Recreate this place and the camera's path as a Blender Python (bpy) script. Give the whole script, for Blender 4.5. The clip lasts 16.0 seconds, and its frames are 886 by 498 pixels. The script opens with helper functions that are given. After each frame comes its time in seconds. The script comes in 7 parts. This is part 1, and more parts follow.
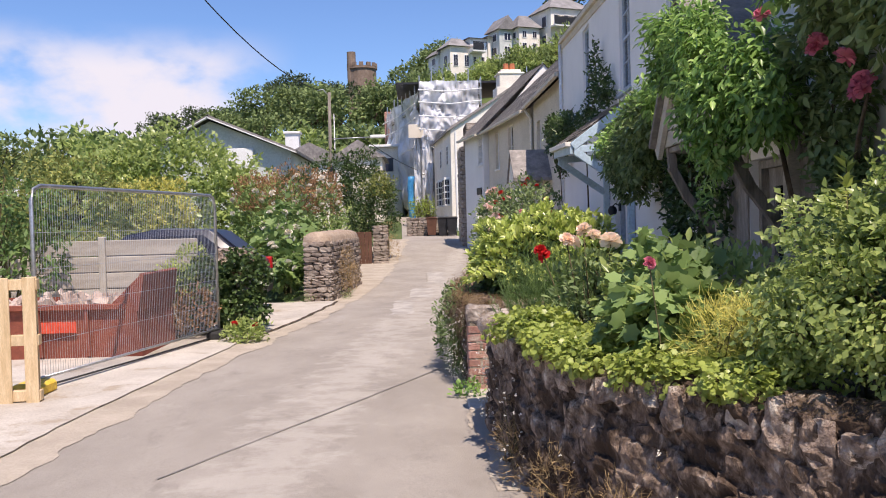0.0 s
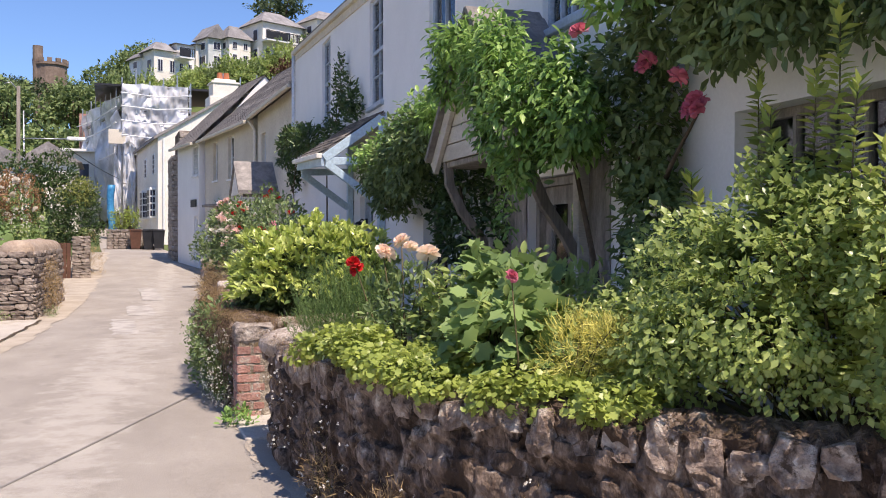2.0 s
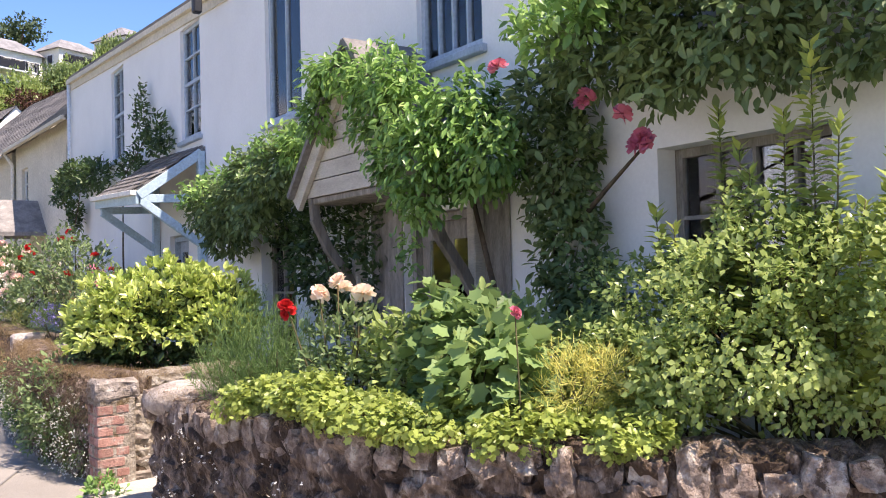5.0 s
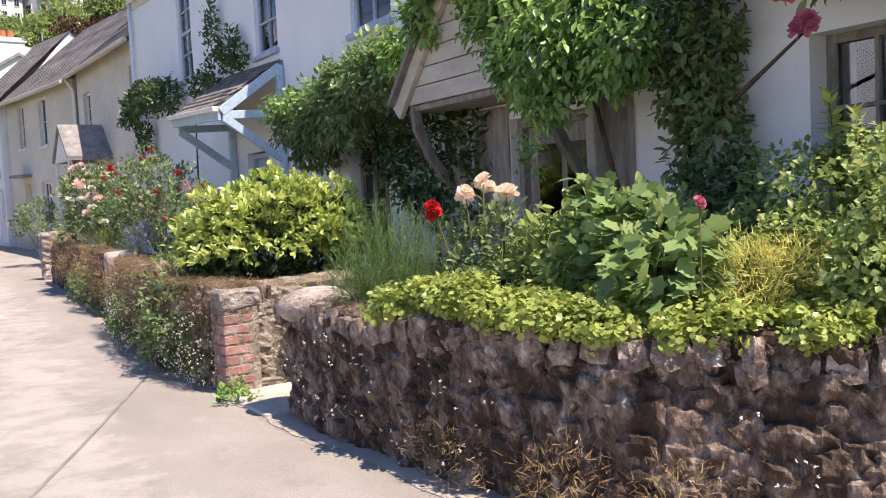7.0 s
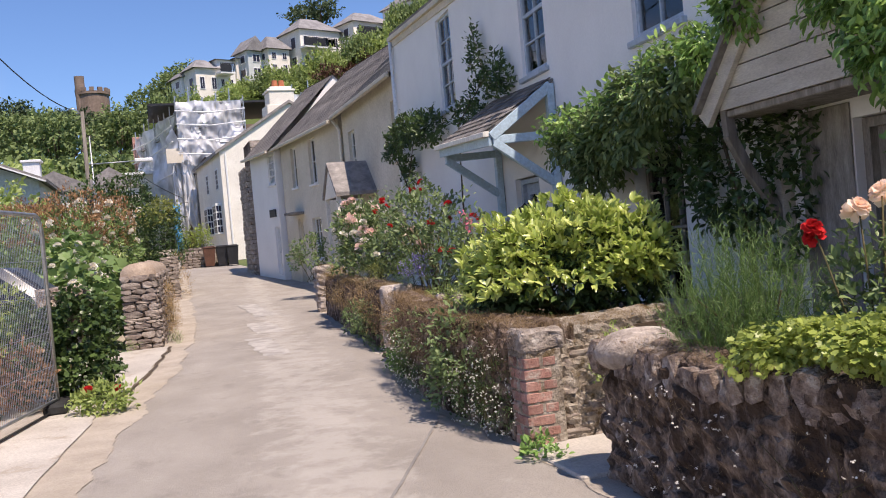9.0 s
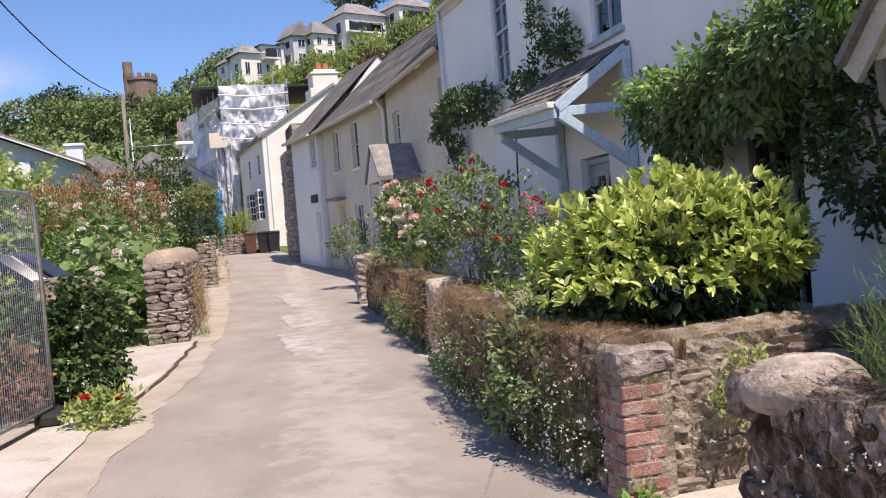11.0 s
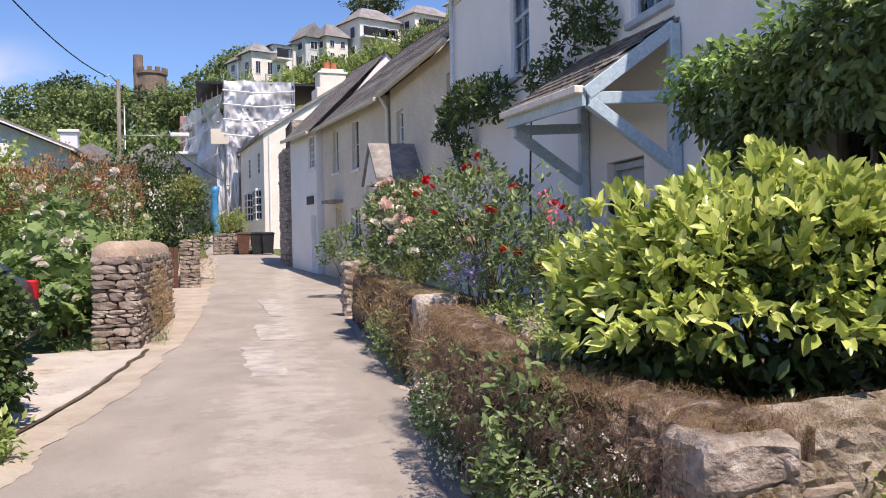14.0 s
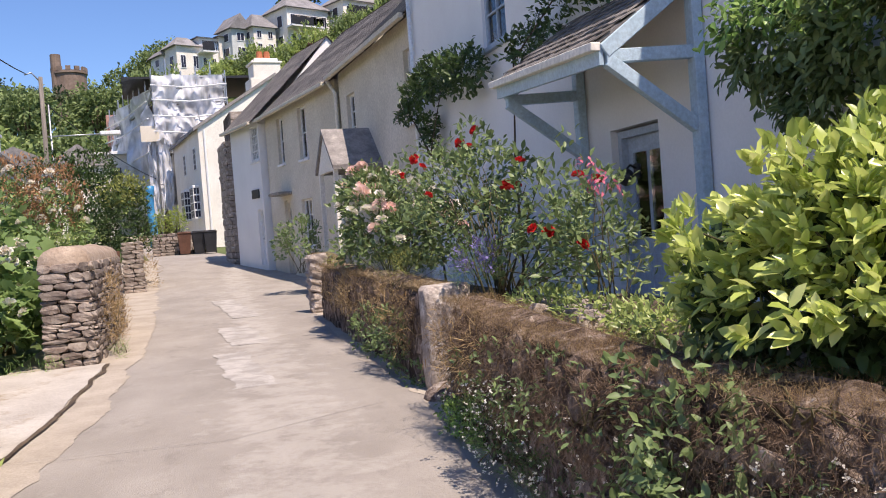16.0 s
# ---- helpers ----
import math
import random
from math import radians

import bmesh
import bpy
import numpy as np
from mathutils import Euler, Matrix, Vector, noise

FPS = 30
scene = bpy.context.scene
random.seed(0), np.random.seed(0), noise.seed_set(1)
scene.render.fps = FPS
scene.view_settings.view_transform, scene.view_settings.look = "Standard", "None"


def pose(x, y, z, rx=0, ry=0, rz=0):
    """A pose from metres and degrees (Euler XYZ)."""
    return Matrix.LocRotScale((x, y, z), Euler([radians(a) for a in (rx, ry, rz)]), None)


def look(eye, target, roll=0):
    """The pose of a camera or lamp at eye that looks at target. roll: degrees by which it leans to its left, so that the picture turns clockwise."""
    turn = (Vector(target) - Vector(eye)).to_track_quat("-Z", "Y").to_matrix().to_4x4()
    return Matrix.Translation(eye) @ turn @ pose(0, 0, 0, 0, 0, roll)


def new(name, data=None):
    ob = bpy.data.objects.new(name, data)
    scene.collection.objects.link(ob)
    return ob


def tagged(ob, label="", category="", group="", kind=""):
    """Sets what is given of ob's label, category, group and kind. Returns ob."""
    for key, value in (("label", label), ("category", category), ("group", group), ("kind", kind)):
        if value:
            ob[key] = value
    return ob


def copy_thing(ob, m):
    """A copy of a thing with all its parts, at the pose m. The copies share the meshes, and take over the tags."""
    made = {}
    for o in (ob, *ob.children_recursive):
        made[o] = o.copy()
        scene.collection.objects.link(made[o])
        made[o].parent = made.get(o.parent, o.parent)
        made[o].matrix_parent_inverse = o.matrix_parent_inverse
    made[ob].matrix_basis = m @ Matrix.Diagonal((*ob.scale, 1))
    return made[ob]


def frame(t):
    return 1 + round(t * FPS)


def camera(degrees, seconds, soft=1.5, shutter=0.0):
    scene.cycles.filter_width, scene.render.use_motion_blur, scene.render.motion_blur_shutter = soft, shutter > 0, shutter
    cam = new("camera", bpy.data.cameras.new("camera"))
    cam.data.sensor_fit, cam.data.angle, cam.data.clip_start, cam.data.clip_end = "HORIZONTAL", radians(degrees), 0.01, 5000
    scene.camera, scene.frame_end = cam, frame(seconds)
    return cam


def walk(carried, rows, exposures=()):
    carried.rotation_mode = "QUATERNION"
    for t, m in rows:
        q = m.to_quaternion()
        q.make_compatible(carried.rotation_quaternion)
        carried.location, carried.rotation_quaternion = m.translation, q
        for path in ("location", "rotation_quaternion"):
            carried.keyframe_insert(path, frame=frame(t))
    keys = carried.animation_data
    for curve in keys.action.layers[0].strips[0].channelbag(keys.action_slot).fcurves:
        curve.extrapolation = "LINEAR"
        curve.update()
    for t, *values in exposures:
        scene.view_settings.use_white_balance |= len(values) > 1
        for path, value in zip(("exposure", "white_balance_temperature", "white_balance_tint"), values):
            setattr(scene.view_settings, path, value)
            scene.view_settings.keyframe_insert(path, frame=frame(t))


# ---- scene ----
cam = camera(54.3, 16.0, 1.0)
PATH = [
    (0, (0.033, 0.086, 1.51), (0.086, 2.084, 1.45), -1.5),
    (0.5, (-0.024, 0.284, 1.497), (0.216, 2.27, 1.473), -0.7),
    (1, (-0.186, 0.408, 1.479), (0.282, 2.353, 1.463), -0.1),
    (1.5, (-0.411, 0.579, 1.458), (0.231, 2.472, 1.4), 0.6),
    (2, (-0.55, 0.73, 1.465), (0.17, 2.595, 1.438), 0.1),
    (2.5, (-0.71, 0.853, 1.48), (0.173, 2.648, 1.512), -0.4),
    (3, (-0.909, 0.959, 1.487), (0.114, 2.677, 1.517), -0.6),
    (3.5, (-1.029, 1.108, 1.484), (0.049, 2.792, 1.499), -1.1),
    (6, (-1.599, 1.632, 1.443), (-0.331, 3.178, 1.51), -1.9),
    (6.5, (-1.689, 1.757, 1.402), (-0.426, 3.307, 1.38), -2.0),
    (7, (-1.819, 1.854, 1.382), (-0.697, 3.504, 1.253), -2.8),
    (7.5, (-1.856, 1.971, 1.385), (-0.979, 3.76, 1.205), -4.3),
    (8, (-1.81, 2.255, 1.375), (-1.104, 4.12, 1.221), -4.2),
    (8.5, (-1.814, 2.545, 1.384), (-1.151, 4.43, 1.3), -4.5),
    (9, (-1.835, 2.827, 1.423), (-1.207, 4.725, 1.389), -5.1),
    (9.5, (-1.77, 3.167, 1.4), (-1.24, 5.095, 1.381), -5.1),
    (9.7, (-1.769, 3.301, 1.39), (-1.258, 5.235, 1.365), -5.1),
    (11.8, (-1.226, 4.703, 1.422), (-0.687, 6.628, 1.366), -4.4),
    (12, (-1.160, 4.764, 1.404), (-0.634, 6.693, 1.363), -4.1),
    (12.5, (-1.023, 5.006, 1.396), (-0.584, 6.957, 1.383), -4.3),
    (13, (-0.987, 5.380, 1.366), (-0.548, 7.331, 1.378), -4.2),
    (13.5, (-0.928, 5.743, 1.351), (-0.446, 7.684, 1.356), -2.4),
    (14, (-0.928, 6.035, 1.324), (-0.403, 7.965, 1.303), -1.1),
    (14.5, (-1.019, 6.344, 1.305), (-0.347, 8.228, 1.281), -1.5),
    (15, (-1.122, 6.595, 1.302), (-0.463, 8.483, 1.278), -3.6),
    (15.5, (-1.158, 6.872, 1.320), (-0.501, 8.761, 1.294), -4.2),
    (16, (-1.277, 7.043, 1.318), (-0.615, 8.930, 1.261), -4.3),
]
walk(cam, [(t, look(eye, target, roll)) for t, eye, target, roll in PATH], [(t, e, 6900, 20) for t, e in ((0, 0.26), (1, 0.29), (2, 0.4), (2.5, 0.57), (3.5, 0.8), (6, 0.98), (6.5, 0.95), (7, 0.72), (7.5, 0.37), (8, 0.18), (9.5, 0.27), (12, 0.32), (16, 0.34))])

# ---- light ----
SUN_AZ, SUN_EL = 163.0, 62.0            # degrees clockwise from +y (north of the plan), and height
world = bpy.data.worlds.new("sky")
scene.world = world
world.use_nodes = True
wn, wl = world.node_tree.nodes, world.node_tree.links
wn.clear()
sky = wn.new("ShaderNodeTexSky")
sky.sky_type, sky.sun_disc = "NISHITA", False
sky.sun_elevation, sky.sun_rotation = radians(SUN_EL), radians(SUN_AZ)
sky.air_density, sky.dust_density, sky.ozone_density = 1.0, 0.1, 2.8
wc = wn.new("ShaderNodeTexCoord")
wmap = wn.new("ShaderNodeMapping")
wmap.inputs["Scale"].default_value = (4.0, 4.0, 7.0)
wnoise = wn.new("ShaderNodeTexNoise")
wnoise.inputs["Scale"].default_value, wnoise.inputs["Detail"].default_value = 1.6, 7
wsep = wn.new("ShaderNodeSeparateXYZ")
wl.new(wc.outputs["Generated"], wmap.inputs[0])
wl.new(wmap.outputs[0], wnoise.inputs["Vector"])
wl.new(wc.outputs["Generated"], wsep.inputs[0])


def wmath(op, a, b):
    n = wn.new("ShaderNodeMath")
    n.operation, n.use_clamp = op, True
    for k, v in enumerate((a, b)):
        if isinstance(v, (int, float)):
            n.inputs[k].default_value = v
        else:
            wl.new(v, n.inputs[k])
    return n.outputs[0]


def wrange(src, a, b):
    n = wn.new("ShaderNodeMapRange")
    n.interpolation_type = "SMOOTHSTEP"
    n.inputs["From Min"].default_value, n.inputs["From Max"].default_value = a, b
    wl.new(src, n.inputs["Value"])
    return n.outputs[0]


# a bank of cumulus low over the western horizon
bank = wmath("MULTIPLY", wrange(wsep.outputs["Z"], 0.225, 0.17), wrange(wsep.outputs["X"], -0.12, -0.25))
puffs = wrange(wnoise.outputs["Fac"], 0.32, 0.5)
cloud = wmath("MULTIPLY", bank, puffs)
wmix = wn.new("ShaderNodeMixRGB")
wmix.inputs["Color2"].default_value = (5.6, 5.75, 6.4, 1)
wl.new(cloud, wmix.inputs["Fac"])
tint = wn.new("ShaderNodeMixRGB")
tint.blend_type, tint.inputs["Fac"].default_value = "MULTIPLY", 1.0
tint.inputs["Color2"].default_value = (0.64, 0.83, 1.08, 1)
wl.new(sky.outputs[0], tint.inputs["Color1"])
wl.new(tint.outputs[0], wmix.inputs["Color1"])
wbg = wn.new("ShaderNodeBackground")
wbg.inputs["Strength"].default_value = 0.125
wout = wn.new("ShaderNodeOutputWorld")
wl.new(wmix.outputs[0], wbg.inputs["Color"])
wl.new(wbg.outputs[0], wout.inputs["Surface"])

az, el = radians(SUN_AZ), radians(SUN_EL)
sun_dir = Vector((math.sin(az) * math.cos(el), math.cos(az) * math.cos(el), math.sin(el)))
sun = new("sun", bpy.data.lights.new("sun", "SUN"))
sun.data.energy, sun.data.angle, sun.data.color = 5.0, radians(0.53), (1.0, 0.925, 0.81)
sun.matrix_world = look(sun_dir * 100, (0, 0, 0))

# ---- materials ----


def col(c):
    return (*c, 1)


def mat(name, c1, c2, scale=4.0, rough=0.85, bump=0.3, bscale=30.0, c3=None, lo=0.35, hi=0.65, rand=0.0, island=0.0,
        metal=0.0, dist=0.02, stretch=(1, 1, 1), spec=0.4, stain=None, grainy=1.0):
    """A two-scale surface: broad colour mottling, fine grain, relief, and variation between pieces."""
    m = bpy.data.materials.new(name)
    m.use_nodes = True
    n, l = m.node_tree.nodes, m.node_tree.links
    bsdf = n["Principled BSDF"]
    bsdf.inputs["Roughness"].default_value, bsdf.inputs["Metallic"].default_value = rough, metal
    bsdf.inputs["Specular IOR Level"].default_value = spec
    geo = n.new("ShaderNodeNewGeometry")
    mp = n.new("ShaderNodeMapping")
    mp.inputs["Scale"].default_value = stretch
    l.new(geo.outputs["Position"], mp.inputs[0])
    big, fine = n.new("ShaderNodeTexNoise"), n.new("ShaderNodeTexNoise")
    for t, s, d in ((big, scale, 6), (fine, bscale, 5)):
        t.inputs["Scale"].default_value, t.inputs["Detail"].default_value = s, d
        t.inputs["Roughness"].default_value = 0.62
        l.new(mp.outputs[0], t.inputs["Vector"])
    ramp = n.new("ShaderNodeValToRGB")
    ramp.color_ramp.elements[0].position, ramp.color_ramp.elements[0].color = lo, col(c1)
    ramp.color_ramp.elements[1].position, ramp.color_ramp.elements[1].color = hi, col(c2)
    if c3:
        e = ramp.color_ramp.elements.new(min(0.97, hi + 0.1))
        e.color = col(c3)
    l.new(big.outputs["Fac"], ramp.inputs[0])
    tone = ramp.outputs[0]
    if stain:
        sn, sr, sm = n.new("ShaderNodeTexNoise"), n.new("ShaderNodeMapRange"), n.new("ShaderNodeMixRGB")
        sn.inputs["Scale"].default_value, sn.inputs["Detail"].default_value, sn.inputs["Roughness"].default_value = stain[1], 8, 0.7
        sr.inputs["From Min"].default_value, sr.inputs["From Max"].default_value = stain[2], stain[3]
        sm.inputs["Color2"].default_value = col(stain[0])
        l.new(mp.outputs[0], sn.inputs["Vector"])
        l.new(sn.outputs["Fac"], sr.inputs["Value"])
        l.new(sr.outputs[0], sm.inputs["Fac"])
        l.new(tone, sm.inputs["Color1"])
        tone = sm.outputs[0]
    grain = n.new("ShaderNodeMapRange")
    grain.inputs["From Min"].default_value, grain.inputs["From Max"].default_value = 0.3, 0.7
    grain.inputs["To Min"].default_value, grain.inputs["To Max"].default_value = 1 - 0.2 * grainy, 1 + 0.14 * grainy
    l.new(fine.outputs["Fac"], grain.inputs["Value"])
    out = grain.outputs[0]
    if rand or island:
        src = n.new("ShaderNodeObjectInfo").outputs["Random"] if rand else geo.outputs["Random Per Island"]
        vr = n.new("ShaderNodeMapRange")
        amount = rand or island
        vr.inputs["To Min"].default_value, vr.inputs["To Max"].default_value = 1 - amount, 1 + amount * 0.7
        l.new(src, vr.inputs["Value"])
        mul = n.new("ShaderNodeMath")
        mul.operation = "MULTIPLY"
        l.new(out, mul.inputs[0])
        l.new(vr.outputs[0], mul.inputs[1])
        out = mul.outputs[0]
    sc = n.new("ShaderNodeVectorMath")
    sc.operation = "SCALE"
    l.new(tone, sc.inputs[0])
    l.new(out, sc.inputs["Scale"])
    l.new(sc.outputs[0], bsdf.inputs["Base Color"])
    if bump:
        b = n.new("ShaderNodeBump")
        b.inputs["Strength"].default_value, b.inputs["Distance"].default_value = bump, dist
        l.new(fine.outputs["Fac"], b.inputs["Height"])
        l.new(b.outputs[0], bsdf.inputs["Normal"])
    return m


def leaf_mat(name, cols, rough=0.45, trans=0.3, spec=0.4):
    """Leaves: each one its own shade, some light passing through."""
    m = bpy.data.materials.new(name)
    m.use_nodes = True
    n, l = m.node_tree.nodes, m.node_tree.links
    bsdf, out = n["Principled BSDF"], n["Material Output"]
    bsdf.inputs["Roughness"].default_value = rough
    bsdf.inputs["Specular IOR Level"].default_value = spec
    geo = n.new("ShaderNodeNewGeometry")
    ramp = n.new("ShaderNodeValToRGB")
    els = ramp.color_ramp.elements
    els[0].color, els[1].color = col(cols[0]), col(cols[-1])
    for k, c in enumerate(cols[1:-1]):
        els.new((k + 1) / (len(cols) - 1)).color = col(c)
    nz = n.new("ShaderNodeTexNoise")
    nz.inputs["Scale"].default_value = 2.2
    l.new(geo.outputs["Position"], nz.inputs["Vector"])
    mx = n.new("ShaderNodeMixRGB")
    mx.inputs["Fac"].default_value = 0.45
    mr = n.new("ShaderNodeMapRange")
    mr.inputs["From Min"].default_value, mr.inputs["From Max"].default_value = 0.3, 0.7
    l.new(nz.outputs["Fac"], mr.inputs["Value"])
    l.new(geo.outputs["Random Per Island"], mx.inputs["Color1"])
    l.new(mr.outputs[0], mx.inputs["Color2"])
    l.new(mx.outputs[0], ramp.inputs[0])
    tr = n.new("ShaderNodeBsdfTranslucent")
    hs = n.new("ShaderNodeHueSaturation")
    hs.inputs["Value"].default_value, hs.inputs["Saturation"].default_value = 1.3, 0.95
    l.new(ramp.outputs[0], hs.inputs["Color"])
    l.new(hs.outputs[0], tr.inputs["Color"])
    l.new(ramp.outputs[0], bsdf.inputs["Base Color"])
    mix = n.new("ShaderNodeMixShader")
    mix.inputs[0].default_value = trans
    l.new(bsdf.outputs[0], mix.inputs[1])
    l.new(tr.outputs[0], mix.inputs[2])
    l.new(mix.outputs[0], out.inputs["Surface"])
    return m


def glass_mat(name, tintc=(0.88, 0.92, 0.94)):
    m = bpy.data.materials.new(name)
    m.use_nodes = True
    n, l = m.node_tree.nodes, m.node_tree.links
    n.remove(n["Principled BSDF"])
    t, g, f, mix = (n.new("ShaderNodeBsdfTransparent"), n.new("ShaderNodeBsdfGlossy"), n.new("ShaderNodeFresnel"), n.new("ShaderNodeMixShader"))
    t.inputs[0].default_value, g.inputs["Roughness"].default_value = col(tintc), 0.02
    f.inputs["IOR"].default_value = 1.7
    l.new(f.outputs[0], mix.inputs[0])
    l.new(t.outputs[0], mix.inputs[1])
    l.new(g.outputs[0], mix.inputs[2])
    l.new(mix.outputs[0], n["Material Output"].inputs["Surface"])
    return m


def sheet_mat(name):
    """Thin milky plastic sheeting."""
    m = bpy.data.materials.new(name)
    m.use_nodes = True
    n, l = m.node_tree.nodes, m.node_tree.links
    b = n["Principled BSDF"]
    b.inputs["Base Color"].default_value, b.inputs["Roughness"].default_value = (0.8, 0.82, 0.86, 1), 0.3
    geo, nz, mr, tr, mix = (n.new("ShaderNodeNewGeometry"), n.new("ShaderNodeTexNoise"), n.new("ShaderNodeMapRange"),
                            n.new("ShaderNodeBsdfTransparent"), n.new("ShaderNodeMixShader"))
    nz.inputs["Scale"].default_value, nz.inputs["Detail"].default_value = 0.7, 4
    mr.inputs["From Min"].default_value, mr.inputs["From Max"].default_value = 0.38, 0.6
    mr.inputs["To Min"].default_value, mr.inputs["To Max"].default_value = 0.5, 0.9
    l.new(geo.outputs["Position"], nz.inputs["Vector"])
    l.new(nz.outputs["Fac"], mr.inputs["Value"])
    l.new(mr.outputs[0], mix.inputs[0])
    l.new(tr.outputs[0], mix.inputs[1])
    l.new(b.outputs[0], mix.inputs[2])
    l.new(mix.outputs[0], n["Material Output"].inputs["Surface"])
    return m


ASPHALT = mat("worn_asphalt", (0.29, 0.26, 0.225), (0.38, 0.345, 0.302), 1.1, 0.9, 0.7, 130, (0.42, 0.39, 0.35), 0.34, 0.68, dist=0.012, stretch=(1, 0.6, 1), stain=((0.25, 0.225, 0.195), 2.6, 0.56, 0.74))
# worn streaks of bare aggregate along the middle of the lane
n, l = ASPHALT.node_tree.nodes, ASPHALT.node_tree.links
wear_in = n["Principled BSDF"].inputs["Base Color"]
wear_from = wear_in.links[0].from_socket
wsp = n.new("ShaderNodeNewGeometry")
dot = n.new("ShaderNodeVectorMath")
dot.operation = "DOT_PRODUCT"
dot.inputs[1].default_value = (1, -0.088, 0)
l.new(wsp.outputs["Position"], dot.inputs[0])
off = n.new("ShaderNodeMath")
off.operation = "ADD"
off.inputs[1].default_value = 1.53
l.new(dot.outputs["Value"], off.inputs[0])
side = n.new("ShaderNodeMath")
side.operation = "ABSOLUTE"
l.new(off.outputs[0], side.inputs[0])
band = n.new("ShaderNodeMapRange")
for k, v in (("From Min", 0.75), ("From Max", 0.1), ("To Min", 0.0), ("To Max", 0.22)):
    band.inputs[k].default_value = v
l.new(side.outputs[0], band.inputs["Value"])
wnz = n.new("ShaderNodeTexNoise")
for k, v in (("Scale", 3.2), ("Detail", 10), ("Roughness", 0.72)):
    wnz.inputs[k].default_value = v
l.new(wsp.outputs["Position"], wnz.inputs["Vector"])
add = n.new("ShaderNodeMath")
add.operation = "ADD"
l.new(wnz.outputs["Fac"], add.inputs[0])
l.new(band.outputs[0], add.inputs[1])
edge = n.new("ShaderNodeMapRange")
for k, v in (("From Min", 0.6), ("From Max", 0.74), ("To Min", 0.0), ("To Max", 0.32)):
    edge.inputs[k].default_value = v
l.new(add.outputs[0], edge.inputs["Value"])
wearmix = n.new("ShaderNodeMixRGB")
wearmix.inputs["Color2"].default_value = (0.56, 0.525, 0.47, 1)
l.new(edge.outputs[0], wearmix.inputs["Fac"])
l.new(wear_from, wearmix.inputs["Color1"])
l.new(wearmix.outputs[0], wear_in)
PATCH = mat("pale_concrete_patch", (0.33, 0.305, 0.275), (0.47, 0.44, 0.40), 3.5, 0.9, 0.4, 45, None, 0.4, 0.6, dist=0.012)
# Tar tone for the cracks, also used to paint the cable's shadow.
CRACK_SHADOW = mat("crack_and_cable_shadow", (0.19, 0.175, 0.16), (0.29, 0.27, 0.245), 3, 0.9, 0.2, 40)
GRIT = mat("sandy_grit", (0.36, 0.31, 0.25), (0.47, 0.41, 0.335), 2.0, 0.95, 0.5, 80)
CONCRETE = mat("concrete_slab", (0.42, 0.38, 0.33), (0.55, 0.51, 0.45), 1.2, 0.9, 0.3, 60, stain=((0.36, 0.30, 0.23), 1.7, 0.54, 0.66))
EARTH = mat("dry_earth", (0.06, 0.042, 0.028), (0.15, 0.11, 0.075), 3, 0.95, 0.8, 30)
TURF = mat("hill_grass", (0.05, 0.085, 0.022), (0.11, 0.14, 0.04), 0.15, 0.95, 0.6, 6, dist=0.1)
WHITE = mat("white_limewash", (0.78, 0.775, 0.765), (0.85, 0.845, 0.83), 0.7, 0.85, 0.03, 40, dist=0.008, grainy=0.2)
CREAM = mat("cream_render", (0.60, 0.54, 0.43), (0.71, 0.65, 0.54), 0.7, 0.9, 0.35, 20)
PALE_CREAM = mat("pale_cream_render", (0.78, 0.73, 0.64), (0.87, 0.83, 0.75), 0.8, 0.85, 0.25, 20)
# Dark stain is moss, spread further to paint shade on the garden walls.
STONE = mat("mossy_rubble_stone", (0.13, 0.085, 0.062), (0.43, 0.325, 0.255), 14, 0.95, 1.0, 42, (0.64, 0.55, 0.47), 0.36, 0.58, rand=0.2, dist=0.05, stain=((0.09, 0.058, 0.038), 6.0, 0.46, 0.57), stretch=(1, 1, 0.55))
PALESTONE = mat("pale_rubble_stone", (0.27, 0.22, 0.18), (0.48, 0.41, 0.355), 8, 0.92, 1.0, 36, (0.66, 0.60, 0.54), 0.34, 0.58, rand=0.2, dist=0.03)
COPING = mat("lichen_coping_stone", (0.17, 0.115, 0.088), (0.45, 0.35, 0.28), 14, 0.95, 1.0, 42, (0.69, 0.61, 0.52), 0.36, 0.56, rand=0.2, dist=0.05, stain=((0.10, 0.066, 0.045), 11.0, 0.55, 0.63))
# Stain here likewise joins real moss with shade put into the colour.
MORTAR = mat("old_wall_core", (0.115, 0.075, 0.054), (0.38, 0.285, 0.22), 13, 0.95, 1.0, 42, (0.64, 0.56, 0.47), 0.36, 0.58, dist=0.05, stain=((0.075, 0.047, 0.03), 5.0, 0.44, 0.55), stretch=(1, 1, 0.5))
PALEMORTAR = mat("pale_lime_mortar", (0.25, 0.20, 0.15), (0.46, 0.40, 0.33), 9, 0.95, 1.0, 40, (0.60, 0.55, 0.48), 0.36, 0.6, dist=0.04, stain=((0.16, 0.11, 0.055), 6.0, 0.54, 0.64))
SLATESTONE = mat("purple_slate_stone", (0.22, 0.17, 0.14), (0.40, 0.34, 0.285), 8, 0.9, 0.8, 34, (0.56, 0.51, 0.45), rand=0.35)
MOSS = mat("dry_moss", (0.15, 0.105, 0.06), (0.33, 0.255, 0.155), 22, 1.0, 1.0, 70, (0.56, 0.49, 0.39), 0.34, 0.58, dist=0.05)
BRICK = mat("red_brick", (0.35, 0.17, 0.135), (0.47, 0.265, 0.215), 9, 0.9, 0.8, 60, rand=0.25, stain=((0.46, 0.38, 0.32), 11.0, 0.5, 0.64))
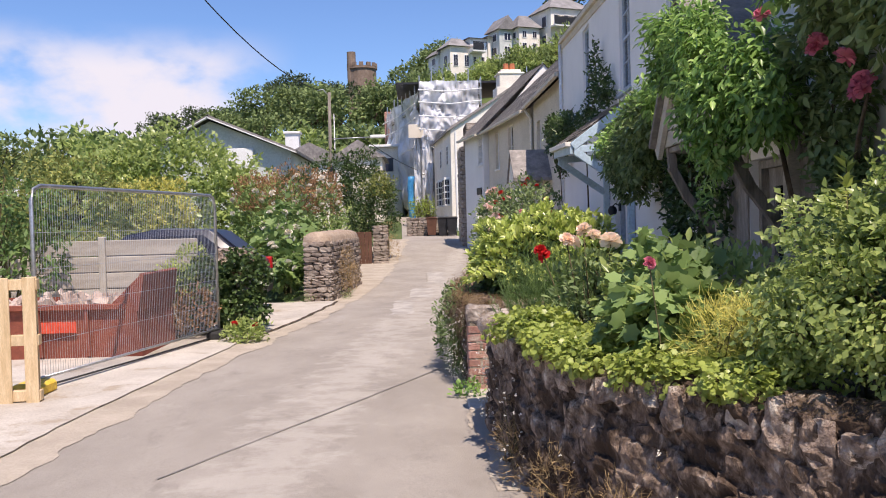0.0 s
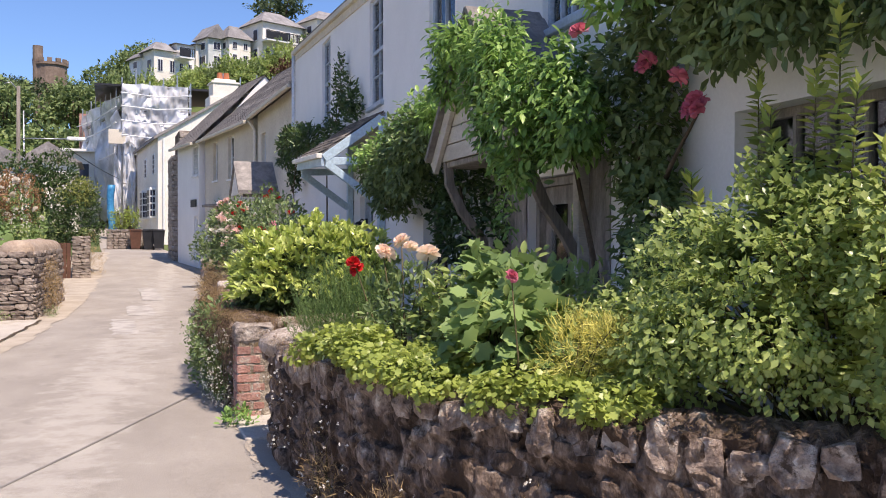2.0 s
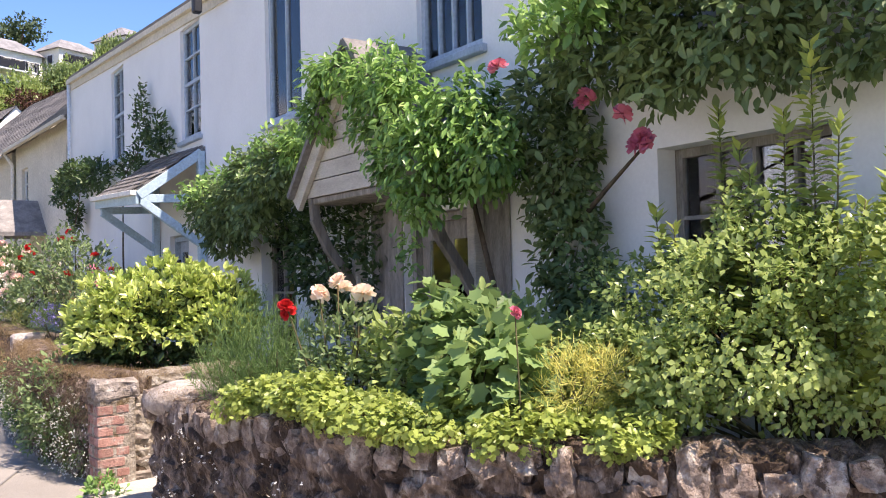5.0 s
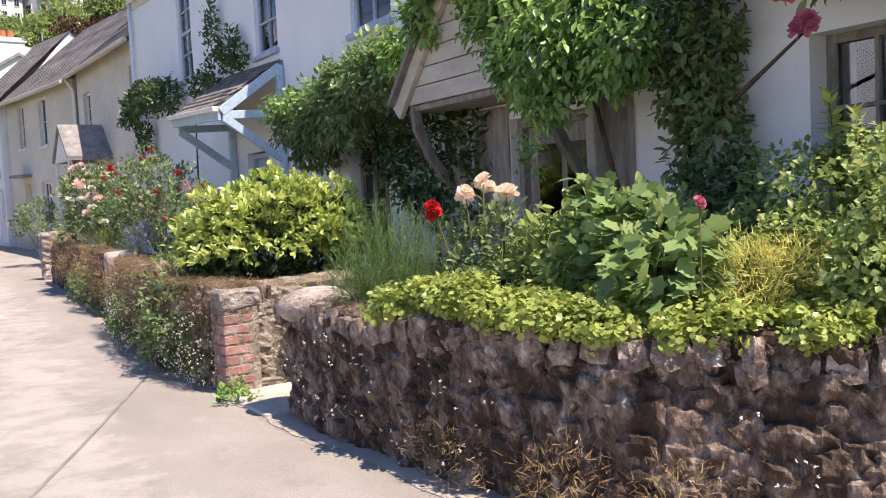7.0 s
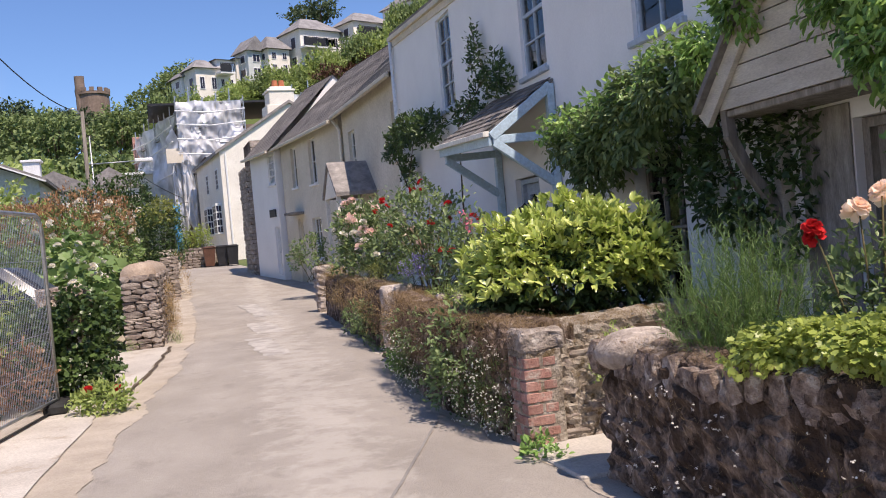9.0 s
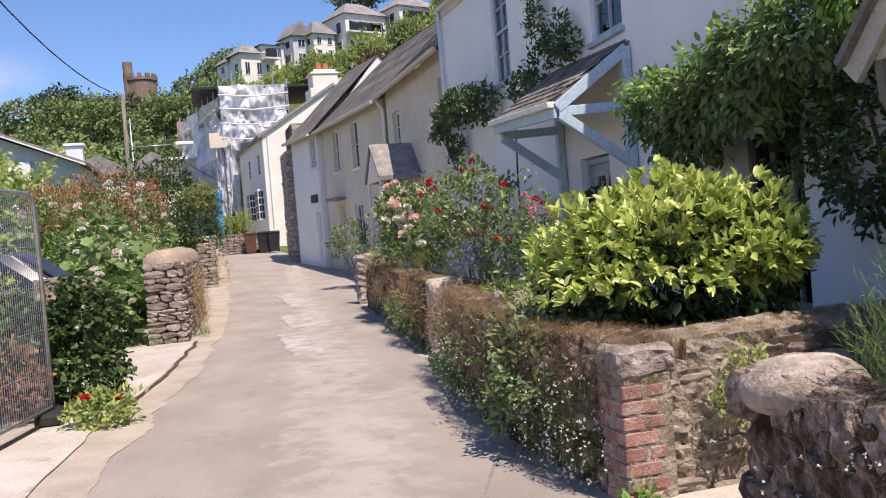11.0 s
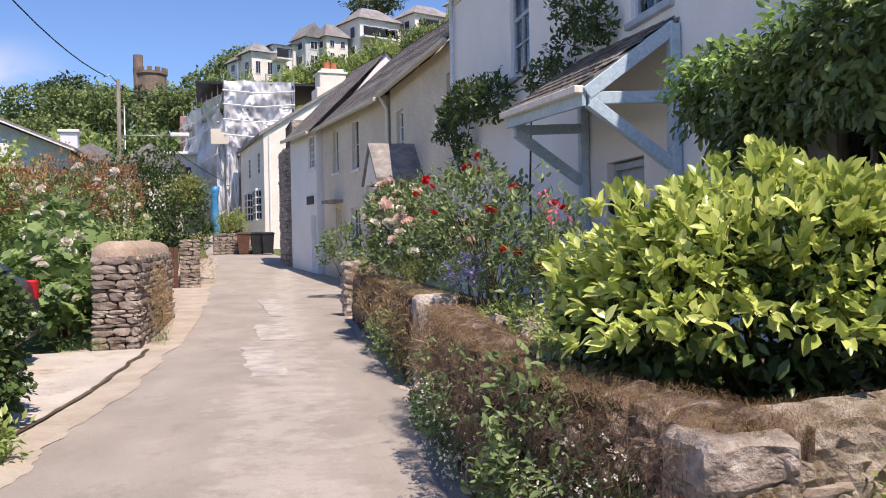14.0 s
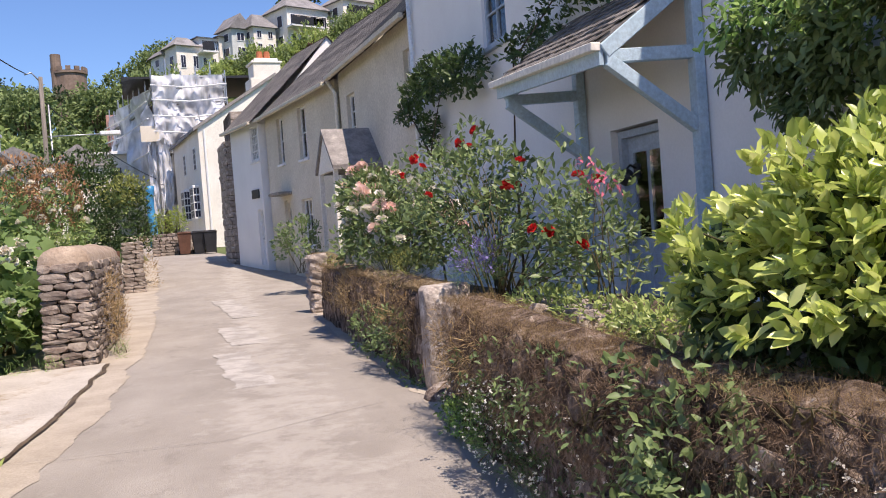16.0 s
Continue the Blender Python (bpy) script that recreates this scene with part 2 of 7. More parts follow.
SLATE = mat("roof_slate", (0.15, 0.138, 0.132), (0.27, 0.25, 0.235), 5, 0.75, 0.5, 30, (0.36, 0.33, 0.28), rand=0.35)
PINKSLATE = mat("weathered_hill_slate", (0.17, 0.163, 0.162), (0.29, 0.28, 0.28), 0.9, 0.85, 0.4, 8, rand=0.2)
OLDSLATE = mat("lichened_slate_roof", (0.14, 0.125, 0.115), (0.24, 0.215, 0.19), 1.5, 0.85, 0.5, 14, island=0.2)
BLUE = mat("pale_blue_paint", (0.40, 0.535, 0.625), (0.49, 0.62, 0.70), 3, 0.55, 0.15, 30)
BLUEGREY = mat("blue_grey_window_paint", (0.36, 0.43, 0.51), (0.46, 0.53, 0.61), 3, 0.5, 0.1, 30)
GREYWOOD = mat("weathered_grey_wood", (0.20, 0.18, 0.16), (0.36, 0.33, 0.29), 5, 0.85, 0.5, 40, stretch=(3, 3, 0.6))
BOARD = mat("faded_cream_boards", (0.44, 0.40, 0.34), (0.56, 0.52, 0.45), 2, 0.8, 0.3, 30, stretch=(1, 1, 4))
WPAINT = mat("white_paint", (0.76, 0.76, 0.74), (0.83, 0.83, 0.82), 2, 0.5, 0.1, 20)
PINE = mat("raw_pine", (0.56, 0.40, 0.22), (0.72, 0.55, 0.34), 4, 0.7, 0.3, 40, stretch=(6, 6, 0.8), rand=0.12)
STEEL = mat("galvanised_steel", (0.40, 0.41, 0.42), (0.56, 0.57, 0.58), 8, 0.4, 0.1, 40, metal=0.85)
SKIPRED = mat("rusty_red_paint", (0.20, 0.055, 0.035), (0.29, 0.085, 0.05), 3, 0.7, 0.3, 25, (0.16, 0.08, 0.05))
RED = mat("bright_red_sticker", (0.62, 0.07, 0.03), (0.70, 0.10, 0.05), 5, 0.5, 0.05, 20)
YELLOW = mat("yellow_plastic", (0.70, 0.45, 0.05), (0.80, 0.55, 0.08), 5, 0.6, 0.1, 20)
RUBBLE = mat("pink_rubble", (0.42, 0.31, 0.26), (0.60, 0.49, 0.42), 8, 0.95, 0.6, 30, rand=0.2)
CARPAINT = mat("dark_blue_car_paint", (0.012, 0.014, 0.03), (0.02, 0.022, 0.045), 1, 0.34, 0.0, 20, spec=0.5)
RUBBER = mat("black_rubber", (0.015, 0.015, 0.015), (0.03, 0.03, 0.03), 8, 0.8, 0.2, 40)
DARKPLASTIC = mat("dark_grey_plastic", (0.018, 0.019, 0.022), (0.03, 0.03, 0.035), 3, 0.5, 0.1, 20)
BROWNPLASTIC = mat("brown_plastic", (0.10, 0.045, 0.028), (0.15, 0.07, 0.045), 3, 0.6, 0.1, 20)
POLEWOOD = mat("weathered_pole_wood", (0.15, 0.13, 0.11), (0.27, 0.24, 0.205), 3, 0.9, 0.4, 30, stretch=(6, 6, 0.5))
BARK = mat("brown_bark", (0.06, 0.042, 0.028), (0.15, 0.11, 0.075), 6, 0.95, 0.9, 30)
STEM = mat("green_brown_stem", (0.06, 0.06, 0.02), (0.13, 0.10, 0.045), 9, 0.8, 0.4, 40)
TERRACOTTA = mat("terracotta", (0.42, 0.13, 0.06), (0.52, 0.19, 0.09), 6, 0.85, 0.2, 30)
FARBRICK = mat("brown_tower_stone", (0.18, 0.13, 0.10), (0.28, 0.21, 0.165), 0.6, 0.95, 0.6, 3)
GREYWALL = mat("grey_green_cladding", (0.52, 0.55, 0.53), (0.60, 0.63, 0.61), 1, 0.8, 0.1, 10)
# Near-black tone that paints the darkness of unlit rooms.
ROOM_SHADE = mat("unlit_room_tone", (0.03, 0.028, 0.026), (0.06, 0.055, 0.05), 1, 0.9, 0.1, 10)
CURTAIN = mat("pale_curtain", (0.55, 0.55, 0.54), (0.68, 0.67, 0.64), 3, 0.95, 0.3, 20, stretch=(9, 9, 0.4))
TARPBLUE = mat("blue_tarpaulin", (0.03, 0.20, 0.42), (0.06, 0.32, 0.58), 2, 0.45, 0.4, 8)
GLASS, SHEET = glass_mat("window_glass"), sheet_mat("plastic_sheeting")
L_YEL = leaf_mat("glossy_yellow_green_leaf", [(0.165, 0.24, 0.045), (0.355, 0.445, 0.1), (0.55, 0.62, 0.175), (0.7, 0.735, 0.3)], 0.3, 0.28, 0.55)
L_MID = leaf_mat("mid_green_leaf", [(0.14, 0.2, 0.055), (0.26, 0.34, 0.1), (0.38, 0.46, 0.15), (0.54, 0.61, 0.23)], 0.32, 0.4)
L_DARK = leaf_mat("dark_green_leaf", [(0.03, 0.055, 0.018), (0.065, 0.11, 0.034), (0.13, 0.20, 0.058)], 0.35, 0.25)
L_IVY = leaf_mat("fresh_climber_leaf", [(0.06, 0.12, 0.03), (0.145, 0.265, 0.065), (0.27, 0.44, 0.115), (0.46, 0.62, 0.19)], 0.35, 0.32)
L_CREEP = leaf_mat("lime_creeper_leaf", [(0.171, 0.222, 0.05), (0.313, 0.381, 0.084), (0.48, 0.543, 0.129)], 0.4, 0.3)
L_MALLOW = leaf_mat("soft_mallow_leaf", [(0.1, 0.165, 0.055), (0.185, 0.28, 0.09), (0.3, 0.42, 0.14)], 0.55, 0.3)
L_ROSEM = leaf_mat("grey_green_needle_leaf", [(0.055, 0.115, 0.03), (0.12, 0.2, 0.055), (0.2, 0.285, 0.095)], 0.6, 0.3)
L_GOLD = leaf_mat("golden_feathery_leaf", [(0.42, 0.44, 0.1), (0.6, 0.56, 0.15), (0.74, 0.64, 0.17)], 0.6, 0.35)
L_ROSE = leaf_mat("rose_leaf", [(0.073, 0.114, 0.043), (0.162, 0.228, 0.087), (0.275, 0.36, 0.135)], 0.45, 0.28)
L_OLIVE = leaf_mat("olive_hedge_leaf", [(0.119, 0.143, 0.036), (0.249, 0.273, 0.071), (0.406, 0.406, 0.12)], 0.6, 0.3)
L_RUST = leaf_mat("rust_brown_leaf", [(0.204, 0.099, 0.051), (0.341, 0.183, 0.088), (0.458, 0.289, 0.152)], 0.8, 0.2)
L_DRY = leaf_mat("dry_straw_stalk", [(0.22, 0.14, 0.06), (0.36, 0.25, 0.12), (0.46, 0.34, 0.18)], 0.9, 0.2)
L_THATCH = leaf_mat("dead_stalk", [(0.07, 0.045, 0.03), (0.15, 0.10, 0.065), (0.26, 0.18, 0.115)], 0.9, 0.2)
L_MOSS = leaf_mat("dry_moss_leaf", [(0.12, 0.075, 0.035), (0.25, 0.165, 0.08), (0.36, 0.27, 0.14)], 0.9, 0.2)
L_FAR = leaf_mat("woodland_leaf", [(0.074, 0.108, 0.039), (0.135, 0.187, 0.067), (0.207, 0.277, 0.101), (0.262, 0.338, 0.127)], 0.7, 0.25)
L_FARDARK = leaf_mat("pine_woodland_leaf", [(0.038, 0.062, 0.029), (0.073, 0.108, 0.048), (0.114, 0.157, 0.067)], 0.7, 0.2)
L_COPPER = leaf_mat("copper_leaf", [(0.07, 0.03, 0.02), (0.13, 0.06, 0.04)], 0.6, 0.2)
P_PEACH = leaf_mat("peach_petal", [(0.85, 0.55, 0.4), (0.9, 0.72, 0.58), (0.92, 0.82, 0.72)], 0.7, 0.3)
P_RED = leaf_mat("scarlet_petal", [(0.45, 0.01, 0.012), (0.66, 0.02, 0.02)], 0.6, 0.2)
P_PINK = leaf_mat("dusky_pink_petal", [(0.50, 0.10, 0.16), (0.68, 0.22, 0.30)], 0.7, 0.25)
P_SALMON = leaf_mat("salmon_petal", [(0.84, 0.58, 0.52), (0.89, 0.76, 0.69)], 0.7, 0.3)
P_WHITE = leaf_mat("creamy_white_petal", [(0.72, 0.66, 0.56), (0.84, 0.82, 0.76)], 0.7, 0.3)
P_LILAC = leaf_mat("lilac_petal", [(0.22, 0.18, 0.44), (0.34, 0.29, 0.58)], 0.7, 0.3)

# ---- builders ----


def part(name, bm, material, parent, label="", smooth=False):
    me = bpy.data.meshes.new(name)
    bm.to_mesh(me)
    bm.free()
    me.materials.append(material)
    if smooth:
        me.polygons.foreach_set("use_smooth", [True] * len(me.polygons))
    ob = new(name, me)
    ob.parent = parent
    if label:
        ob["label"] = label
    return ob


def raw(name, verts, faces, material, parent, smooth=False):
    me = bpy.data.meshes.new(name)
    me.from_pydata(verts, [], faces)
    me.materials.append(material)
    if smooth:
        me.polygons.foreach_set("use_smooth", [True] * len(me.polygons))
    ob = new(name, me)
    ob.parent = parent
    return ob


def piece(name, me, parent, m):
    ob = new(name, me)
    ob.parent = parent
    ob.matrix_basis = m
    return ob


def thing(name, m, label, category, group="", kind=""):
    ob = new(name)
    ob.empty_display_size = 0.1
    ob.matrix_basis = m
    return tagged(ob, label, category, group, kind)


def box(bm, x0, x1, y0, y1, z0, z1, m=None, bevel=0.0):
    c = bmesh.ops.create_cube(bm, size=1)["verts"]
    t = Matrix.Translation(((x0 + x1) / 2, (y0 + y1) / 2, (z0 + z1) / 2)) @ Matrix.Diagonal((x1 - x0, y1 - y0, z1 - z0, 1))
    bmesh.ops.transform(bm, matrix=(m @ t if m else t), verts=c)
    if bevel:
        es = {e for v in c for e in v.link_edges}
        bmesh.ops.bevel(bm, geom=list(es), offset=bevel, segments=1, affect="EDGES")
    return bm


def one_box(x0, x1, y0, y1, z0, z1, bevel=0.0, m=None):
    return box(bmesh.new(), x0, x1, y0, y1, z0, z1, m, bevel)


def beam(bm, a, b, w, h, up=(0, 0, 1)):
    """A squared timber from a to b."""
    a, b = Vector(a), Vector(b)
    d = (b - a)
    ln = d.length
    z = d.normalized()
    x = z.cross(Vector(up))
    x = x.normalized() if x.length > 1e-4 else Vector((1, 0, 0))
    y = z.cross(x)
    m = Matrix((x, y, z)).transposed().to_4x4()
    m.translation = (a + b) / 2
    return box(bm, -w / 2, w / 2, -h / 2, h / 2, -ln / 2, ln / 2, m, min(w, h) * 0.08)


def tube(bm, pts, r0, r1=None, seg=6):
    """A tapering round rod along points."""
    r1 = r0 if r1 is None else r1
    pts = [Vector(p) for p in pts]
    rings = []
    for k, p in enumerate(pts):
        d = (pts[min(k + 1, len(pts) - 1)] - pts[max(k - 1, 0)]).normalized()
        x = d.cross(Vector((0.13, 0.21, 1)) if abs(d.z) < 0.9 else Vector((1, 0.2, 0))).normalized()
        y = d.cross(x)
        r = r0 + (r1 - r0) * k / max(1, len(pts) - 1)
        rings.append([bm.verts.new(p + r * (math.cos(a) * x + math.sin(a) * y)) for a in (2 * math.pi * q / seg for q in range(seg))])
    for s, t in zip(rings, rings[1:]):
        for q in range(seg):
            bm.faces.new((s[q], s[(q + 1) % seg], t[(q + 1) % seg], t[q]))
    bm.faces.new(rings[0][::-1])
    bm.faces.new(rings[-1])
    return bm


def holed_wall(bm, u0, u1, z0, z1, holes, thick, top=None):
    """A wall in the u-z plane, front at depth 0, with openings through its thickness. top: height of the top edge at u."""
    us = sorted({u0, u1, *(h[0] for h in holes), *(h[1] for h in holes)})
    zs = sorted({z0, z1, *(h[2] for h in holes), *(h[3] for h in holes)})
    grid = {}

    def v(d, u, z):
        key = (d, round(u, 4), round(z, 4))
        if key not in grid:
            zz = top(u) if top and abs(z - z1) < 1e-6 else z
            grid[key] = bm.verts.new((d, u, zz))
        return grid[key]

    def solid(i, j):
        if not (0 <= i < len(us) - 1 and 0 <= j < len(zs) - 1):
            return False
        cu, cz = (us[i] + us[i + 1]) / 2, (zs[j] + zs[j + 1]) / 2
        return not any(h[0] < cu < h[1] and h[2] < cz < h[3] for h in holes)
    for i in range(len(us) - 1):
        for j in range(len(zs) - 1):
            if not solid(i, j):
                continue
            a, b, c, d = us[i], us[i + 1], zs[j], zs[j + 1]
            for dd in (0, thick):
                bm.faces.new([v(dd, a, c), v(dd, b, c), v(dd, b, d), v(dd, a, d)])
            for (p, q), (di, dj) in ((((a, c), (a, d)), (-1, 0)), (((b, c), (b, d)), (1, 0)), (((a, c), (b, c)), (0, -1)), (((a, d), (b, d)), (0, 1))):
                if not solid(i + di, j + dj):
                    bm.faces.new([v(0, *p), v(0, *q), v(thick, *q), v(thick, *p)])
    bmesh.ops.recalc_face_normals(bm, faces=bm.faces)
    return bm


def window(house, u0, u1, z0, z1, cols, rows, paint, inset=0.12, mid=True, sill=True, curtain=False, sillmat=None):
    """A sash window set back in its opening, with glazing bars, pane and sill."""
    f, g = 0.055, 0.012
    d0, d1 = inset, inset + 0.07
    us = [u0 + f + (u1 - u0 - 2 * f) * k / cols for k in range(cols + 1)]
    zs = [z0 + 0.07 + (z1 - z0 - 0.07 - f) * k / rows for k in range(rows + 1)]
    rail = rows // 2 if mid and rows > 1 else -1
    holes = []
    for i in range(cols):
        for j in range(rows):
            holes.append((us[i] + (g if i else 0), us[i + 1] - (g if i < cols - 1 else 0),
                          zs[j] + (0.026 if j == rail else g if j else 0), zs[j + 1] - (0.026 if j + 1 == rail else g if j < rows - 1 else 0)))
    w = part("window", holed_wall(bmesh.new(), u0, u1, z0, z1, holes, d1 - d0), paint, house)
    for v in w.data.vertices:
        v.co.x += d0
    for a, b, c, d in holes:
        pane = part("pane", one_box(d0 + 0.03, d0 + 0.036, a - 0.004, b + 0.004, c - 0.004, d + 0.004), GLASS, w)
        pane.visible_shadow = False
    if sill:
        part("sill", one_box(-0.06, inset, u0 - 0.06, u1 + 0.06, z0 - 0.075, z0 - 0.004, 0.01), sillmat or paint, w)
    if curtain:
        me_v, me_f = [], []
        n = 28
        for k in range(n + 1):
            u = u0 + f + (u1 - u0 - 2 * f) * k / n
            dd = d1 + 0.03 + 0.02 * math.sin(k * 1.7)
            me_v += [(dd, u, z0 + 0.03), (dd, u, z1 - 0.03)]
        for k in range(n):
            me_f.append((2 * k, 2 * k + 2, 2 * k + 3, 2 * k + 1))
        raw("curtain", me_v, me_f, CURTAIN, w)
    return w


# leaf outlines: points across, along and out of the leaf, and their triangles
LANCE = ([(0, 0, 0), (-0.2, 0.4, 0.07), (0, 1, -0.1), (0.2, 0.4, 0.07), (0, 0.45, 0)], [(0, 4, 1), (1, 4, 2), (0, 3, 4), (3, 2, 4)])
CLUMP = ([(0, 0, 0), (-0.33, 0.5, 0.08), (0, 1, -0.12), (0.33, 0.5, 0.08), (0, 0.5, -0.02)], [(0, 4, 1), (1, 4, 2), (0, 3, 4), (3, 2, 4)])
OVAL = ([(0, 0, 0), (-0.13, 0.18, 0.02), (-0.23, 0.46, 0.06), (-0.15, 0.78, 0.02), (0, 1, -0.1), (0.15, 0.78, 0.02), (0.23, 0.46, 0.06), (0.13, 0.18, 0.02), (0, 0.46, -0.02)],
        [(0, 1, 8), (1, 2, 8), (2, 3, 8), (3, 4, 8), (4, 5, 8), (5, 6, 8), (6, 7, 8), (7, 0, 8)])
NEEDLE = ([(-0.035, 0, 0), (0.035, 0, 0), (0.02, 0.6, 0.04), (-0.02, 0.6, 0.04), (0, 1, 0)], [(0, 1, 2), (0, 2, 3), (3, 2, 4)])
lobes = [(0, 0)] + [(0.62 * r * math.sin(a), 0.5 - 0.55 * r * math.cos(a)) for a, r in
                    ((radians(40 + 28 * k), (1.0 if k % 2 else 0.72)) for k in range(11))]
LOBED = ([(0, 0.45, -0.05)] + [(x, y, 0.1 * abs(x) - 0.12 * y * y) for x, y in lobes], [(0, k, k + 1) for k in range(1, 12)] + [(0, 12, 1)])
PETAL = ([(0, 0, 0), (-0.42, 0.55, 0.1), (-0.28, 0.95, 0.0), (0.28, 0.95, 0.0), (0.42, 0.55, 0.1), (0, 0.55, -0.06)],
         [(0, 5, 1), (1, 5, 2), (2, 5, 3), (3, 5, 4), (0, 4, 5)])


def unit(a):
    return a / np.maximum(np.linalg.norm(a, axis=1, keepdims=True), 1e-6)


def leaves(name, pts, ways, sizes, shape, material, parent, rng, droop=0.0, outs=None, face=0.0):
    """One mesh of many leaves, each at its point and along its way, face turned mostly up."""
    tv, tf = np.array(shape[0], float), np.array(shape[1], int)
    n, k = len(pts), len(tv)
    d = unit(ways - np.array([0, 0, droop]))
    ref = np.tile([0.0, 0.0, 1.0], (n, 1)) + rng.normal(0, 0.45, (n, 3))
    if outs is not None:
        ref = ref + outs * face
    ref = unit(ref)
    s = unit(np.cross(d, ref))
    nz = np.cross(s, d)
    L = sizes[:, None, None]
    v = pts[:, None, :] + L * (tv[None, :, 0:1] * s[:, None, :] + tv[None, :, 1:2] * d[:, None, :] + tv[None, :, 2:3] * nz[:, None, :])
    f = (tf[None] + (np.arange(n) * k)[:, None, None]).reshape(-1, 3)
    me = bpy.data.meshes.new(name)
    me.vertices.add(n * k)
    me.vertices.foreach_set("co", v.astype(np.float32).ravel())
    nf = len(f)
    me.loops.add(nf * 3)
    me.loops.foreach_set("vertex_index", f.astype(np.int32).ravel())
    me.polygons.add(nf)
    me.polygons.foreach_set("loop_start", np.arange(0, nf * 3, 3, dtype=np.int32))
    me.update(calc_edges=True)
    me.materials.append(material)
    ob = new(name, me)
    ob.parent = parent
    return ob


def shell(blobs, n, rng, depth=0.35, lump=0.16, low=-0.75):
    """Points on and under the lumpy skin of some ellipsoids, and the way outwards."""
    b = np.array(blobs, float)
    wgt = (b[:, 3] * b[:, 4] + b[:, 3] * b[:, 5] + b[:, 4] * b[:, 5])
    pick = rng.choice(len(b), n * 3, p=wgt / wgt.sum())
    d = unit(rng.normal(0, 1, (n * 3, 3)))
    ph = pick[:, None] * 1.7 + np.array([0.3, 1.9, 4.1])
    g = (np.sin(d * 4.1 + ph).sum(1) + np.sin(d[:, [1, 2, 0]] * 7.3 + ph * 2).sum(1) * 0.8) * 0.5
    r = (1 + lump * g) * (1 - depth * rng.random(n * 3) ** 1.8)
    p = b[pick, :3] + d * b[pick, 3:6] * r[:, None]
    keep = d[:, 2] > low
    for k in range(len(b)):
        q = (p - b[k, :3]) / b[k, 3:6]
        keep &= ((q ** 2).sum(1) > 0.5) | (pick == k)
    p, d, pick = p[keep][:n], d[keep][:n], pick[keep][:n]
    return p, unit(d / b[pick, 3:6])


def foliage(name, blobs, n, size, shape, material, parent, seed, per=6, spread=0.9, up=0.35, gather=0.5, depth=0.35, lump=0.16, low=-0.75, droop=0.0, face=0.8):
    """A crown of leaves in small sprays."""
    rng = np.random.default_rng(seed)
    c, o = shell(blobs, n // per, rng, depth, lump, low)
    pts = np.repeat(c, per, 0) + rng.normal(0, size * gather, (len(c) * per, 3))
    ways = np.repeat(o, per, 0) + rng.normal(0, spread, (len(c) * per, 3)) + np.array([0, 0, up])
    sizes = size * rng.uniform(0.6, 1.25, len(pts))
    return leaves(name, pts, ways, sizes, shape, material, parent, rng, droop, np.repeat(o, per, 0), face)


def twigs(root, blobs, n, seed, r=0.012, parent=None, material=None, name="stem"):
    """Branching stems from the root up into the crown."""
    rng = np.random.default_rng(seed + 99)
    c, _ = shell(blobs, n, rng, 0.5)
    root = Vector(root)
    bm = bmesh.new()
    for p in c:
        p = Vector(p)
        a = root + Vector(rng.normal(0, 0.05, 3)) * Vector((1, 1, 0))
        mid = a.lerp(p, 0.5) + Vector((0, 0, 0.12 * (p - a).length)) + Vector(rng.normal(0, 0.05, 3)) * (p - a).length
        tube(bm, [a, a.lerp(mid, 0.55) + Vector((0, 0, 0.03)), mid, p], r, r * 0.35, 5)
    return part(name, bm, material or STEM, parent, smooth=True)


def bloom_mesh(name, material, r, seed, rings=((6, -5), (7, 20), (7, 42), (6, 60), (5, 75), (4, 86))):
    """A full rose: rings of cupped petals."""
    rng = np.random.default_rng(seed)
    pts, ways, sz = [], [], []
    for n, tilt in rings:
        for k in range(n):
            a = 2 * math.pi * (k + rng.random() * 0.5) / n
            t = radians(tilt)
            ways.append((math.cos(a) * math.cos(t), math.sin(a) * math.cos(t), math.sin(t)))
            pts.append((math.cos(a) * r * 0.12, math.sin(a) * r * 0.12, 0))
            sz.append(r * (1.05 - 0.25 * tilt / 90))
    tmp = leaves(name, np.array(pts), np.array(ways), np.array(sz), PETAL, material, None, rng)
    me = tmp.data
    bpy.data.objects.remove(tmp)
    return me


BLOOM = {k: bloom_mesh(k + "_bloom", m, r, 5 + i) for i, (k, m, r) in enumerate((
    ("peach", P_PEACH, 0.066), ("red", P_RED, 0.055), ("pink", P_PINK, 0.065), ("salmon", P_SALMON, 0.06), ("white", P_WHITE, 0.05)))}


def blooms(parent, kind, places, scale=1.0, seed=1):
    rng = random.Random(seed)
    for p in places:
        piece("flower", BLOOM[kind], parent, pose(*p, rng.uniform(-50, 50), rng.uniform(-60, 10), rng.uniform(0, 360)) @ Matrix.Scale(scale * rng.uniform(0.8, 1.2), 4))


def scatter_blooms(parent, kind, blobs, n, seed, scale=1.0):
    rng = np.random.default_rng(seed)
    p, _ = shell(blobs, n, rng, 0.05, low=-0.1)
    blooms(parent, kind, [tuple(q) for q in p], scale, seed)


def bush(name, blobs, n, size, shape, material, seed, label, category, root=None, nst=14, rs=0.012, group="", **kw):
    b = blobs[0]
    root = root or (b[0], b[1], b[2] - b[5] * 1.0)
    t = thing(name, pose(*root), label, category, group)
    loc = [(q[0] - root[0], q[1] - root[1], q[2] - root[2], *q[3:]) for q in blobs]
    foliage("foliage", loc, n, size, shape, material, t, seed, **kw)
    twigs((0, 0, 0), loc, nst, seed, rs, t)
    return t, loc

random.seed(7)
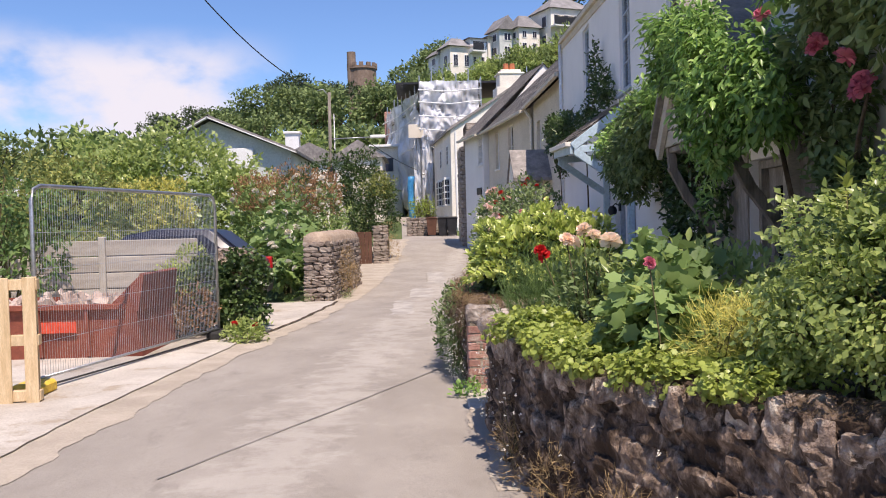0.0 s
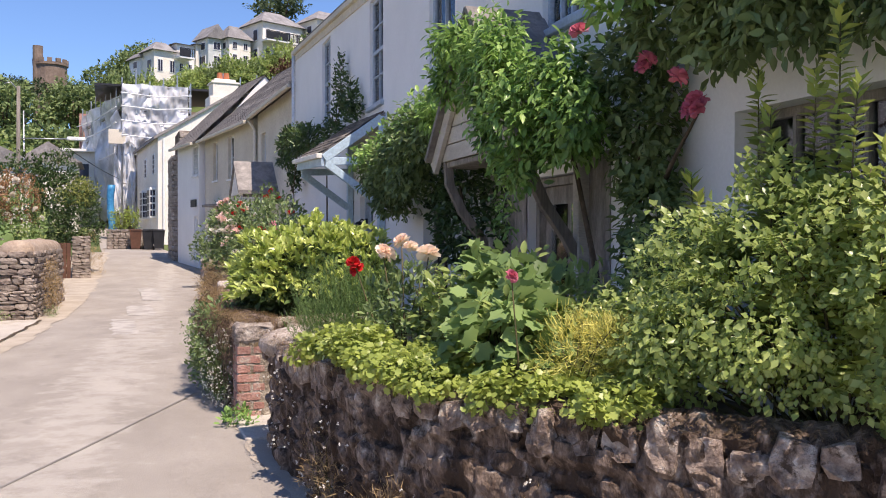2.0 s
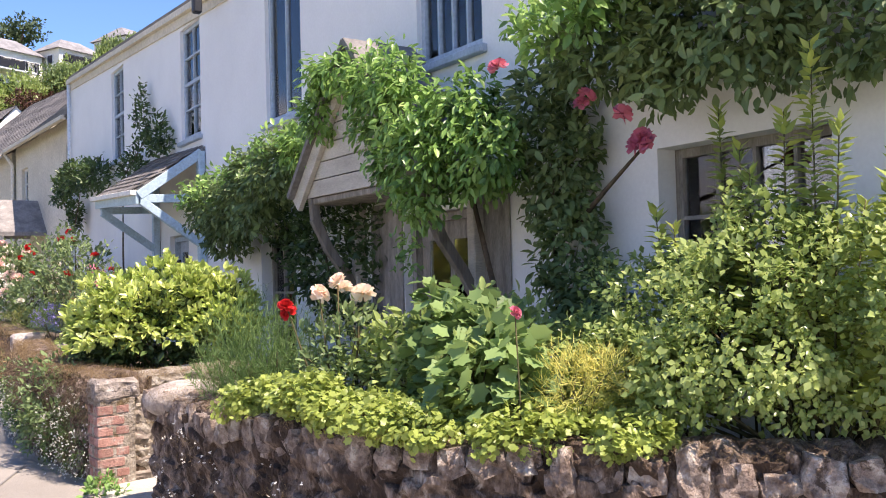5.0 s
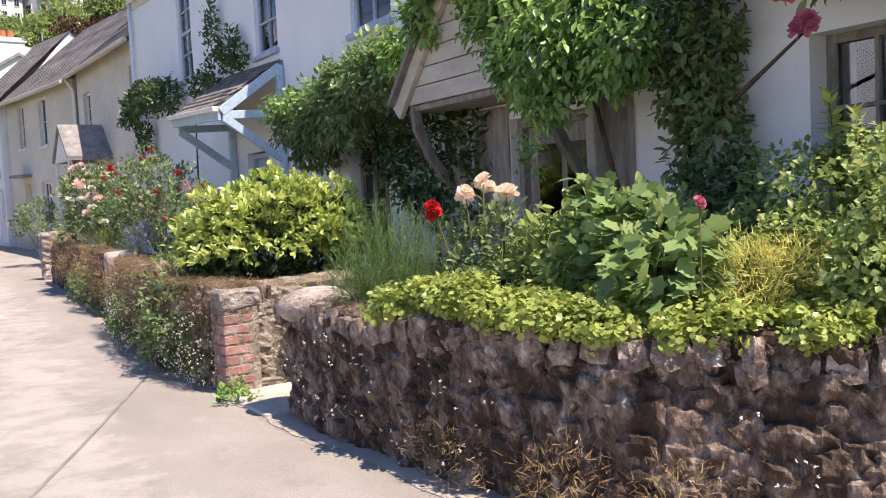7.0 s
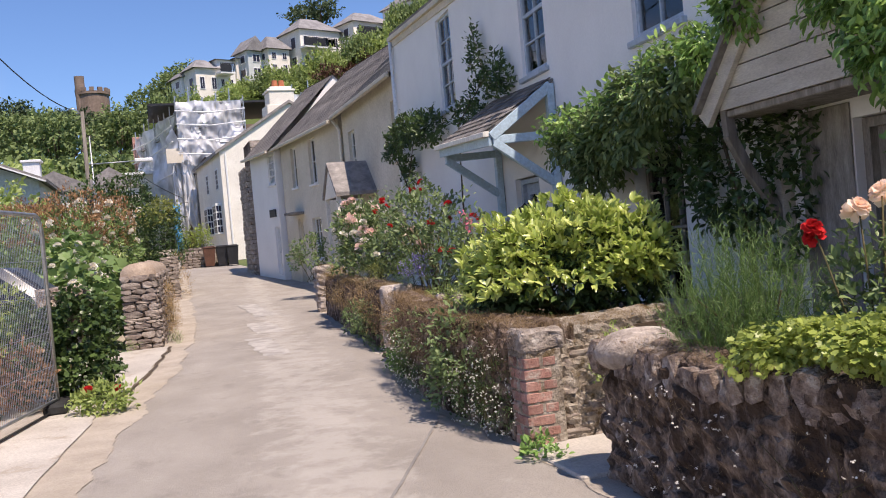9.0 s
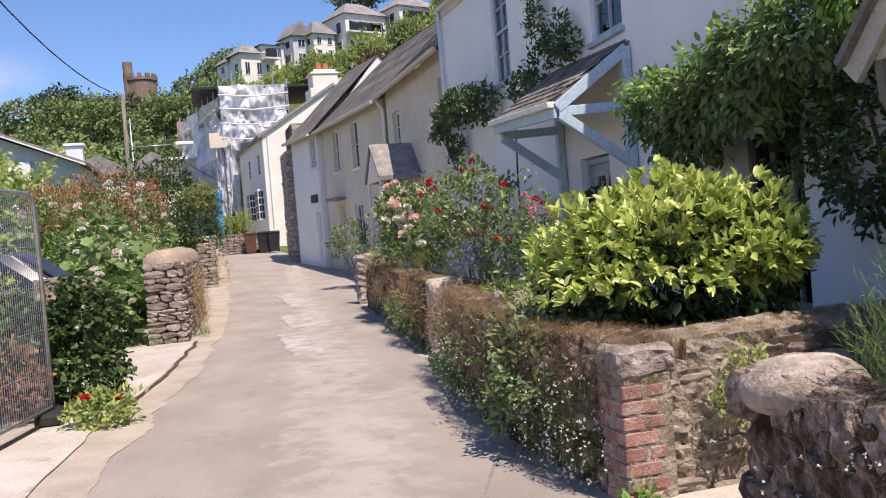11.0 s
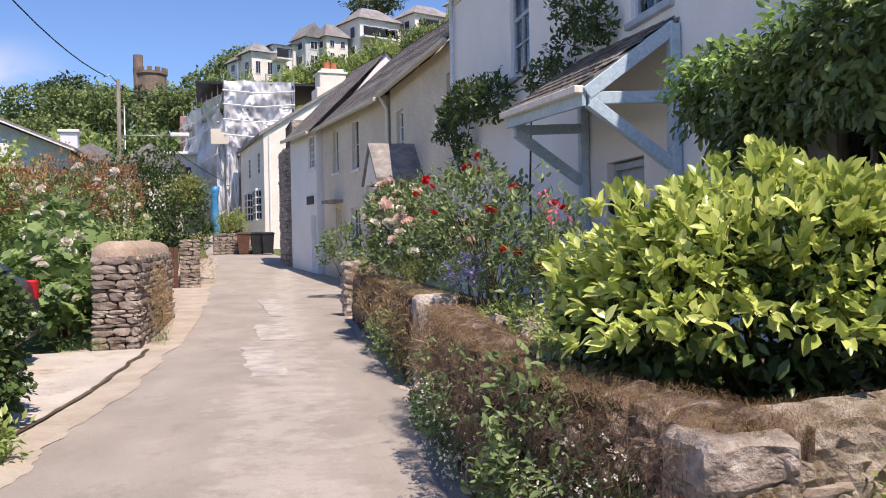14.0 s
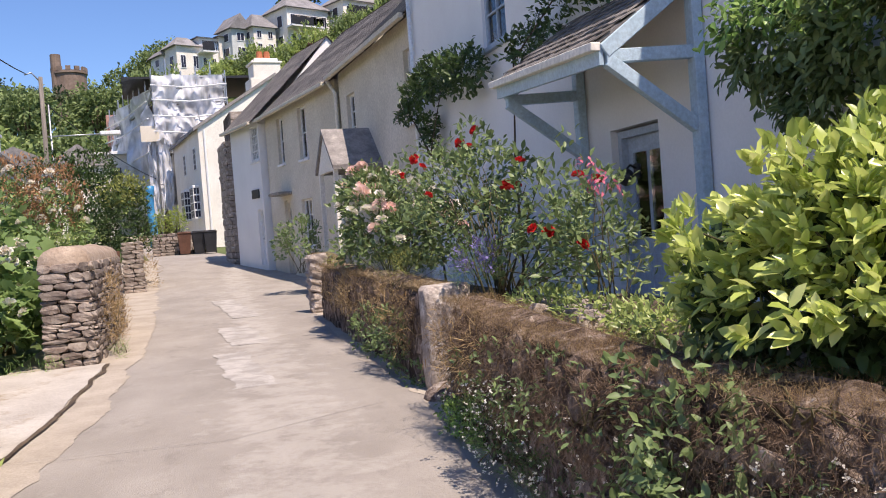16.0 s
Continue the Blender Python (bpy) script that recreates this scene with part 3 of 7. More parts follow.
# ---- ground and road ----


def smooth(a, b, t):
    t = max(0.0, min(1.0, (t - a) / (b - a)))
    return t * t * (3 - 2 * t)


def road_z(y):
    return -0.12 + 0.95 * smooth(27, 52, y) + 1.2 * smooth(50, 68, y)


def ground_z(x, y):
    side = smooth(-75, -8, x)
    hill = smooth(66, 150, y) * (4 + 11 * side) + smooth(150, 500, y) * 6
    right = smooth(-5, 8, x) * smooth(74, 108, y) * 10 + smooth(8, 40, x) * smooth(76, 120, y) * 8
    return road_z(y) + hill + right


def spaced(lo, hi, fine_lo, fine_hi, fine, grow=1.25):
    out, x, s = [], fine_lo, fine
    while x <= fine_hi:
        out.append(x)
        x += fine
    s = fine
    while x < hi:
        out.append(x)
        s *= grow
        x += s
    x, s = fine_lo - fine, fine
    while x > lo:
        out.append(x)
        s *= grow
        x -= s
    return sorted(out)


gx, gy = spaced(-1500, 1500, -20, 24, 2.0), spaced(-800, 2500, -4, 160, 3.0)
raw_v = [(x, y, ground_z(x, y) - 0.02) for y in gy for x in gx]
raw_f = [(j * len(gx) + i, j * len(gx) + i + 1, (j + 1) * len(gx) + i + 1, (j + 1) * len(gx) + i) for j in range(len(gy) - 1) for i in range(len(gx) - 1)]
ground = raw("ground", raw_v, raw_f, TURF, None, True)
tagged(ground, "rough grassy ground rising to a wooded hill", "ground", kind="structure")


def strip(name, left, right, y0, y1, step, dz, material, label, cat, camber=0.0, parent=None, n=8):
    """A band of ground between two edges that are functions of y."""
    vs, fs = [], []
    ny = max(1, int((y1 - y0) / step))
    for j in range(ny + 1):
        y = y0 + (y1 - y0) * j / ny
        a, b = left(y), right(y)
        for i in range(n + 1):
            t = i / n
            x = a + (b - a) * t
            vs.append((x, y, road_z(y) + dz + camber * (1 - (2 * t - 1) ** 2) + 0.006 * noise.noise((x * 0.8, y * 0.8, 3))))
    w = n + 1
    for j in range(ny):
        for i in range(n):
            fs.append((j * w + i, j * w + i + 1, (j + 1) * w + i + 1, (j + 1) * w + i))
    ob = raw(name, vs, fs, material, parent, True)
    return tagged(ob, label, cat, kind="structure")


def lerp_pts(pts):
    ys, xs = [p[1] for p in pts], [p[0] for p in pts]
    return lambda y: float(np.interp(y, ys, xs))


road_left = lerp_pts([(-3.4, -12), (-3.1, 4), (-2.9, 8), (-2.45, 12.5), (-2.05, 15), (-1.75, 18), (-1.45, 23), (-1.2, 33), (-0.9, 46), (-1.2, 60), (-3, 75)])
road_right0 = lerp_pts([(4.5, -12), (3.0, 1), (1.5, 3), (0.7, 4.6), (0.55, 6), (0.7, 8), (0.65, 10), (0.9, 12.5), (1.3, 15), (1.7, 20), (2.2, 24), (3.3, 30), (3.0, 37), (2.0, 41), (1.6, 48), (1.0, 60), (0.5, 75)])
strip("road", road_left, lambda y: road_right0(y) + 0.6, -12, 75, 0.6, 0.0, ASPHALT, "worn pale grey asphalt lane, cracked and patched", "road", 0.03)
grit = lambda y, s: road_left(y) + 0.33 + 0.2 * noise.noise((s, y * 0.7, 0)) + 0.06 * noise.noise((s, y * 3.1, 4)) + 0.035 * noise.noise((s, y * 9.0, 6))
strip("road_edge_grit", lambda y: road_left(y) - 1.2, lambda y: grit(y, 2.0), -10, 46, 0.06, 0.014, GRIT, "sandy gravel along the edge of the lane", "gravel", 0.004, n=4)
strip("pavement", lambda y: -9.0, lambda y: road_left(y) - 0.06 + 0.05 * noise.noise((7, y * 2.1, 0)), -12, 18.55, 0.25, 0.03, CONCRETE, "pale concrete drive apron beside the lane", "pavement", n=6)
# grit and dust gathered along the foot of the garden walls
foot = lerp_pts([(0.6, 5.2), (0.54, 6.2), (0.56, 7.4), (0.5, 8.3), (0.42, 10.2), (0.74, 12.4), (0.98, 14.2), (1.13, 16), (1.35, 19), (1.72, 22.5)])
foot_grit = strip("road_edge_grit_2", lambda y: foot(y) - 0.13 - 0.16 * noise.noise((5, y * 0.9, 0)) - 0.07 * noise.noise((8, y * 3.7, 2)), lambda y: foot(y) + 0.12, 5.2, 22.4, 0.06, 0.0, GRIT, "sandy grit and dust along the foot of the walls", "gravel", 0.0, n=4)
for v in foot_grit.data.vertices:
    a, b = road_left(v.co.y), road_right0(v.co.y) + 0.6
    v.co.z += 0.004 + 0.03 * (1 - (2 * (v.co.x - a) / (b - a) - 1) ** 2)
# repairs in the surface
for k, (xa, ya, xb, yb) in enumerate(((-0.52, 15.4, -0.12, 18.1), (-0.22, 18.8, 0.3, 21.4), (0.22, 22.9, 0.72, 28.0))):
    wob = lambda y, s: 0.07 * noise.noise((s * 3.1, y * 2.0, 1)) + 0.06 * noise.noise((s * 5.1, y * 9.0, 1))
    strip("road_patch", lambda y: xa + wob(y, k), lambda y: xb + wob(y, k + 9), ya, yb, 0.06, 0.031 + 0.002 * k, PATCH, "pale concrete repair patch in the lane", "road patch", 0.0, n=4)
# long cracks and joints in the surface; the first, straight line paints the overhead cable's shadow
for k, (line, w0) in enumerate((([(-1.7, 5.65), (-0.52, 8.02), (0.3, 9.75)], 0.024), ([(-1.9, 17.2), (0.2, 17.6), (1.2, 17.2)], 0.007), ([(-2.3, 13.6), (-0.8, 13.3), (0.6, 13.9)], 0.006))):
    bm = bmesh.new()
    pts = []
    for a, b in zip(line, line[1:]):
        n = max(2, int(math.hypot(b[0] - a[0], b[1] - a[1]) / 0.12))
        pts += [(a[0] + (b[0] - a[0]) * j / n, a[1] + (b[1] - a[1]) * j / n) for j in range(n)]
    pts = [(x + (0.012 if k < 1 else 0.05) * noise.noise((x * 3, y * 3, k)), y) for x, y in pts]
    for (xa, ya), (xb, yb) in zip(pts, pts[1:]):
        ln = math.hypot(xb - xa, yb - ya) + 1e-6
        nx, ny = -(yb - ya) / ln * w0 * 0.45, (xb - xa) / ln * w0 * 0.45
        bm.faces.new([bm.verts.new((x, y, road_z(y) + 0.034)) for x, y in ((xa - nx, ya - ny), (xa + nx, ya + ny), (xb + nx, yb + ny), (xb - nx, yb - ny))])
    tagged(part("trim_crack_and_shadow", bm, CRACK_SHADOW, None), "thin dark lane line: tarred cracks and one painted cable shadow", "crack", kind="structure")
# crack along the drive
bm = bmesh.new()
pts = [(road_left(y) - 0.03 + 0.06 * noise.noise((y * 2, 1, 1)), y, road_z(y) + 0.034) for y in np.arange(12.6, 18.5, 0.12)]
for a, b in zip(pts, pts[1:]):
    w = 0.018 + 0.012 * random.random()
    vs = [bm.verts.new((a[0] - w, a[1], a[2])), bm.verts.new((a[0] + w, a[1], a[2])), bm.verts.new((b[0] + w, b[1], b[2])), bm.verts.new((b[0] - w, b[1], b[2]))]
    bm.faces.new(vs)
tagged(part("trim", bm, EARTH, None), "dark earth-filled crack along the drive edge", "crack", kind="structure")

# ---- the white cottage row; depth runs into the house, u along the front ----
R = pose(2.6, 0, 0, 0, 0, -3.15)
EAVE = lambda u: 5.6 + 0.072 * (u - 15)
house = thing("cottage", R, "two-storey white limewashed cottage with blue sash windows", "house")
wins = [(17.68, 18.6, 3.76, 5.5), (13.35, 14.25, 3.55, 5.25), (9.95, 10.95, 3.3, 4.95), (6.6, 7.55, 3.26, 4.55), (10.2, 11.2, 0.45, 2.1), (3.7, 4.85, 0.95, 2.2)]
doors = [(6.75, 7.85, -0.12, 2.0), (14.0, 14.95, 0.0, 2.15)]
part("wall", holed_wall(bmesh.new(), 2.7, 22.5, -0.2, 7.0, wins + doors, 0.45, EAVE), WHITE, house)
bm = bmesh.new()
for a, b in ((2.7, 3.1), (22.1, 22.5)):
    pr = [(0.45, -0.2), (6.5, -0.2), (6.5, EAVE(a)), (3.5, EAVE(a) + 2.2), (0.45, EAVE(a))]
    lo = [bm.verts.new((d, a, z)) for d, z in pr]
    hi = [bm.verts.new((d, b, z)) for d, z in pr]
    bm.faces.new(lo)
    bm.faces.new(hi[::-1])
    for k in range(5):
        bm.faces.new((lo[k], lo[(k + 1) % 5], hi[(k + 1) % 5], hi[k]))
box(bm, 6.2, 6.5, 3.1, 22.1, -0.2, 5.2)
part("gable_wall", bm, WHITE, house)
# floor and partition whose near-black colour makes the rooms look unlit
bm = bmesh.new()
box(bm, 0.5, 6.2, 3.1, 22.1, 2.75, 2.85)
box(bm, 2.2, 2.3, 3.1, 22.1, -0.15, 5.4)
part("inner_floor", bm, ROOM_SHADE, house)
bm = bmesh.new()
for da, za, db, zb in ((-0.02, -0.02, 3.5, 2.3), (6.7, -0.08, 3.5, 2.3)):
    vs = []
    for u in (2.6, 22.6):
        vs.append([bm.verts.new((da, u, EAVE(u) + za)), bm.verts.new((db, u, EAVE(u) + zb)), bm.verts.new((db, u, EAVE(u) + zb + 0.12)), bm.verts.new((da, u, EAVE(u) + za + 0.12))])
    for k in range(4):
        bm.faces.new((vs[0][k], vs[0][(k + 1) % 4], vs[1][(k + 1) % 4], vs[1][k]))
    bm.faces.new(vs[0][::-1])
    bm.faces.new(vs[1])
part("roof", bm, OLDSLATE, house)
bm = bmesh.new()
beam(bm, (-0.05, 2.65, EAVE(2.65) - 0.05), (-0.05, 22.55, EAVE(22.5) - 0.05), 0.09, 0.1)
beam(bm, (-0.016, 2.65, EAVE(2.65) - 0.17), (-0.016, 22.55, EAVE(22.5) - 0.17), 0.03, 0.14)
part("gutter", bm, CREAM, house, "cream painted eaves gutter and fascia")
bm = bmesh.new()
tube(bm, [(-0.07, 22.35, EAVE(22) - 0.1), (-0.07, 22.35, 0.0)], 0.045, seg=8)
part("downpipe", bm, WPAINT, house, smooth=True)
window(house, *wins[0], 2, 4, BLUEGREY, 0.05, True)
window(house, *wins[1], 2, 4, BLUEGREY, 0.05, True)
window(house, *wins[2], 2, 1, BLUEGREY, 0.05, False, curtain=True)
window(house, *wins[3], 4, 1, BLUEGREY, 0.05, False, curtain=True)
window(house, *wins[4], 3, 4, GREYWOOD, 0.14, False)
window(house, *wins[5], 4, 3, GREYWOOD, 0.16, False)


def panel_door(parent, u0, u1, z0, z1, paint, glazed=True):
    bm = bmesh.new()
    box(bm, 0.15, 0.2, u0, u1, z0, z1)
    w, h = u1 - u0, z1 - z0
    for a, b, c, d in ((0.12, 0.46, 0.08, 0.42), (0.54, 0.88, 0.08, 0.42)):
        box(bm, 0.135, 0.16, u0 + a * w, u0 + b * w, z0 + c * h, z0 + d * h, None, 0.01)
    door = part("door", bm, paint, parent)
    if glazed:
        for a, b in ((0.14, 0.46), (0.54, 0.86)):
            part("pane", one_box(0.14, 0.148, u0 + a * w, u0 + b * w, z0 + 0.5 * h, z0 + 0.92 * h), GLASS, door)
    bm = bmesh.new()
    bmesh.ops.create_uvsphere(bm, u_segments=10, v_segments=8, radius=0.03, matrix=Matrix.Translation((0.11, u0 + 0.9 * w, z0 + 0.48 * h)))
    part("door_handle", bm, STEEL, door, "small metal knob", True)
    bm = bmesh.new()
    for a, b in ((u0 - 0.07, u0), (u1, u1 + 0.07)):
        box(bm, 0.08, 0.22, a, b, z0, z1 + 0.07)
    box(bm, 0.08, 0.22, u0, u1, z1, z1 + 0.07)
    part("door_frame", bm, paint, door)
    return door


panel_door(house, 6.82, 7.78, -0.1, 1.92, GREYWOOD)
panel_door(house, 14.07, 14.88, 0.02, 2.06, BLUEGREY)
# Grey boards added here also paint the canopy's shade on the white wall.
for a, b in ((7.86, 8.42), (6.3, 6.68)):
    part("shade_toned_surround", one_box(-0.022, -0.003, a, b, 0.12, 2.12, 0.006), GREYWOOD, house, "weathered grey boarding beside the door, darkening the canopy-shaded wall")
bm = bmesh.new()
box(bm, -0.03, 0.0, 15.46, 15.74, 1.84, 2.1, None, 0.006)
part("plaque", bm, DARKPLASTIC, house, "small black wall plaque")
bm = bmesh.new()
beam(bm, (-0.02, 12.6, 5.3), (-0.3, 12.6, 5.42), 0.03, 0.03)
beam(bm, (-0.28, 12.6, 5.42), (-0.28, 12.6, 5.3), 0.03, 0.03)
box(bm, -0.34, -0.22, 12.54, 12.66, 5.05, 5.3, None, 0.02)
lamp = part("wall_lantern", bm, DARKPLASTIC, None)
lamp.matrix_basis = R
tagged(lamp, "small black lantern on a bracket under the eaves", "wall lamp")

def drum_lamp():
    """A small round lamp on a wall bracket."""
    t = thing("wall_lamp", R @ pose(-0.02, 14.42, 1.7), "small round black lamp on the wall beside a porch door", "wall lamp")
    part("backplate", one_box(-0.012, 0.02, -0.05, 0.05, -0.07, 0.07, 0.006), DARKPLASTIC, t)
    part("arm", tube(bmesh.new(), [(0, 0, 0.02), (-0.07, 0, 0.06), (-0.11, 0, 0.02)], 0.012, seg=6), DARKPLASTIC, t, smooth=True)
    bm = bmesh.new()
    bmesh.ops.create_uvsphere(bm, u_segments=16, v_segments=10, radius=0.1, matrix=pose(-0.12, 0, -0.06) @ Matrix.Diagonal((0.75, 1, 0.85, 1)))
    part("shade", bm, DARKPLASTIC, t, smooth=True)


drum_lamp()

# blue lean-to porch
porch = thing("porch", R, "pale blue timber porch with a slate lean-to roof", "porch")
FZ, TOPZ, PD = 2.62, 3.28, 0.93
for u in (13.22, 15.5):
    bm = bmesh.new()
    beam(bm, (-0.06, u, 0.0), (-0.06, u, TOPZ), 0.1, 0.12, (0, 1, 0))
    part("post", bm, BLUE, porch)
    bm = bmesh.new()
    beam(bm, (-PD, u, FZ), (-0.05, u, TOPZ - 0.02), 0.13, 0.09, (0, 1, 0))
    part("rafter", bm, BLUE, porch)
    bm = bmesh.new()
    beam(bm, (-PD + 0.02, u, FZ - 0.04), (-0.1, u, FZ - 0.01), 0.11, 0.08, (0, 1, 0))
    part("tie_beam", bm, BLUE, porch)
    bm = bmesh.new()
    beam(bm, (-PD + 0.04, u, FZ - 0.07), (-0.09, u, 1.98), 0.11, 0.085, (0, 1, 0))
    part("brace", bm, BLUE, porch)
bm = bmesh.new()
beam(bm, (-PD - 0.02, 13.2, FZ - 0.03), (-PD - 0.02, 15.62, FZ + 0.08), 0.04, 0.16)
part("fascia", bm, BLUE, porch)
bm = bmesh.new()
beam(bm, (-PD - 0.07, 13.19, FZ + 0.04), (-PD - 0.07, 15.66, FZ + 0.15), 0.09, 0.07)
part("gutter", bm, PALE_CREAM, porch, "cream gutter")
bm = bmesh.new()
vs = []
for u, dz in ((13.2, 0.0), (15.64, 0.1)):
    vs.append([bm.verts.new(p) for p in ((-PD - 0.06, u, FZ + 0.05 + dz), (0, u, TOPZ + 0.04 + dz), (0, u, TOPZ + 0.07 + dz), (-PD - 0.06, u, FZ + 0.08 + dz))])
for k in range(4):
    bm.faces.new((vs[0][k], vs[0][(k + 1) % 4], vs[1][(k + 1) % 4], vs[1][k]))
bm.faces.new(vs[0][::-1])
bm.faces.new(vs[1])
roofp = part("roof", bm, SLATE, porch)
sl = bmesh.new()
box(sl, -0.085, 0.085, -0.104, 0.104, -0.006, 0.006)
slate_me = bpy.data.meshes.new("slate")
sl.to_mesh(slate_me)
sl.free()
slate_me.materials.append(SLATE)
slope = math.degrees(math.atan2(TOPZ - FZ, PD + 0.06))
rr = random.Random(4)
for row in range(8):
    for k in range(12):
        u = 13.32 + k * 0.212 + (0.106 if row % 2 else 0) - 0.03
        if u > 15.6:
            continue
        t = (row + 0.35) / 8
        piece("slate", slate_me, roofp, pose(-(PD + 0.04) * (1 - t), u, FZ + 0.1 + (TOPZ - FZ) * t + (u - 13.1) * 0.04, 0, -slope + 5 + rr.uniform(-1.5, 1.5), rr.uniform(-2, 2)))

# gabled canopy over the other door
canopy = thing("canopy", R, "gabled timber door canopy on curved brackets", "canopy")
CU0, CU1, CZ, APEX, CD = 6.55, 8.72, 2.2, 3.3, 0.58
um = (CU0 + CU1) / 2
bm = bmesh.new()
for k in range(7):
    z0 = CZ + (APEX - CZ) * k / 7
    z1 = CZ + (APEX - CZ) * (k + 0.93) / 7
    ha, hb = (CU1 - CU0) / 2 * (1 - k / 7.0), (CU1 - CU0) / 2 * (1 - (k + 0.93) / 7)
    f = [bm.verts.new((-CD, um + s * h, z)) for s, h, z in ((-1, ha, z0), (1, ha, z0), (1, hb, z1), (-1, hb, z1))]
    g = [bm.verts.new((-CD + 0.03, v.co.y, v.co.z)) for v in f]
    bm.faces.new(f)
    bm.faces.new(g[::-1])
    for q in range(4):
        bm.faces.new((f[q], f[(q + 1) % 4], g[(q + 1) % 4], g[q]))
part("gable_board", bm, BOARD, canopy, "faded cream weatherboarded gable")
for s in (-1, 1):
    bm = bmesh.new()
    beam(bm, (-CD - 0.03, um + s * ((CU1 - CU0) / 2 + 0.06), CZ - 0.06), (-CD - 0.03, um, APEX + 0.05), 0.16, 0.05, (1, 0, 0))
    part("bargeboard", bm, BOARD, canopy)
    bm = bmesh.new()
    beam(bm, (-CD / 2 - 0.05, um + s * ((CU1 - CU0) / 2 + 0.1), CZ + 0.02), (-CD / 2 - 0.05, um, APEX + 0.15), 0.05, CD + 0.14, (1, 0, 0))
    part("roof", bm, SLATE, canopy)
    u = um + s * ((CU1 - CU0) / 2 - 0.12)
    bm = bmesh.new()
    arc = [(-CD + 0.05, u, CZ), (-CD + 0.07, u, CZ - 0.22), (-CD + 0.2, u, CZ - 0.48), (-0.2, u, CZ - 0.72), (-0.05, u, CZ - 0.98)]
    for a, b in zip(arc, arc[1:]):
        a, b = Vector(a), Vector(b)
        beam(bm, a - (b - a) * 0.12, b + (b - a) * 0.12, 0.085, 0.07, (0, 1, 0))
    part("bracket", bm, POLEWOOD, canopy, "curved weathered oak bracket")
    bm = bmesh.new()
    beam(bm, (-0.05, u, -0.1), (-0.05, u, CZ), 0.13, 0.1, (0, 1, 0))
    part("post", bm, BOARD, canopy)
part("soffit_beam", one_box(-CD + 0.03, -0.01, CU0 + 0.05, CU1 - 0.05, CZ - 0.06, CZ, 0.01), GREYWOOD, canopy)

# ---- further cottages up the lane ----


def row_house(name, p0, p1, z0, z1, holes, depth, material, label, roof=OLDSLATE, rise=2.4, roofover=0.3, group=""):
    """A two-storey terrace house between two front corners; local u runs from p0 to p1."""
    a = math.degrees(math.atan2(p1[0] - p0[0], p1[1] - p0[1]))
    ln = math.hypot(p1[0] - p0[0], p1[1] - p0[1])
    h = thing(name, pose(p0[0], p0[1], 0, 0, 0, -a), label, "house", group)
    part("wall", holed_wall(bmesh.new(), 0, ln, z0, z1, holes, 0.4), material, h)
    bm = bmesh.new()
    for a0, b0 in ((0, 0.3), (ln - 0.3, ln)):
        pr = [(0.4, z0), (depth, z0), (depth, z1), (depth / 2, z1 + rise - 0.12), (0.4, z1)]
        lo = [bm.verts.new((d, a0, z)) for d, z in pr]
        hi = [bm.verts.new((d, b0, z)) for d, z in pr]
        bm.faces.new(lo)
        bm.faces.new(hi[::-1])
        for k in range(5):
            bm.faces.new((lo[k], lo[(k + 1) % 5], hi[(k + 1) % 5], hi[k]))
    box(bm, depth - 0.3, depth, 0.3, ln - 0.3, z0, z1)
    part("gable_wall", bm, material, h)
    # room surfaces coloured near black for the unlit interior
    part("inner_floor", one_box(0.42, depth - 0.3, 0.3, ln - 0.3, (z0 + z1) / 2 - 0.05, (z0 + z1) / 2 + 0.05), ROOM_SHADE, h)
    part("inner_wall", one_box(1.8, 1.9, 0.3, ln - 0.3, z0, z1), ROOM_SHADE, h)
    bm = bmesh.new()
    n = 34
    for side in (0, 1):
        for k in range(n):
            t0, t1 = k / n, (k + 1.25) / n
            d0, d1 = -roofover + (depth / 2 + roofover) * t0, -roofover + (depth / 2 + roofover) * t1
            za, zb = z1 - 0.12 + rise * t0 + 0.03 + 0.012 * noise.noise((t0 * 9, 1, 2)), z1 - 0.12 + rise * t1 + 0.01
            if side:
                d0, d1 = depth - d0, depth - d1
            m = 26
            for q in range(m):
                ua, ub = ln * q / m - (0.08 if q == 0 else 0), ln * (q + 0.985) / m + (0.08 if q == m - 1 else 0)
                f = [bm.verts.new(c) for c in ((d0, ua, za), (d0, ub, za), (d1, ub, zb), (d1, ua, zb))]
                g = [bm.verts.new((v.co.x, v.co.y, v.co.z - 0.05)) for v in f[:2]]
                bm.faces.new(f)
                bm.faces.new((f[0], f[1], g[1], g[0]))
    bmesh.ops.recalc_face_normals(bm, faces=bm.faces)
    part("roof", bm, roof, h)
    bm = bmesh.new()
    beam(bm, (-roofover - 0.03, -0.05, z1 - 0.13), (-roofover - 0.03, ln + 0.05, z1 - 0.13), 0.11, 0.1)
    part("gutter", bm, CREAM, h)
    return h, ln


hA, lnA = row_house("terrace_cottage", (4.05, 22.75), (3.98, 29.3), -0.3, 5.45, [(0.35, 1.0, 3.4, 4.85), (5.05, 5.85, 3.5, 4.75), (1.2, 2.2, 0.7, 2.1)], 6, CREAM, "cream rendered two-storey terrace cottage with slate roof", rise=3.0)
window(hA, 0.35, 1.0, 3.4, 4.85, 2, 3, WPAINT, 0.1, False)
window(hA, 5.05, 5.85, 3.5, 4.75, 2, 3, WPAINT, 0.1, False)
window(hA, 1.2, 2.2, 0.7, 2.1, 3, 3, WPAINT, 0.1, False)
bm = bmesh.new()
tube(bm, [(-0.3, lnA + 0.1, 5.3), (-0.08, lnA + 0.1, 4.95), (-0.08, lnA + 0.1, 0)], 0.05, seg=7)
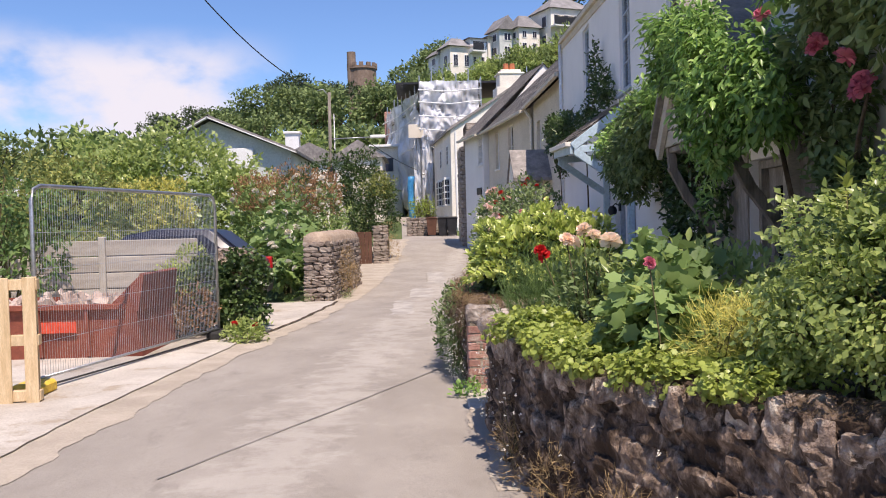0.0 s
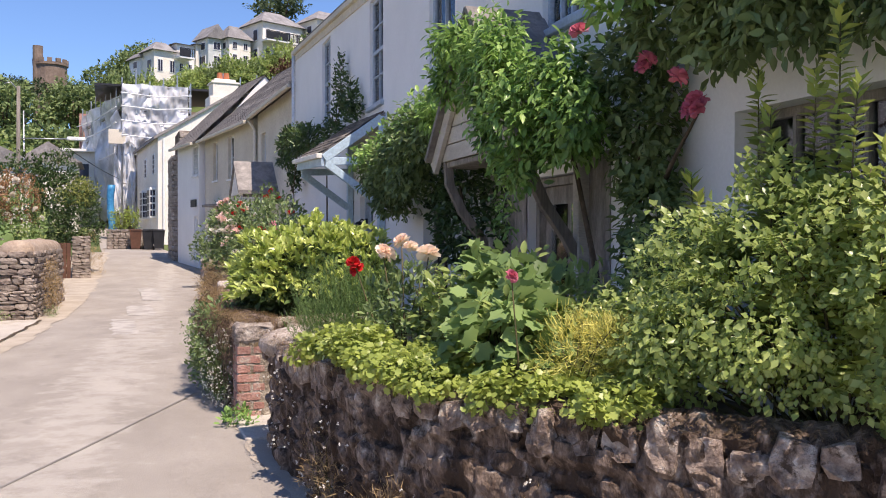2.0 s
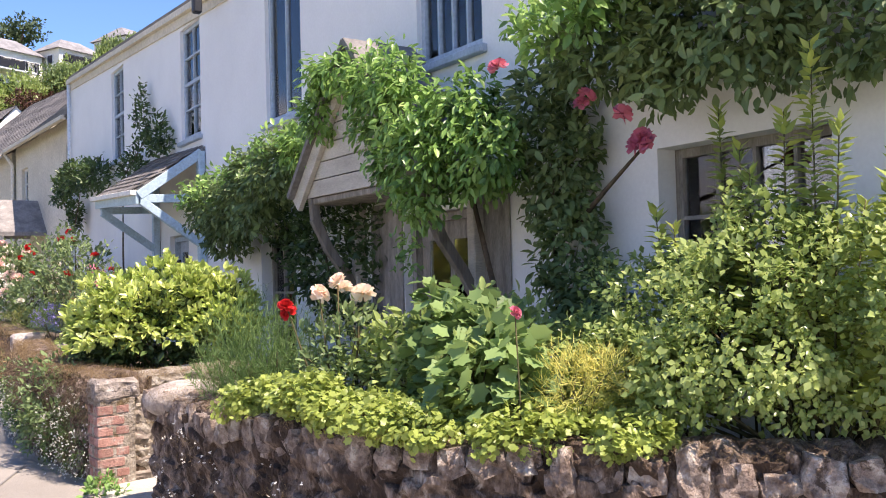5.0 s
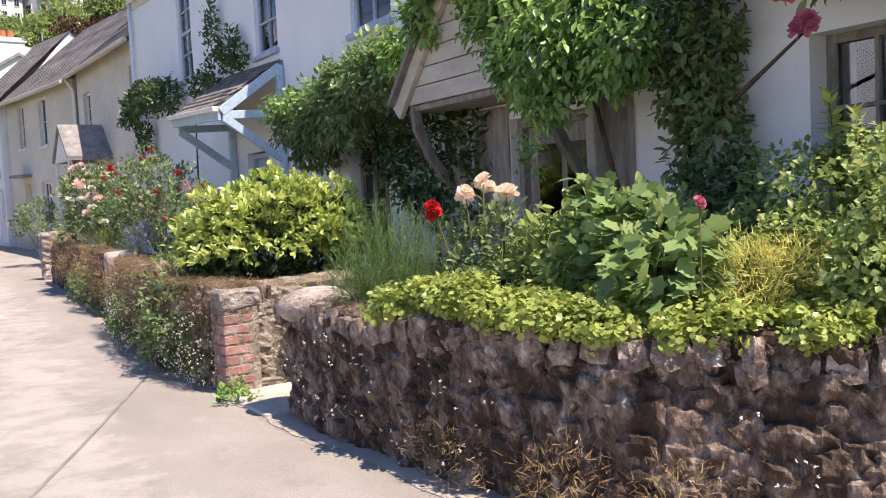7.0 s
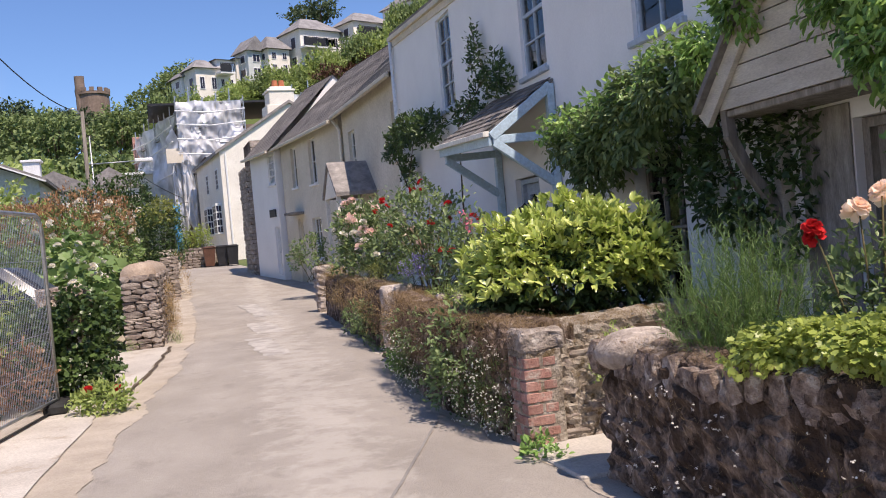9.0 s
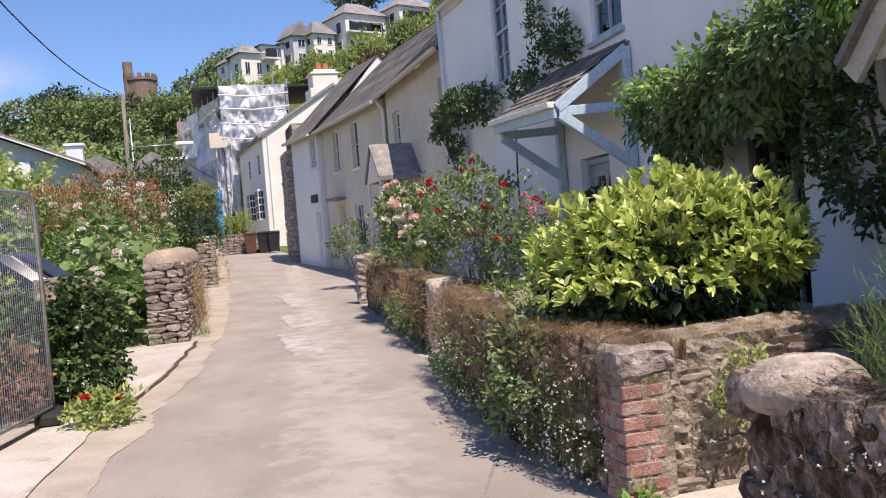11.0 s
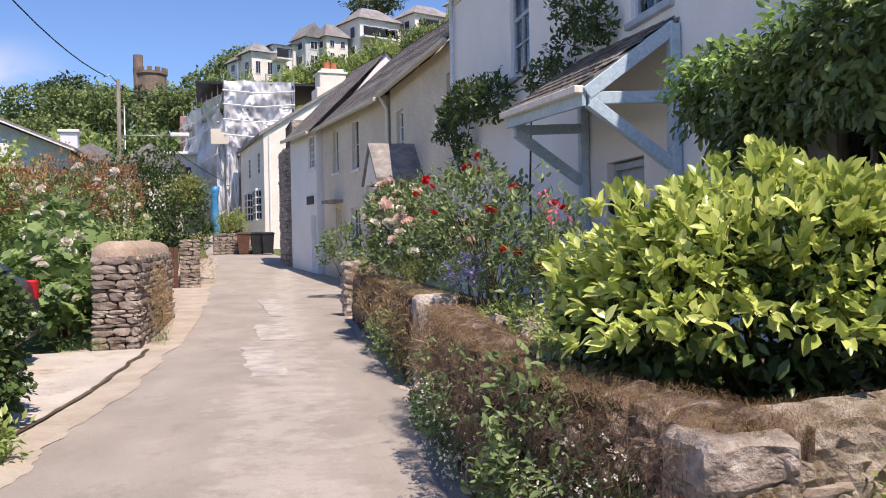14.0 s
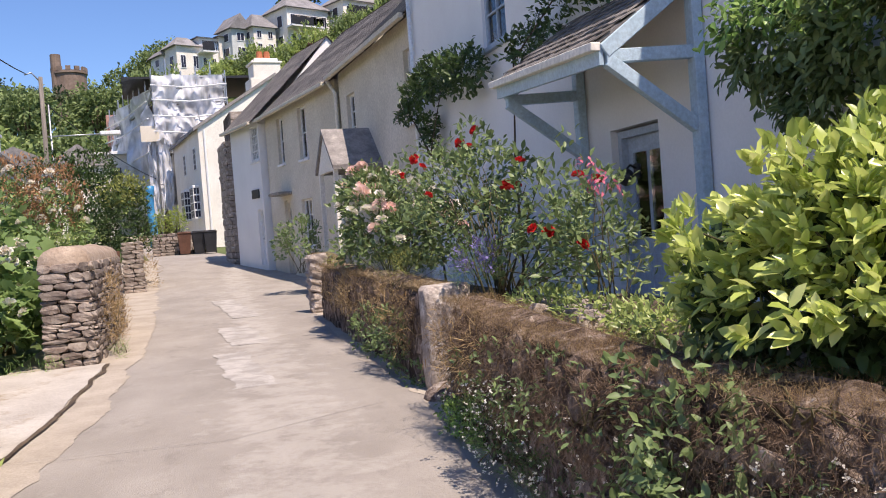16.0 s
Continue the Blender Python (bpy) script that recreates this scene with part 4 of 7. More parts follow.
part("downpipe", bm, PALE_CREAM, hA, smooth=True)
hB, lnB = row_house("terrace_cottage", (3.9, 29.5), (3.03, 36.4), -0.3, 5.35, [(4.95, 5.6, 3.62, 5.08), (2.55, 3.35, 3.55, 5.1), (2.55, 3.6, 0.95, 2.38), (4.7, 5.4, 0.0, 2.45)], 6, CREAM, "cream rendered two-storey terrace cottage with casement windows", rise=3.0)
window(hB, 4.95, 5.6, 3.62, 5.08, 2, 2, WPAINT, 0.1, False)
window(hB, 2.55, 3.35, 3.55, 5.1, 2, 2, WPAINT, 0.1, False)
window(hB, 2.55, 3.6, 0.95, 2.38, 3, 3, WPAINT, 0.1, False)
panel_door(hB, 4.77, 5.33, 0.1, 2.38, CREAM)
part("door_hood", one_box(-0.45, 0.05, 4.5, 5.6, 2.6, 2.7, 0.02), GREYWOOD, hB)
hC, lnC = row_house("terrace_cottage", (2.8, 36.5), (2.2, 39.6), 0.0, 5.3, [(0.12, 0.92, 3.95, 5.12), (0.12, 0.7, 0.4, 2.3)], 5.5, WHITE, "small white terrace cottage with a dark sign over the door", rise=3.0)
window(hC, 0.12, 0.92, 3.95, 5.12, 4, 4, WPAINT, 0.04, False)
panel_door(hC, 0.18, 0.64, 0.4, 2.25, WPAINT)
part("sign", one_box(-0.05, -0.01, 0.32, 1.06, 2.68, 2.98, 0.01), DARKPLASTIC, hC, "dark name board")
# gabled hood over a door of the first of them
bm = bmesh.new()
for ue in (3.0, 4.9):
    vs = [[bm.verts.new((d, u, z)) for u, z in ((ue, 2.7), (3.95, 3.6), (3.95, 3.7), (ue, 2.8))] for d in (-1.15, 0)]
    for k in range(4):
        bm.faces.new((vs[0][k], vs[0][(k + 1) % 4], vs[1][(k + 1) % 4], vs[1][k]))
    bm.faces.new(vs[0][::-1])
    bm.faces.new(vs[1])
bmesh.ops.recalc_face_normals(bm, faces=bm.faces)
ph = part("porch_roof", bm, SLATE, hA, "dark slate porch roof")
bm = bmesh.new()
f = [bm.verts.new(c) for c in ((-1.1, 3.1, 2.7), (-1.1, 4.8, 2.7), (-1.1, 3.95, 3.58))]
g = [bm.verts.new((-1.0, v.co.y, v.co.z)) for v in f]
bm.faces.new(f)
bm.faces.new(g[::-1])
for k in range(3):
    bm.faces.new((f[k], f[(k + 1) % 3], g[(k + 1) % 3], g[k]))
for u in (3.15, 4.65):
    box(bm, -1.1, -1.0, u, u + 0.1, -0.1, 2.7)
part("porch_cheek", bm, PALE_CREAM, hA)

# stone end wall, and the cream gabled house with its chimney
stone_end = thing("stone_wall", pose(2.4, 40.2, 0), "tall rough stone end wall of a terrace", "wall", kind="structure")
bm = bmesh.new()
box(bm, -0.35, 0.35, -0.3, 2.4, 0.2, 5.0)
box(bm, -0.1, 1.4, -0.1, 2.4, 4.9, 6.1)
part("core", bm, MORTAR, stone_end)


def stone_mesh(seed, name="stone", material=None):
    """A rough block about 1 x 1 x 1, corners knocked off."""
    rng = random.Random(seed)
    bm = bmesh.new()
    bmesh.ops.create_cube(bm, size=1)
    bmesh.ops.subdivide_edges(bm, edges=bm.edges, cuts=1, use_grid_fill=True)
    for v in bm.verts:
        k = sum(abs(c) > 0.4 for c in v.co)
        v.co *= (1, 1, 0.97, 0.84)[k] if k < 4 else 1
        v.co += Vector((rng.uniform(-1, 1), rng.uniform(-1, 1), rng.uniform(-1, 1))) * 0.07
    me = bpy.data.meshes.new(name)
    bm.to_mesh(me)
    bm.free()
    me.materials.append(material)
    return me


ROCKS = [stone_mesh(k, "stone", STONE) for k in range(8)]
COPES = [stone_mesh(k + 40, "coping_stone", COPING) for k in range(6)]
PALES = [stone_mesh(k + 30, "stone", PALESTONE) for k in range(8)]
SLABS = [stone_mesh(k + 20, "stone", SLATESTONE) for k in range(8)]
rr = random.Random(8)
z = 0.25
while z < 6.0:
    h = rr.uniform(0.16, 0.3)
    x = -0.35 if z < 4.8 else -0.1
    while x < (0.3 if z < 4.8 else 1.3):
        w = rr.uniform(0.25, 0.5)
        piece("stone", PALES[rr.randrange(8)], stone_end, pose(x + w / 2, -0.3 if z < 4.8 else -0.12, z + h / 2) @ Matrix.Diagonal((w * 0.96, 0.16, h * 0.93, 1)))
        x += w
    y = -0.3
    while y < 2.2 and z < 4.8:
        w = rr.uniform(0.3, 0.6)
        piece("stone", PALES[rr.randrange(8)], stone_end, pose(-0.35, y + w / 2, z + h / 2) @ Matrix.Diagonal((0.16, w * 0.96, h * 0.93, 1)))
        y += w
    z += h

gab = thing("gabled_house", pose(2.11, 54, 0, 0, 0, 4.9), "cream gabled house with a white chimney stack and bay window", "house")
bm = bmesh.new()
pr = [(0, 1.0), (8.6, 1.0), (8.6, 7.3), (4.3, 10.0), (0, 7.3)]
lo = [bm.verts.new((x, 0, z)) for x, z in pr]
hi = [bm.verts.new((x, 10, z)) for x, z in pr]
bm.faces.new(lo)
bm.faces.new(hi[::-1])
for k in range(5):
    if k not in (2, 3):
        bm.faces.new((lo[k], lo[(k + 1) % 5], hi[(k + 1) % 5], hi[k]))
part("wall", bm, PALE_CREAM, gab)
bm = bmesh.new()
for s, xa, xb in ((0, -0.25, 4.3), (1, 8.85, 4.3)):
    vs = [[bm.verts.new((x, y, z)) for x, z in ((xa, 7.15), (xb, 10.02), (xb, 10.2), (xa, 7.33))] for y in (-0.15, 10.2)]
    for k in range(4):
        bm.faces.new((vs[0][k], vs[0][(k + 1) % 4], vs[1][(k + 1) % 4], vs[1][k]))
    bm.faces.new(vs[0][::-1])
    bm.faces.new(vs[1])
part("roof", bm, SLATE, gab)
bm = bmesh.new()
for x0, x1, y0, y1, z0, z1 in ((3.0, 4.9, 0.02, 1.5, 7.6, 9.95), (3.2, 4.7, 0.1, 1.4, 9.95, 10.75), (3.1, 4.8, 0.04, 1.5, 10.75, 10.87), (3.3, 4.6, 0.2, 1.3, 10.87, 11.05)):
    box(bm, x0, x1, y0, y1, z0, z1, None, 0.03)
ch = part("chimney", bm, PALE_CREAM, gab)
bm = bmesh.new()
for x in (3.75, 4.15):
    tube(bm, [(x, 0.8, 11.0), (x, 0.8, 11.5)], 0.2, 0.16, 10)
part("chimney_pot", bm, TERRACOTTA, ch)
for y0, z0, z1, w in ((1.0, 2.6, 4.4, 1.3), (4.5, 2.6, 4.4, 1.3), (1.2, 5.2, 6.5, 0.9), (5, 5.2, 6.5, 0.9)):
    b2 = bmesh.new()
    box(b2, -0.35 if z0 < 3 else -0.04, 0.02, y0, y0 + w, z0, z1, None, 0.02)
    wdw = part("window", b2, WPAINT, gab)
    for i in range(3):
        for j in range(4):
            ya, yb = y0 + 0.08 + i * (w - 0.16) / 3, y0 + 0.08 + (i + 0.85) * (w - 0.16) / 3
            za, zb = z0 + 0.08 + j * (z1 - z0 - 0.16) / 4, z0 + 0.08 + (j + 0.85) * (z1 - z0 - 0.16) / 4
            part("pane", one_box((-0.355 if z0 < 3 else -0.045), (-0.34 if z0 < 3 else -0.03), ya, yb, za, zb), CARPAINT, wdw)
    if z0 < 3:
        for a in range(2):
            for b in range(4):
                part("pane", one_box(-0.31 + a * 0.15, -0.19 + a * 0.15, y0 - 0.006, y0 + 0.002, z0 + 0.1 + b * 0.41, z0 + 0.43 + b * 0.41), CARPAINT, wdw)
w2 = part("downpipe", tube(bmesh.new(), [(0.3, -0.07, 7.2), (0.3, -0.07, 1.2)], 0.06, seg=7), WPAINT, gab)

# ---- garden walls ----


def curve_pts(pts, step=0.14):
    """Points along a smooth line through pts, with the outward normal (to the lane)."""
    p = [Vector((*q, 0)) for q in pts]
    out = []
    for k in range(len(p) - 1):
        a, b, c, d = p[max(k - 1, 0)], p[k], p[k + 1], p[min(k + 2, len(p) - 1)]
        n = max(1, int((c - b).length / step))
        for j in range(n):
            t = j / n
            out.append(0.5 * (2 * b + (c - a) * t + (2 * a - 5 * b + 4 * c - d) * t * t + (3 * b - a - 3 * c + d) * t ** 3))
    out.append(p[-1])
    res = []
    for k, q in enumerate(out):
        tg = (out[min(k + 1, len(out) - 1)] - out[max(k - 1, 0)]).normalized()
        res.append((q, tg, Vector((-tg.y, tg.x, 0))))
    return res


def garden_wall(name, pts, top, label, seed, thick=0.4, base=-0.2, rubble=ROCKS, cope=True, size=(0.14, 0.3), high=(0.09, 0.17), moss=True, sx=0.11, jit=0.04, tilt=22, push=0.0, rough=None, relief=0.04, core=None, fill=0.86, cushion=True):
    w = thing(name, pose(pts[0][0], pts[0][1], 0), label, "garden wall", "garden walls", "structure")
    o = Vector((pts[0][0], pts[0][1], 0))
    cv = curve_pts(pts)
    rng = random.Random(seed)
    H = lambda k: top + 0.03 * noise.noise((k * 0.08, seed, 0.5))
    fine = cv if rough is None else curve_pts(pts, 0.035)
    # the face from foot to top, over the top and down the back
    nz = 9 if rough is None else 30
    prof = [(-0.05 * (j / nz) ** 3, j / nz) for j in range(nz)] + [(-0.07, 0.985), (-0.1, 1.0), (-0.16, 1.015), (-thick * 0.6, 1.03), (-thick, 0.97), (-thick, 0.5), (-thick, 0.0)]
    sc = rough or (5, 5, 7)
    vs, fs = [], []
    for k, (q, tg, nr) in enumerate(fine):
        for j, (off, hz) in enumerate(prof):
            hk = H(k * len(cv) / len(fine))
            z = base + (hk - base) * hz
            wob = 0.05 * noise.noise((q.x * 2.6, q.y * 2.6, z * 3 + seed)) + 0.02 * noise.noise((q.x * 11, q.y * 11, z * 11)) + 0.012 * noise.noise((q.x * 27, q.y * 27, z * 27))
            if rough is not None:
                warp = 0.05 * noise.noise((q.x * 6, q.y * 6, z * 6))
                dd = noise.voronoi(((q.x + warp) * sc[0], (q.y - warp) * sc[1], (z + warp) * sc[2]))[0]
                wob += relief * (min(1.0, (dd[1] - dd[0]) * 3.0) - 0.7)
            p = q - o + nr * (off + wob)
            vs.append((p.x, p.y, z + 0.5 * wob))
    m = len(prof)
    for k in range(len(fine) - 1):
        for j in range(m - 1):
            fs.append((k * m + j, (k + 1) * m + j, (k + 1) * m + j + 1, k * m + j + 1))
    fs += [tuple(range(m)), tuple(range((len(fine) - 1) * m, len(fine) * m))[::-1]]
    raw("core", vs, fs, core or MORTAR, w, rough is None)
    # the stones of the face, course by course
    ln = [0.0]
    for a, b in zip(cv, cv[1:]):
        ln.append(ln[-1] + (b[0] - a[0]).length)

    def at(s):
        k = min(range(len(ln)), key=lambda i: abs(ln[i] - s))
        return cv[k]
    z, count = base + 0.06, 0
    while z < top - 0.14 and count < 290:
        h = rng.uniform(*high)
        s = rng.uniform(0, 0.1)
        while s < ln[-1] - 0.05:
            wd = rng.uniform(*size)
            q, tg, nr = at(s + wd / 2)
            if rng.random() < fill:
                p = q - o + nr * (push - 0.05 + rng.uniform(-0.02, 0.022) - 0.02 * (z - base))
                mm = Matrix((tg, nr, Vector((0, 0, 1)))).transposed().to_4x4()
                mm.translation = (p.x, p.y, z + h / 2 + rng.uniform(-jit, jit))
                piece("stone", rubble[rng.randrange(len(rubble))], w, mm @ pose(0, 0, 0, rng.uniform(-9, 9), rng.uniform(-tilt, tilt), rng.uniform(-9, 9)) @ Matrix.Diagonal((wd * rng.uniform(0.7, 1.05), sx, h * rng.uniform(0.65, 1.15), 1)))
                count += 1
            s += wd
        z += h
    if cope:
        s = 0.02
        while s < ln[-1]:
            wd = rng.uniform(0.05, 0.17)
            q, tg, nr = at(s + wd / 2)
            p = q - o + nr * (-0.115 + rng.uniform(-0.025, 0.015))
            mm = Matrix((tg, nr, Vector((0, 0, 1)))).transposed().to_4x4()
            mm.translation = (p.x, p.y, top - 0.1 + rng.uniform(-0.04, 0.035))
            piece("coping_stone", COPES[rng.randrange(6)], w, mm @ pose(0, 0, 0, rng.uniform(-8, 8), rng.uniform(-14, 14), rng.uniform(-8, 8)) @ Matrix.Diagonal((wd * 1.08, rng.uniform(0.18, 0.27), rng.uniform(0.11, 0.22), 1)))
            s += wd * 0.98
    if moss:
        if cushion and not cope:
            # a cushion of dry moss over the top, hanging down the face in places
            pr = ((-0.09, -0.14), (-0.06, -0.08), (-0.045, -0.02), (-0.07, 0.005), (-0.12, 0.015), (-thick * 0.5, 0.03), (-thick * 0.8, 0.02), (-thick - 0.02, -0.01), (-thick - 0.05, -0.1))
            vs, fs = [], []
            for k, (q, tg, nr) in enumerate(fine):
                hang = 0.55 + 0.9 * noise.noise((k * 0.13, seed, 1.5))
                for off, dz in pr:
                    r = 0.04 * noise.noise((q.x * 7, q.y * 7, dz * 30 + off * 7)) + 0.03 * noise.noise((q.x * 19, q.y * 19, dz * 40 + off * 19)) + 0.02 * noise.noise((q.x * 43, q.y * 43, dz * 60 + off * 43))
                    big = 0.05 * noise.noise((q.x * 2.6, q.y * 2.6, 3 * top + seed))
                    p = q - o + nr * (off + r + 0.6 * big)
                    vs.append((p.x, p.y, H(k * len(cv) / len(fine)) + (dz * hang if dz < 0 else dz) + r))
            m = len(pr)
            for k in range(len(fine) - 1):
                for j in range(m - 1):
                    fs.append((k * m + j, (k + 1) * m + j, (k + 1) * m + j + 1, k * m + j + 1))
            raw("moss_cushion", vs, fs, MOSS, w)
        rg = np.random.default_rng(seed)
        n = int(ln[-1] * (2600 if cushion else 9000))
        ks = rg.integers(0, len(cv), n)
        P = np.array([cv[k][0] - o for k in ks]) + np.array([cv[k][2] for k in ks]) * rg.uniform(-thick * 0.9, 0.05, (n, 1)) + np.array([cv[k][1] for k in ks]) * rg.uniform(-0.08, 0.08, (n, 1))
        P[:, 2] = top + 0.015 + rg.uniform(-0.03, 0.02, n)
        tagged(leaves("dry_moss", P, rg.normal(0, 0.7, (n, 3)) + np.array([0, 0, 0.5]), rg.uniform(0.008, 0.024, n), NEEDLE, L_MOSS, w, rg), kind="stuff")
    return w


W1 = [(3.4, 1.9), (2.6, 2.5), (2.05, 2.97), (1.68, 3.34), (1.38, 3.75), (1.1, 4.2), (0.85, 4.62), (0.67, 5.15), (0.57, 5.85), (0.54, 6.6), (0.56, 7.4)]
wall1 = garden_wall("garden_wall_1", W1, 0.72, "rough dark rubble stone garden wall with upright coping stones", 1, rough=(7, 7, 8), relief=0.055, fill=0.45, push=-0.035)
W2 = [(0.5, 8.33), (0.43, 9.2), (0.42, 10.2), (0.54, 11.3), (0.74, 12.4), (0.9, 13.25)]
wall2 = garden_wall("garden_wall_2", W2, 0.74, "mossy rubble stone garden wall with a brick quoin", 2, cope=False, rough=(6, 6, 8), relief=0.045, fill=0.7, cushion=False)
W2R = [(2.75, 8.5), (1.6, 8.4), (0.62, 8.3)]
wall2r = garden_wall("garden_wall_3", W2R, 0.71, "mossy slate rubble wall beside a garden path", 3, thick=0.38, rubble=SLABS, cope=False, size=(0.12, 0.3), high=(0.045, 0.075), jit=0.01, tilt=7, push=-0.012, sx=0.12, rough=(5.5, 5.5, 17), relief=0.035, core=PALEMORTAR, fill=0.6, cushion=False)
W3 = [(0.98, 14.15), (1.13, 16), (1.35, 19), (1.56, 21.4)]
wall3 = garden_wall("garden_wall_4", W3, 0.78, "mossy rubble stone garden wall along the lane", 4, cope=False, size=(0.2, 0.45), high=(0.12, 0.2))
W4 = [(1.85, 22.6), (2.1, 24.3), (2.55, 27.6)]
wall4 = garden_wall("garden_wall_5", W4, 0.85, "low stone garden wall before a cream cottage", 5, cope=False, size=(0.25, 0.5), high=(0.14, 0.22))

# end stones and brick quoins
bm = bmesh.new()
bmesh.ops.create_icosphere(bm, subdivisions=3, radius=1)
for v in bm.verts:
    v.co += v.co.normalized() * (0.07 * noise.noise(v.co * 1.7) + 0.05 * noise.noise(v.co * 5))
bmesh.ops.transform(bm, matrix=pose(0.24, 5.82, 0.66) @ Matrix.Diagonal((0.27, 0.24, 0.13, 1)), verts=bm.verts)
ob = part("end_stone", bm, PALESTONE, wall1, smooth=True)
ob.matrix_basis = Matrix.Translation((0.52 - W1[0][0], 7.22 - W1[0][1] - 5.82, 0))
bm = one_box(-0.5, 0.5, -0.5, 0.5, -0.5, 0.5, 0.07)
brick_me = bpy.data.meshes.new("brick")
bm.to_mesh(brick_me)
bm.free()
brick_me.materials.append(BRICK)
rr = random.Random(3)
for k in range(8):
    z = -0.07 + k * 0.08
    wd = 0.2 if k % 2 == 0 else 0.115
    piece("brick", brick_me, wall2, pose(-0.035 + wd / 2, -0.03, z, 0, 0, rr.uniform(-2, 2)) @ Matrix.Diagonal((wd, 0.11, 0.067, 1)))
    if k % 2:
        piece("brick", brick_me, wall2, pose(0.15, -0.034, z, 0, 0, rr.uniform(-2, 2)) @ Matrix.Diagonal((0.1, 0.1, 0.06, 1)))
    piece("brick", brick_me, wall2, pose(0.015, 0.09 + (0.045 if k % 2 else 0.0), z, 0, 0, 90 + rr.uniform(-2, 2)) @ Matrix.Diagonal((0.11 if k % 2 else 0.2, 0.1, 0.067, 1)))
bm = one_box(-0.028, 0.25, -0.079, 0.22, -0.12, 0.575, 0.01)
bmesh.ops.subdivide_edges(bm, edges=bm.edges, cuts=9, use_grid_fill=True)
for v in bm.verts:
    v.co += Vector((1, 1, 0)) * (0.012 * noise.noise(v.co * 23) + 0.006 * noise.noise(v.co * 60))
part("quoin_core", bm, PALEMORTAR, wall2)
bm = one_box(-0.04, 0.29, -0.088, 0.2, 0.555, 0.715, 0.025)
bmesh.ops.subdivide_edges(bm, edges=bm.edges, cuts=9, use_grid_fill=True)
for v in bm.verts:
    v.co += Vector((1, 1, 0.8)) * (0.018 * noise.noise(v.co * 7) + 0.012 * noise.noise(v.co * 19) + 0.006 * noise.noise(v.co * 47))
part("end_stone", bm, PALESTONE, wall2, "pale lichened capping stone")
post = thing("gate_post", pose(1.17, 14.08, -0.12), "pale rendered stone gate post", "gate post")
bm = one_box(-0.2, 0.2, -0.12, 0.12, 0, 0.92, 0.03)
bmesh.ops.subdivide_edges(bm, edges=bm.edges, cuts=3, use_grid_fill=True)
for v in bm.verts:
    v.co += Vector((1, 1, 1)) * 0.02 * noise.noise(v.co * 5)
part("shaft", bm, PALESTONE, post, smooth=True)
bm = bmesh.new()
bmesh.ops.create_icosphere(bm, subdivisions=2, radius=0.2, matrix=Matrix.Translation((1.0, 13.7, -0.1)) @ Matrix.Diagonal((1, 1, 0.7, 1)))
tagged(part("boulder", bm, COPING, None, smooth=True), "smooth pale boulder at the foot of the gate post", "boulder")
p2 = thing("gate_post", pose(1.72, 22.5, -0.12), "pale rough stone gate post at a garden wall's end", "gate post")
for k in range(8):
    piece("stone", PALES[k], p2, pose(0, 0, 0.06 + k * 0.135, 0, 0, 90 * k + 7 * (k % 3)) @ Matrix.Diagonal((0.36, 0.34, 0.15, 1)))

# beds, paths and patio between walls and houses
for nm, line, inner, y0, y1, z, mt, lab in (
        ("garden_bed", W1, 0.3, 2.75, 7.3, 0.5, EARTH, "dark planted earth behind a garden wall"),
        ("garden_bed", W2, 0.3, 8.45, 13.2, 0.62, EARTH, "dry earth bed behind a mossy wall"),
        ("garden_bed", W3, 0.3, 14.3, 21.4, 0.5, EARTH, "planted earth bed beside the lane"),
        ("garden_bed", W4, 0.3, 22.7, 27.5, 0.5, EARTH, "planted earth bed before a cottage")):
    xs = lerp_pts(sorted(line, key=lambda q: q[1]))
    bm = bmesh.new()
    n = 14
    rows = []
    for k in range(n + 1):
        y = y0 + (y1 - y0) * k / n
        back = 2.6 + 0.055 * y - (0.08 + 0.82 * smooth(5.0, 5.8, y) if line is W1 else 0.9)
        rows.append([bm.verts.new((x, y, z + dz)) for x, dz in ((xs(y) + 0.25, 0), (back, 0.03), (back, -z - 0.2), (xs(y) + 0.25, -z - 0.2))])
    for a, b in zip(rows, rows[1:]):
        for q in range(4):
            bm.faces.new((a[q], a[(q + 1) % 4], b[(q + 1) % 4], b[q]))
    bm.faces.new(rows[0][::-1])
    bm.faces.new(rows[-1])
    tagged(part(nm, bm, mt, None), lab, "flower bed", kind="structure")
bm = one_box(-0.9, -0.01, 5.2, 22.4, -0.2, 0.12)
pt = part("patio", bm, CONCRETE, None)
pt.matrix_basis = R
tagged(pt, "narrow concrete path along the cottage front", "path", kind="structure")
tagged(part("garden_path", one_box(0.42, 2.2, 7.42, 8.28, -0.2, -0.075, 0.01), CONCRETE, None), "pale concrete path through a wall opening", "path", kind="structure")
tagged(part("garden_path_2", one_box(0.95, 2.5, 13.3, 14.05, -0.2, -0.07, 0.01), CONCRETE, None), "pale concrete path to the porch", "path", kind="structure")

# ---- the cottage garden ----
rr = random.Random(12)
for k in range(14):
    t = thing("rockery_stone", pose(rr.uniform(1.2, 1.75), rr.uniform(11.0, 13.1), 0.64), "rough pale stone lying on the flower bed", "stone", "rockery stones")
    piece("block", PALES[k % 8], t, pose(0, 0, 0.02, rr.uniform(-15, 15), rr.uniform(-15, 15), rr.uniform(0, 180)) @ Matrix.Diagonal((rr.uniform(0.12, 0.3), rr.uniform(0.1, 0.2), rr.uniform(0.07, 0.16), 1)))
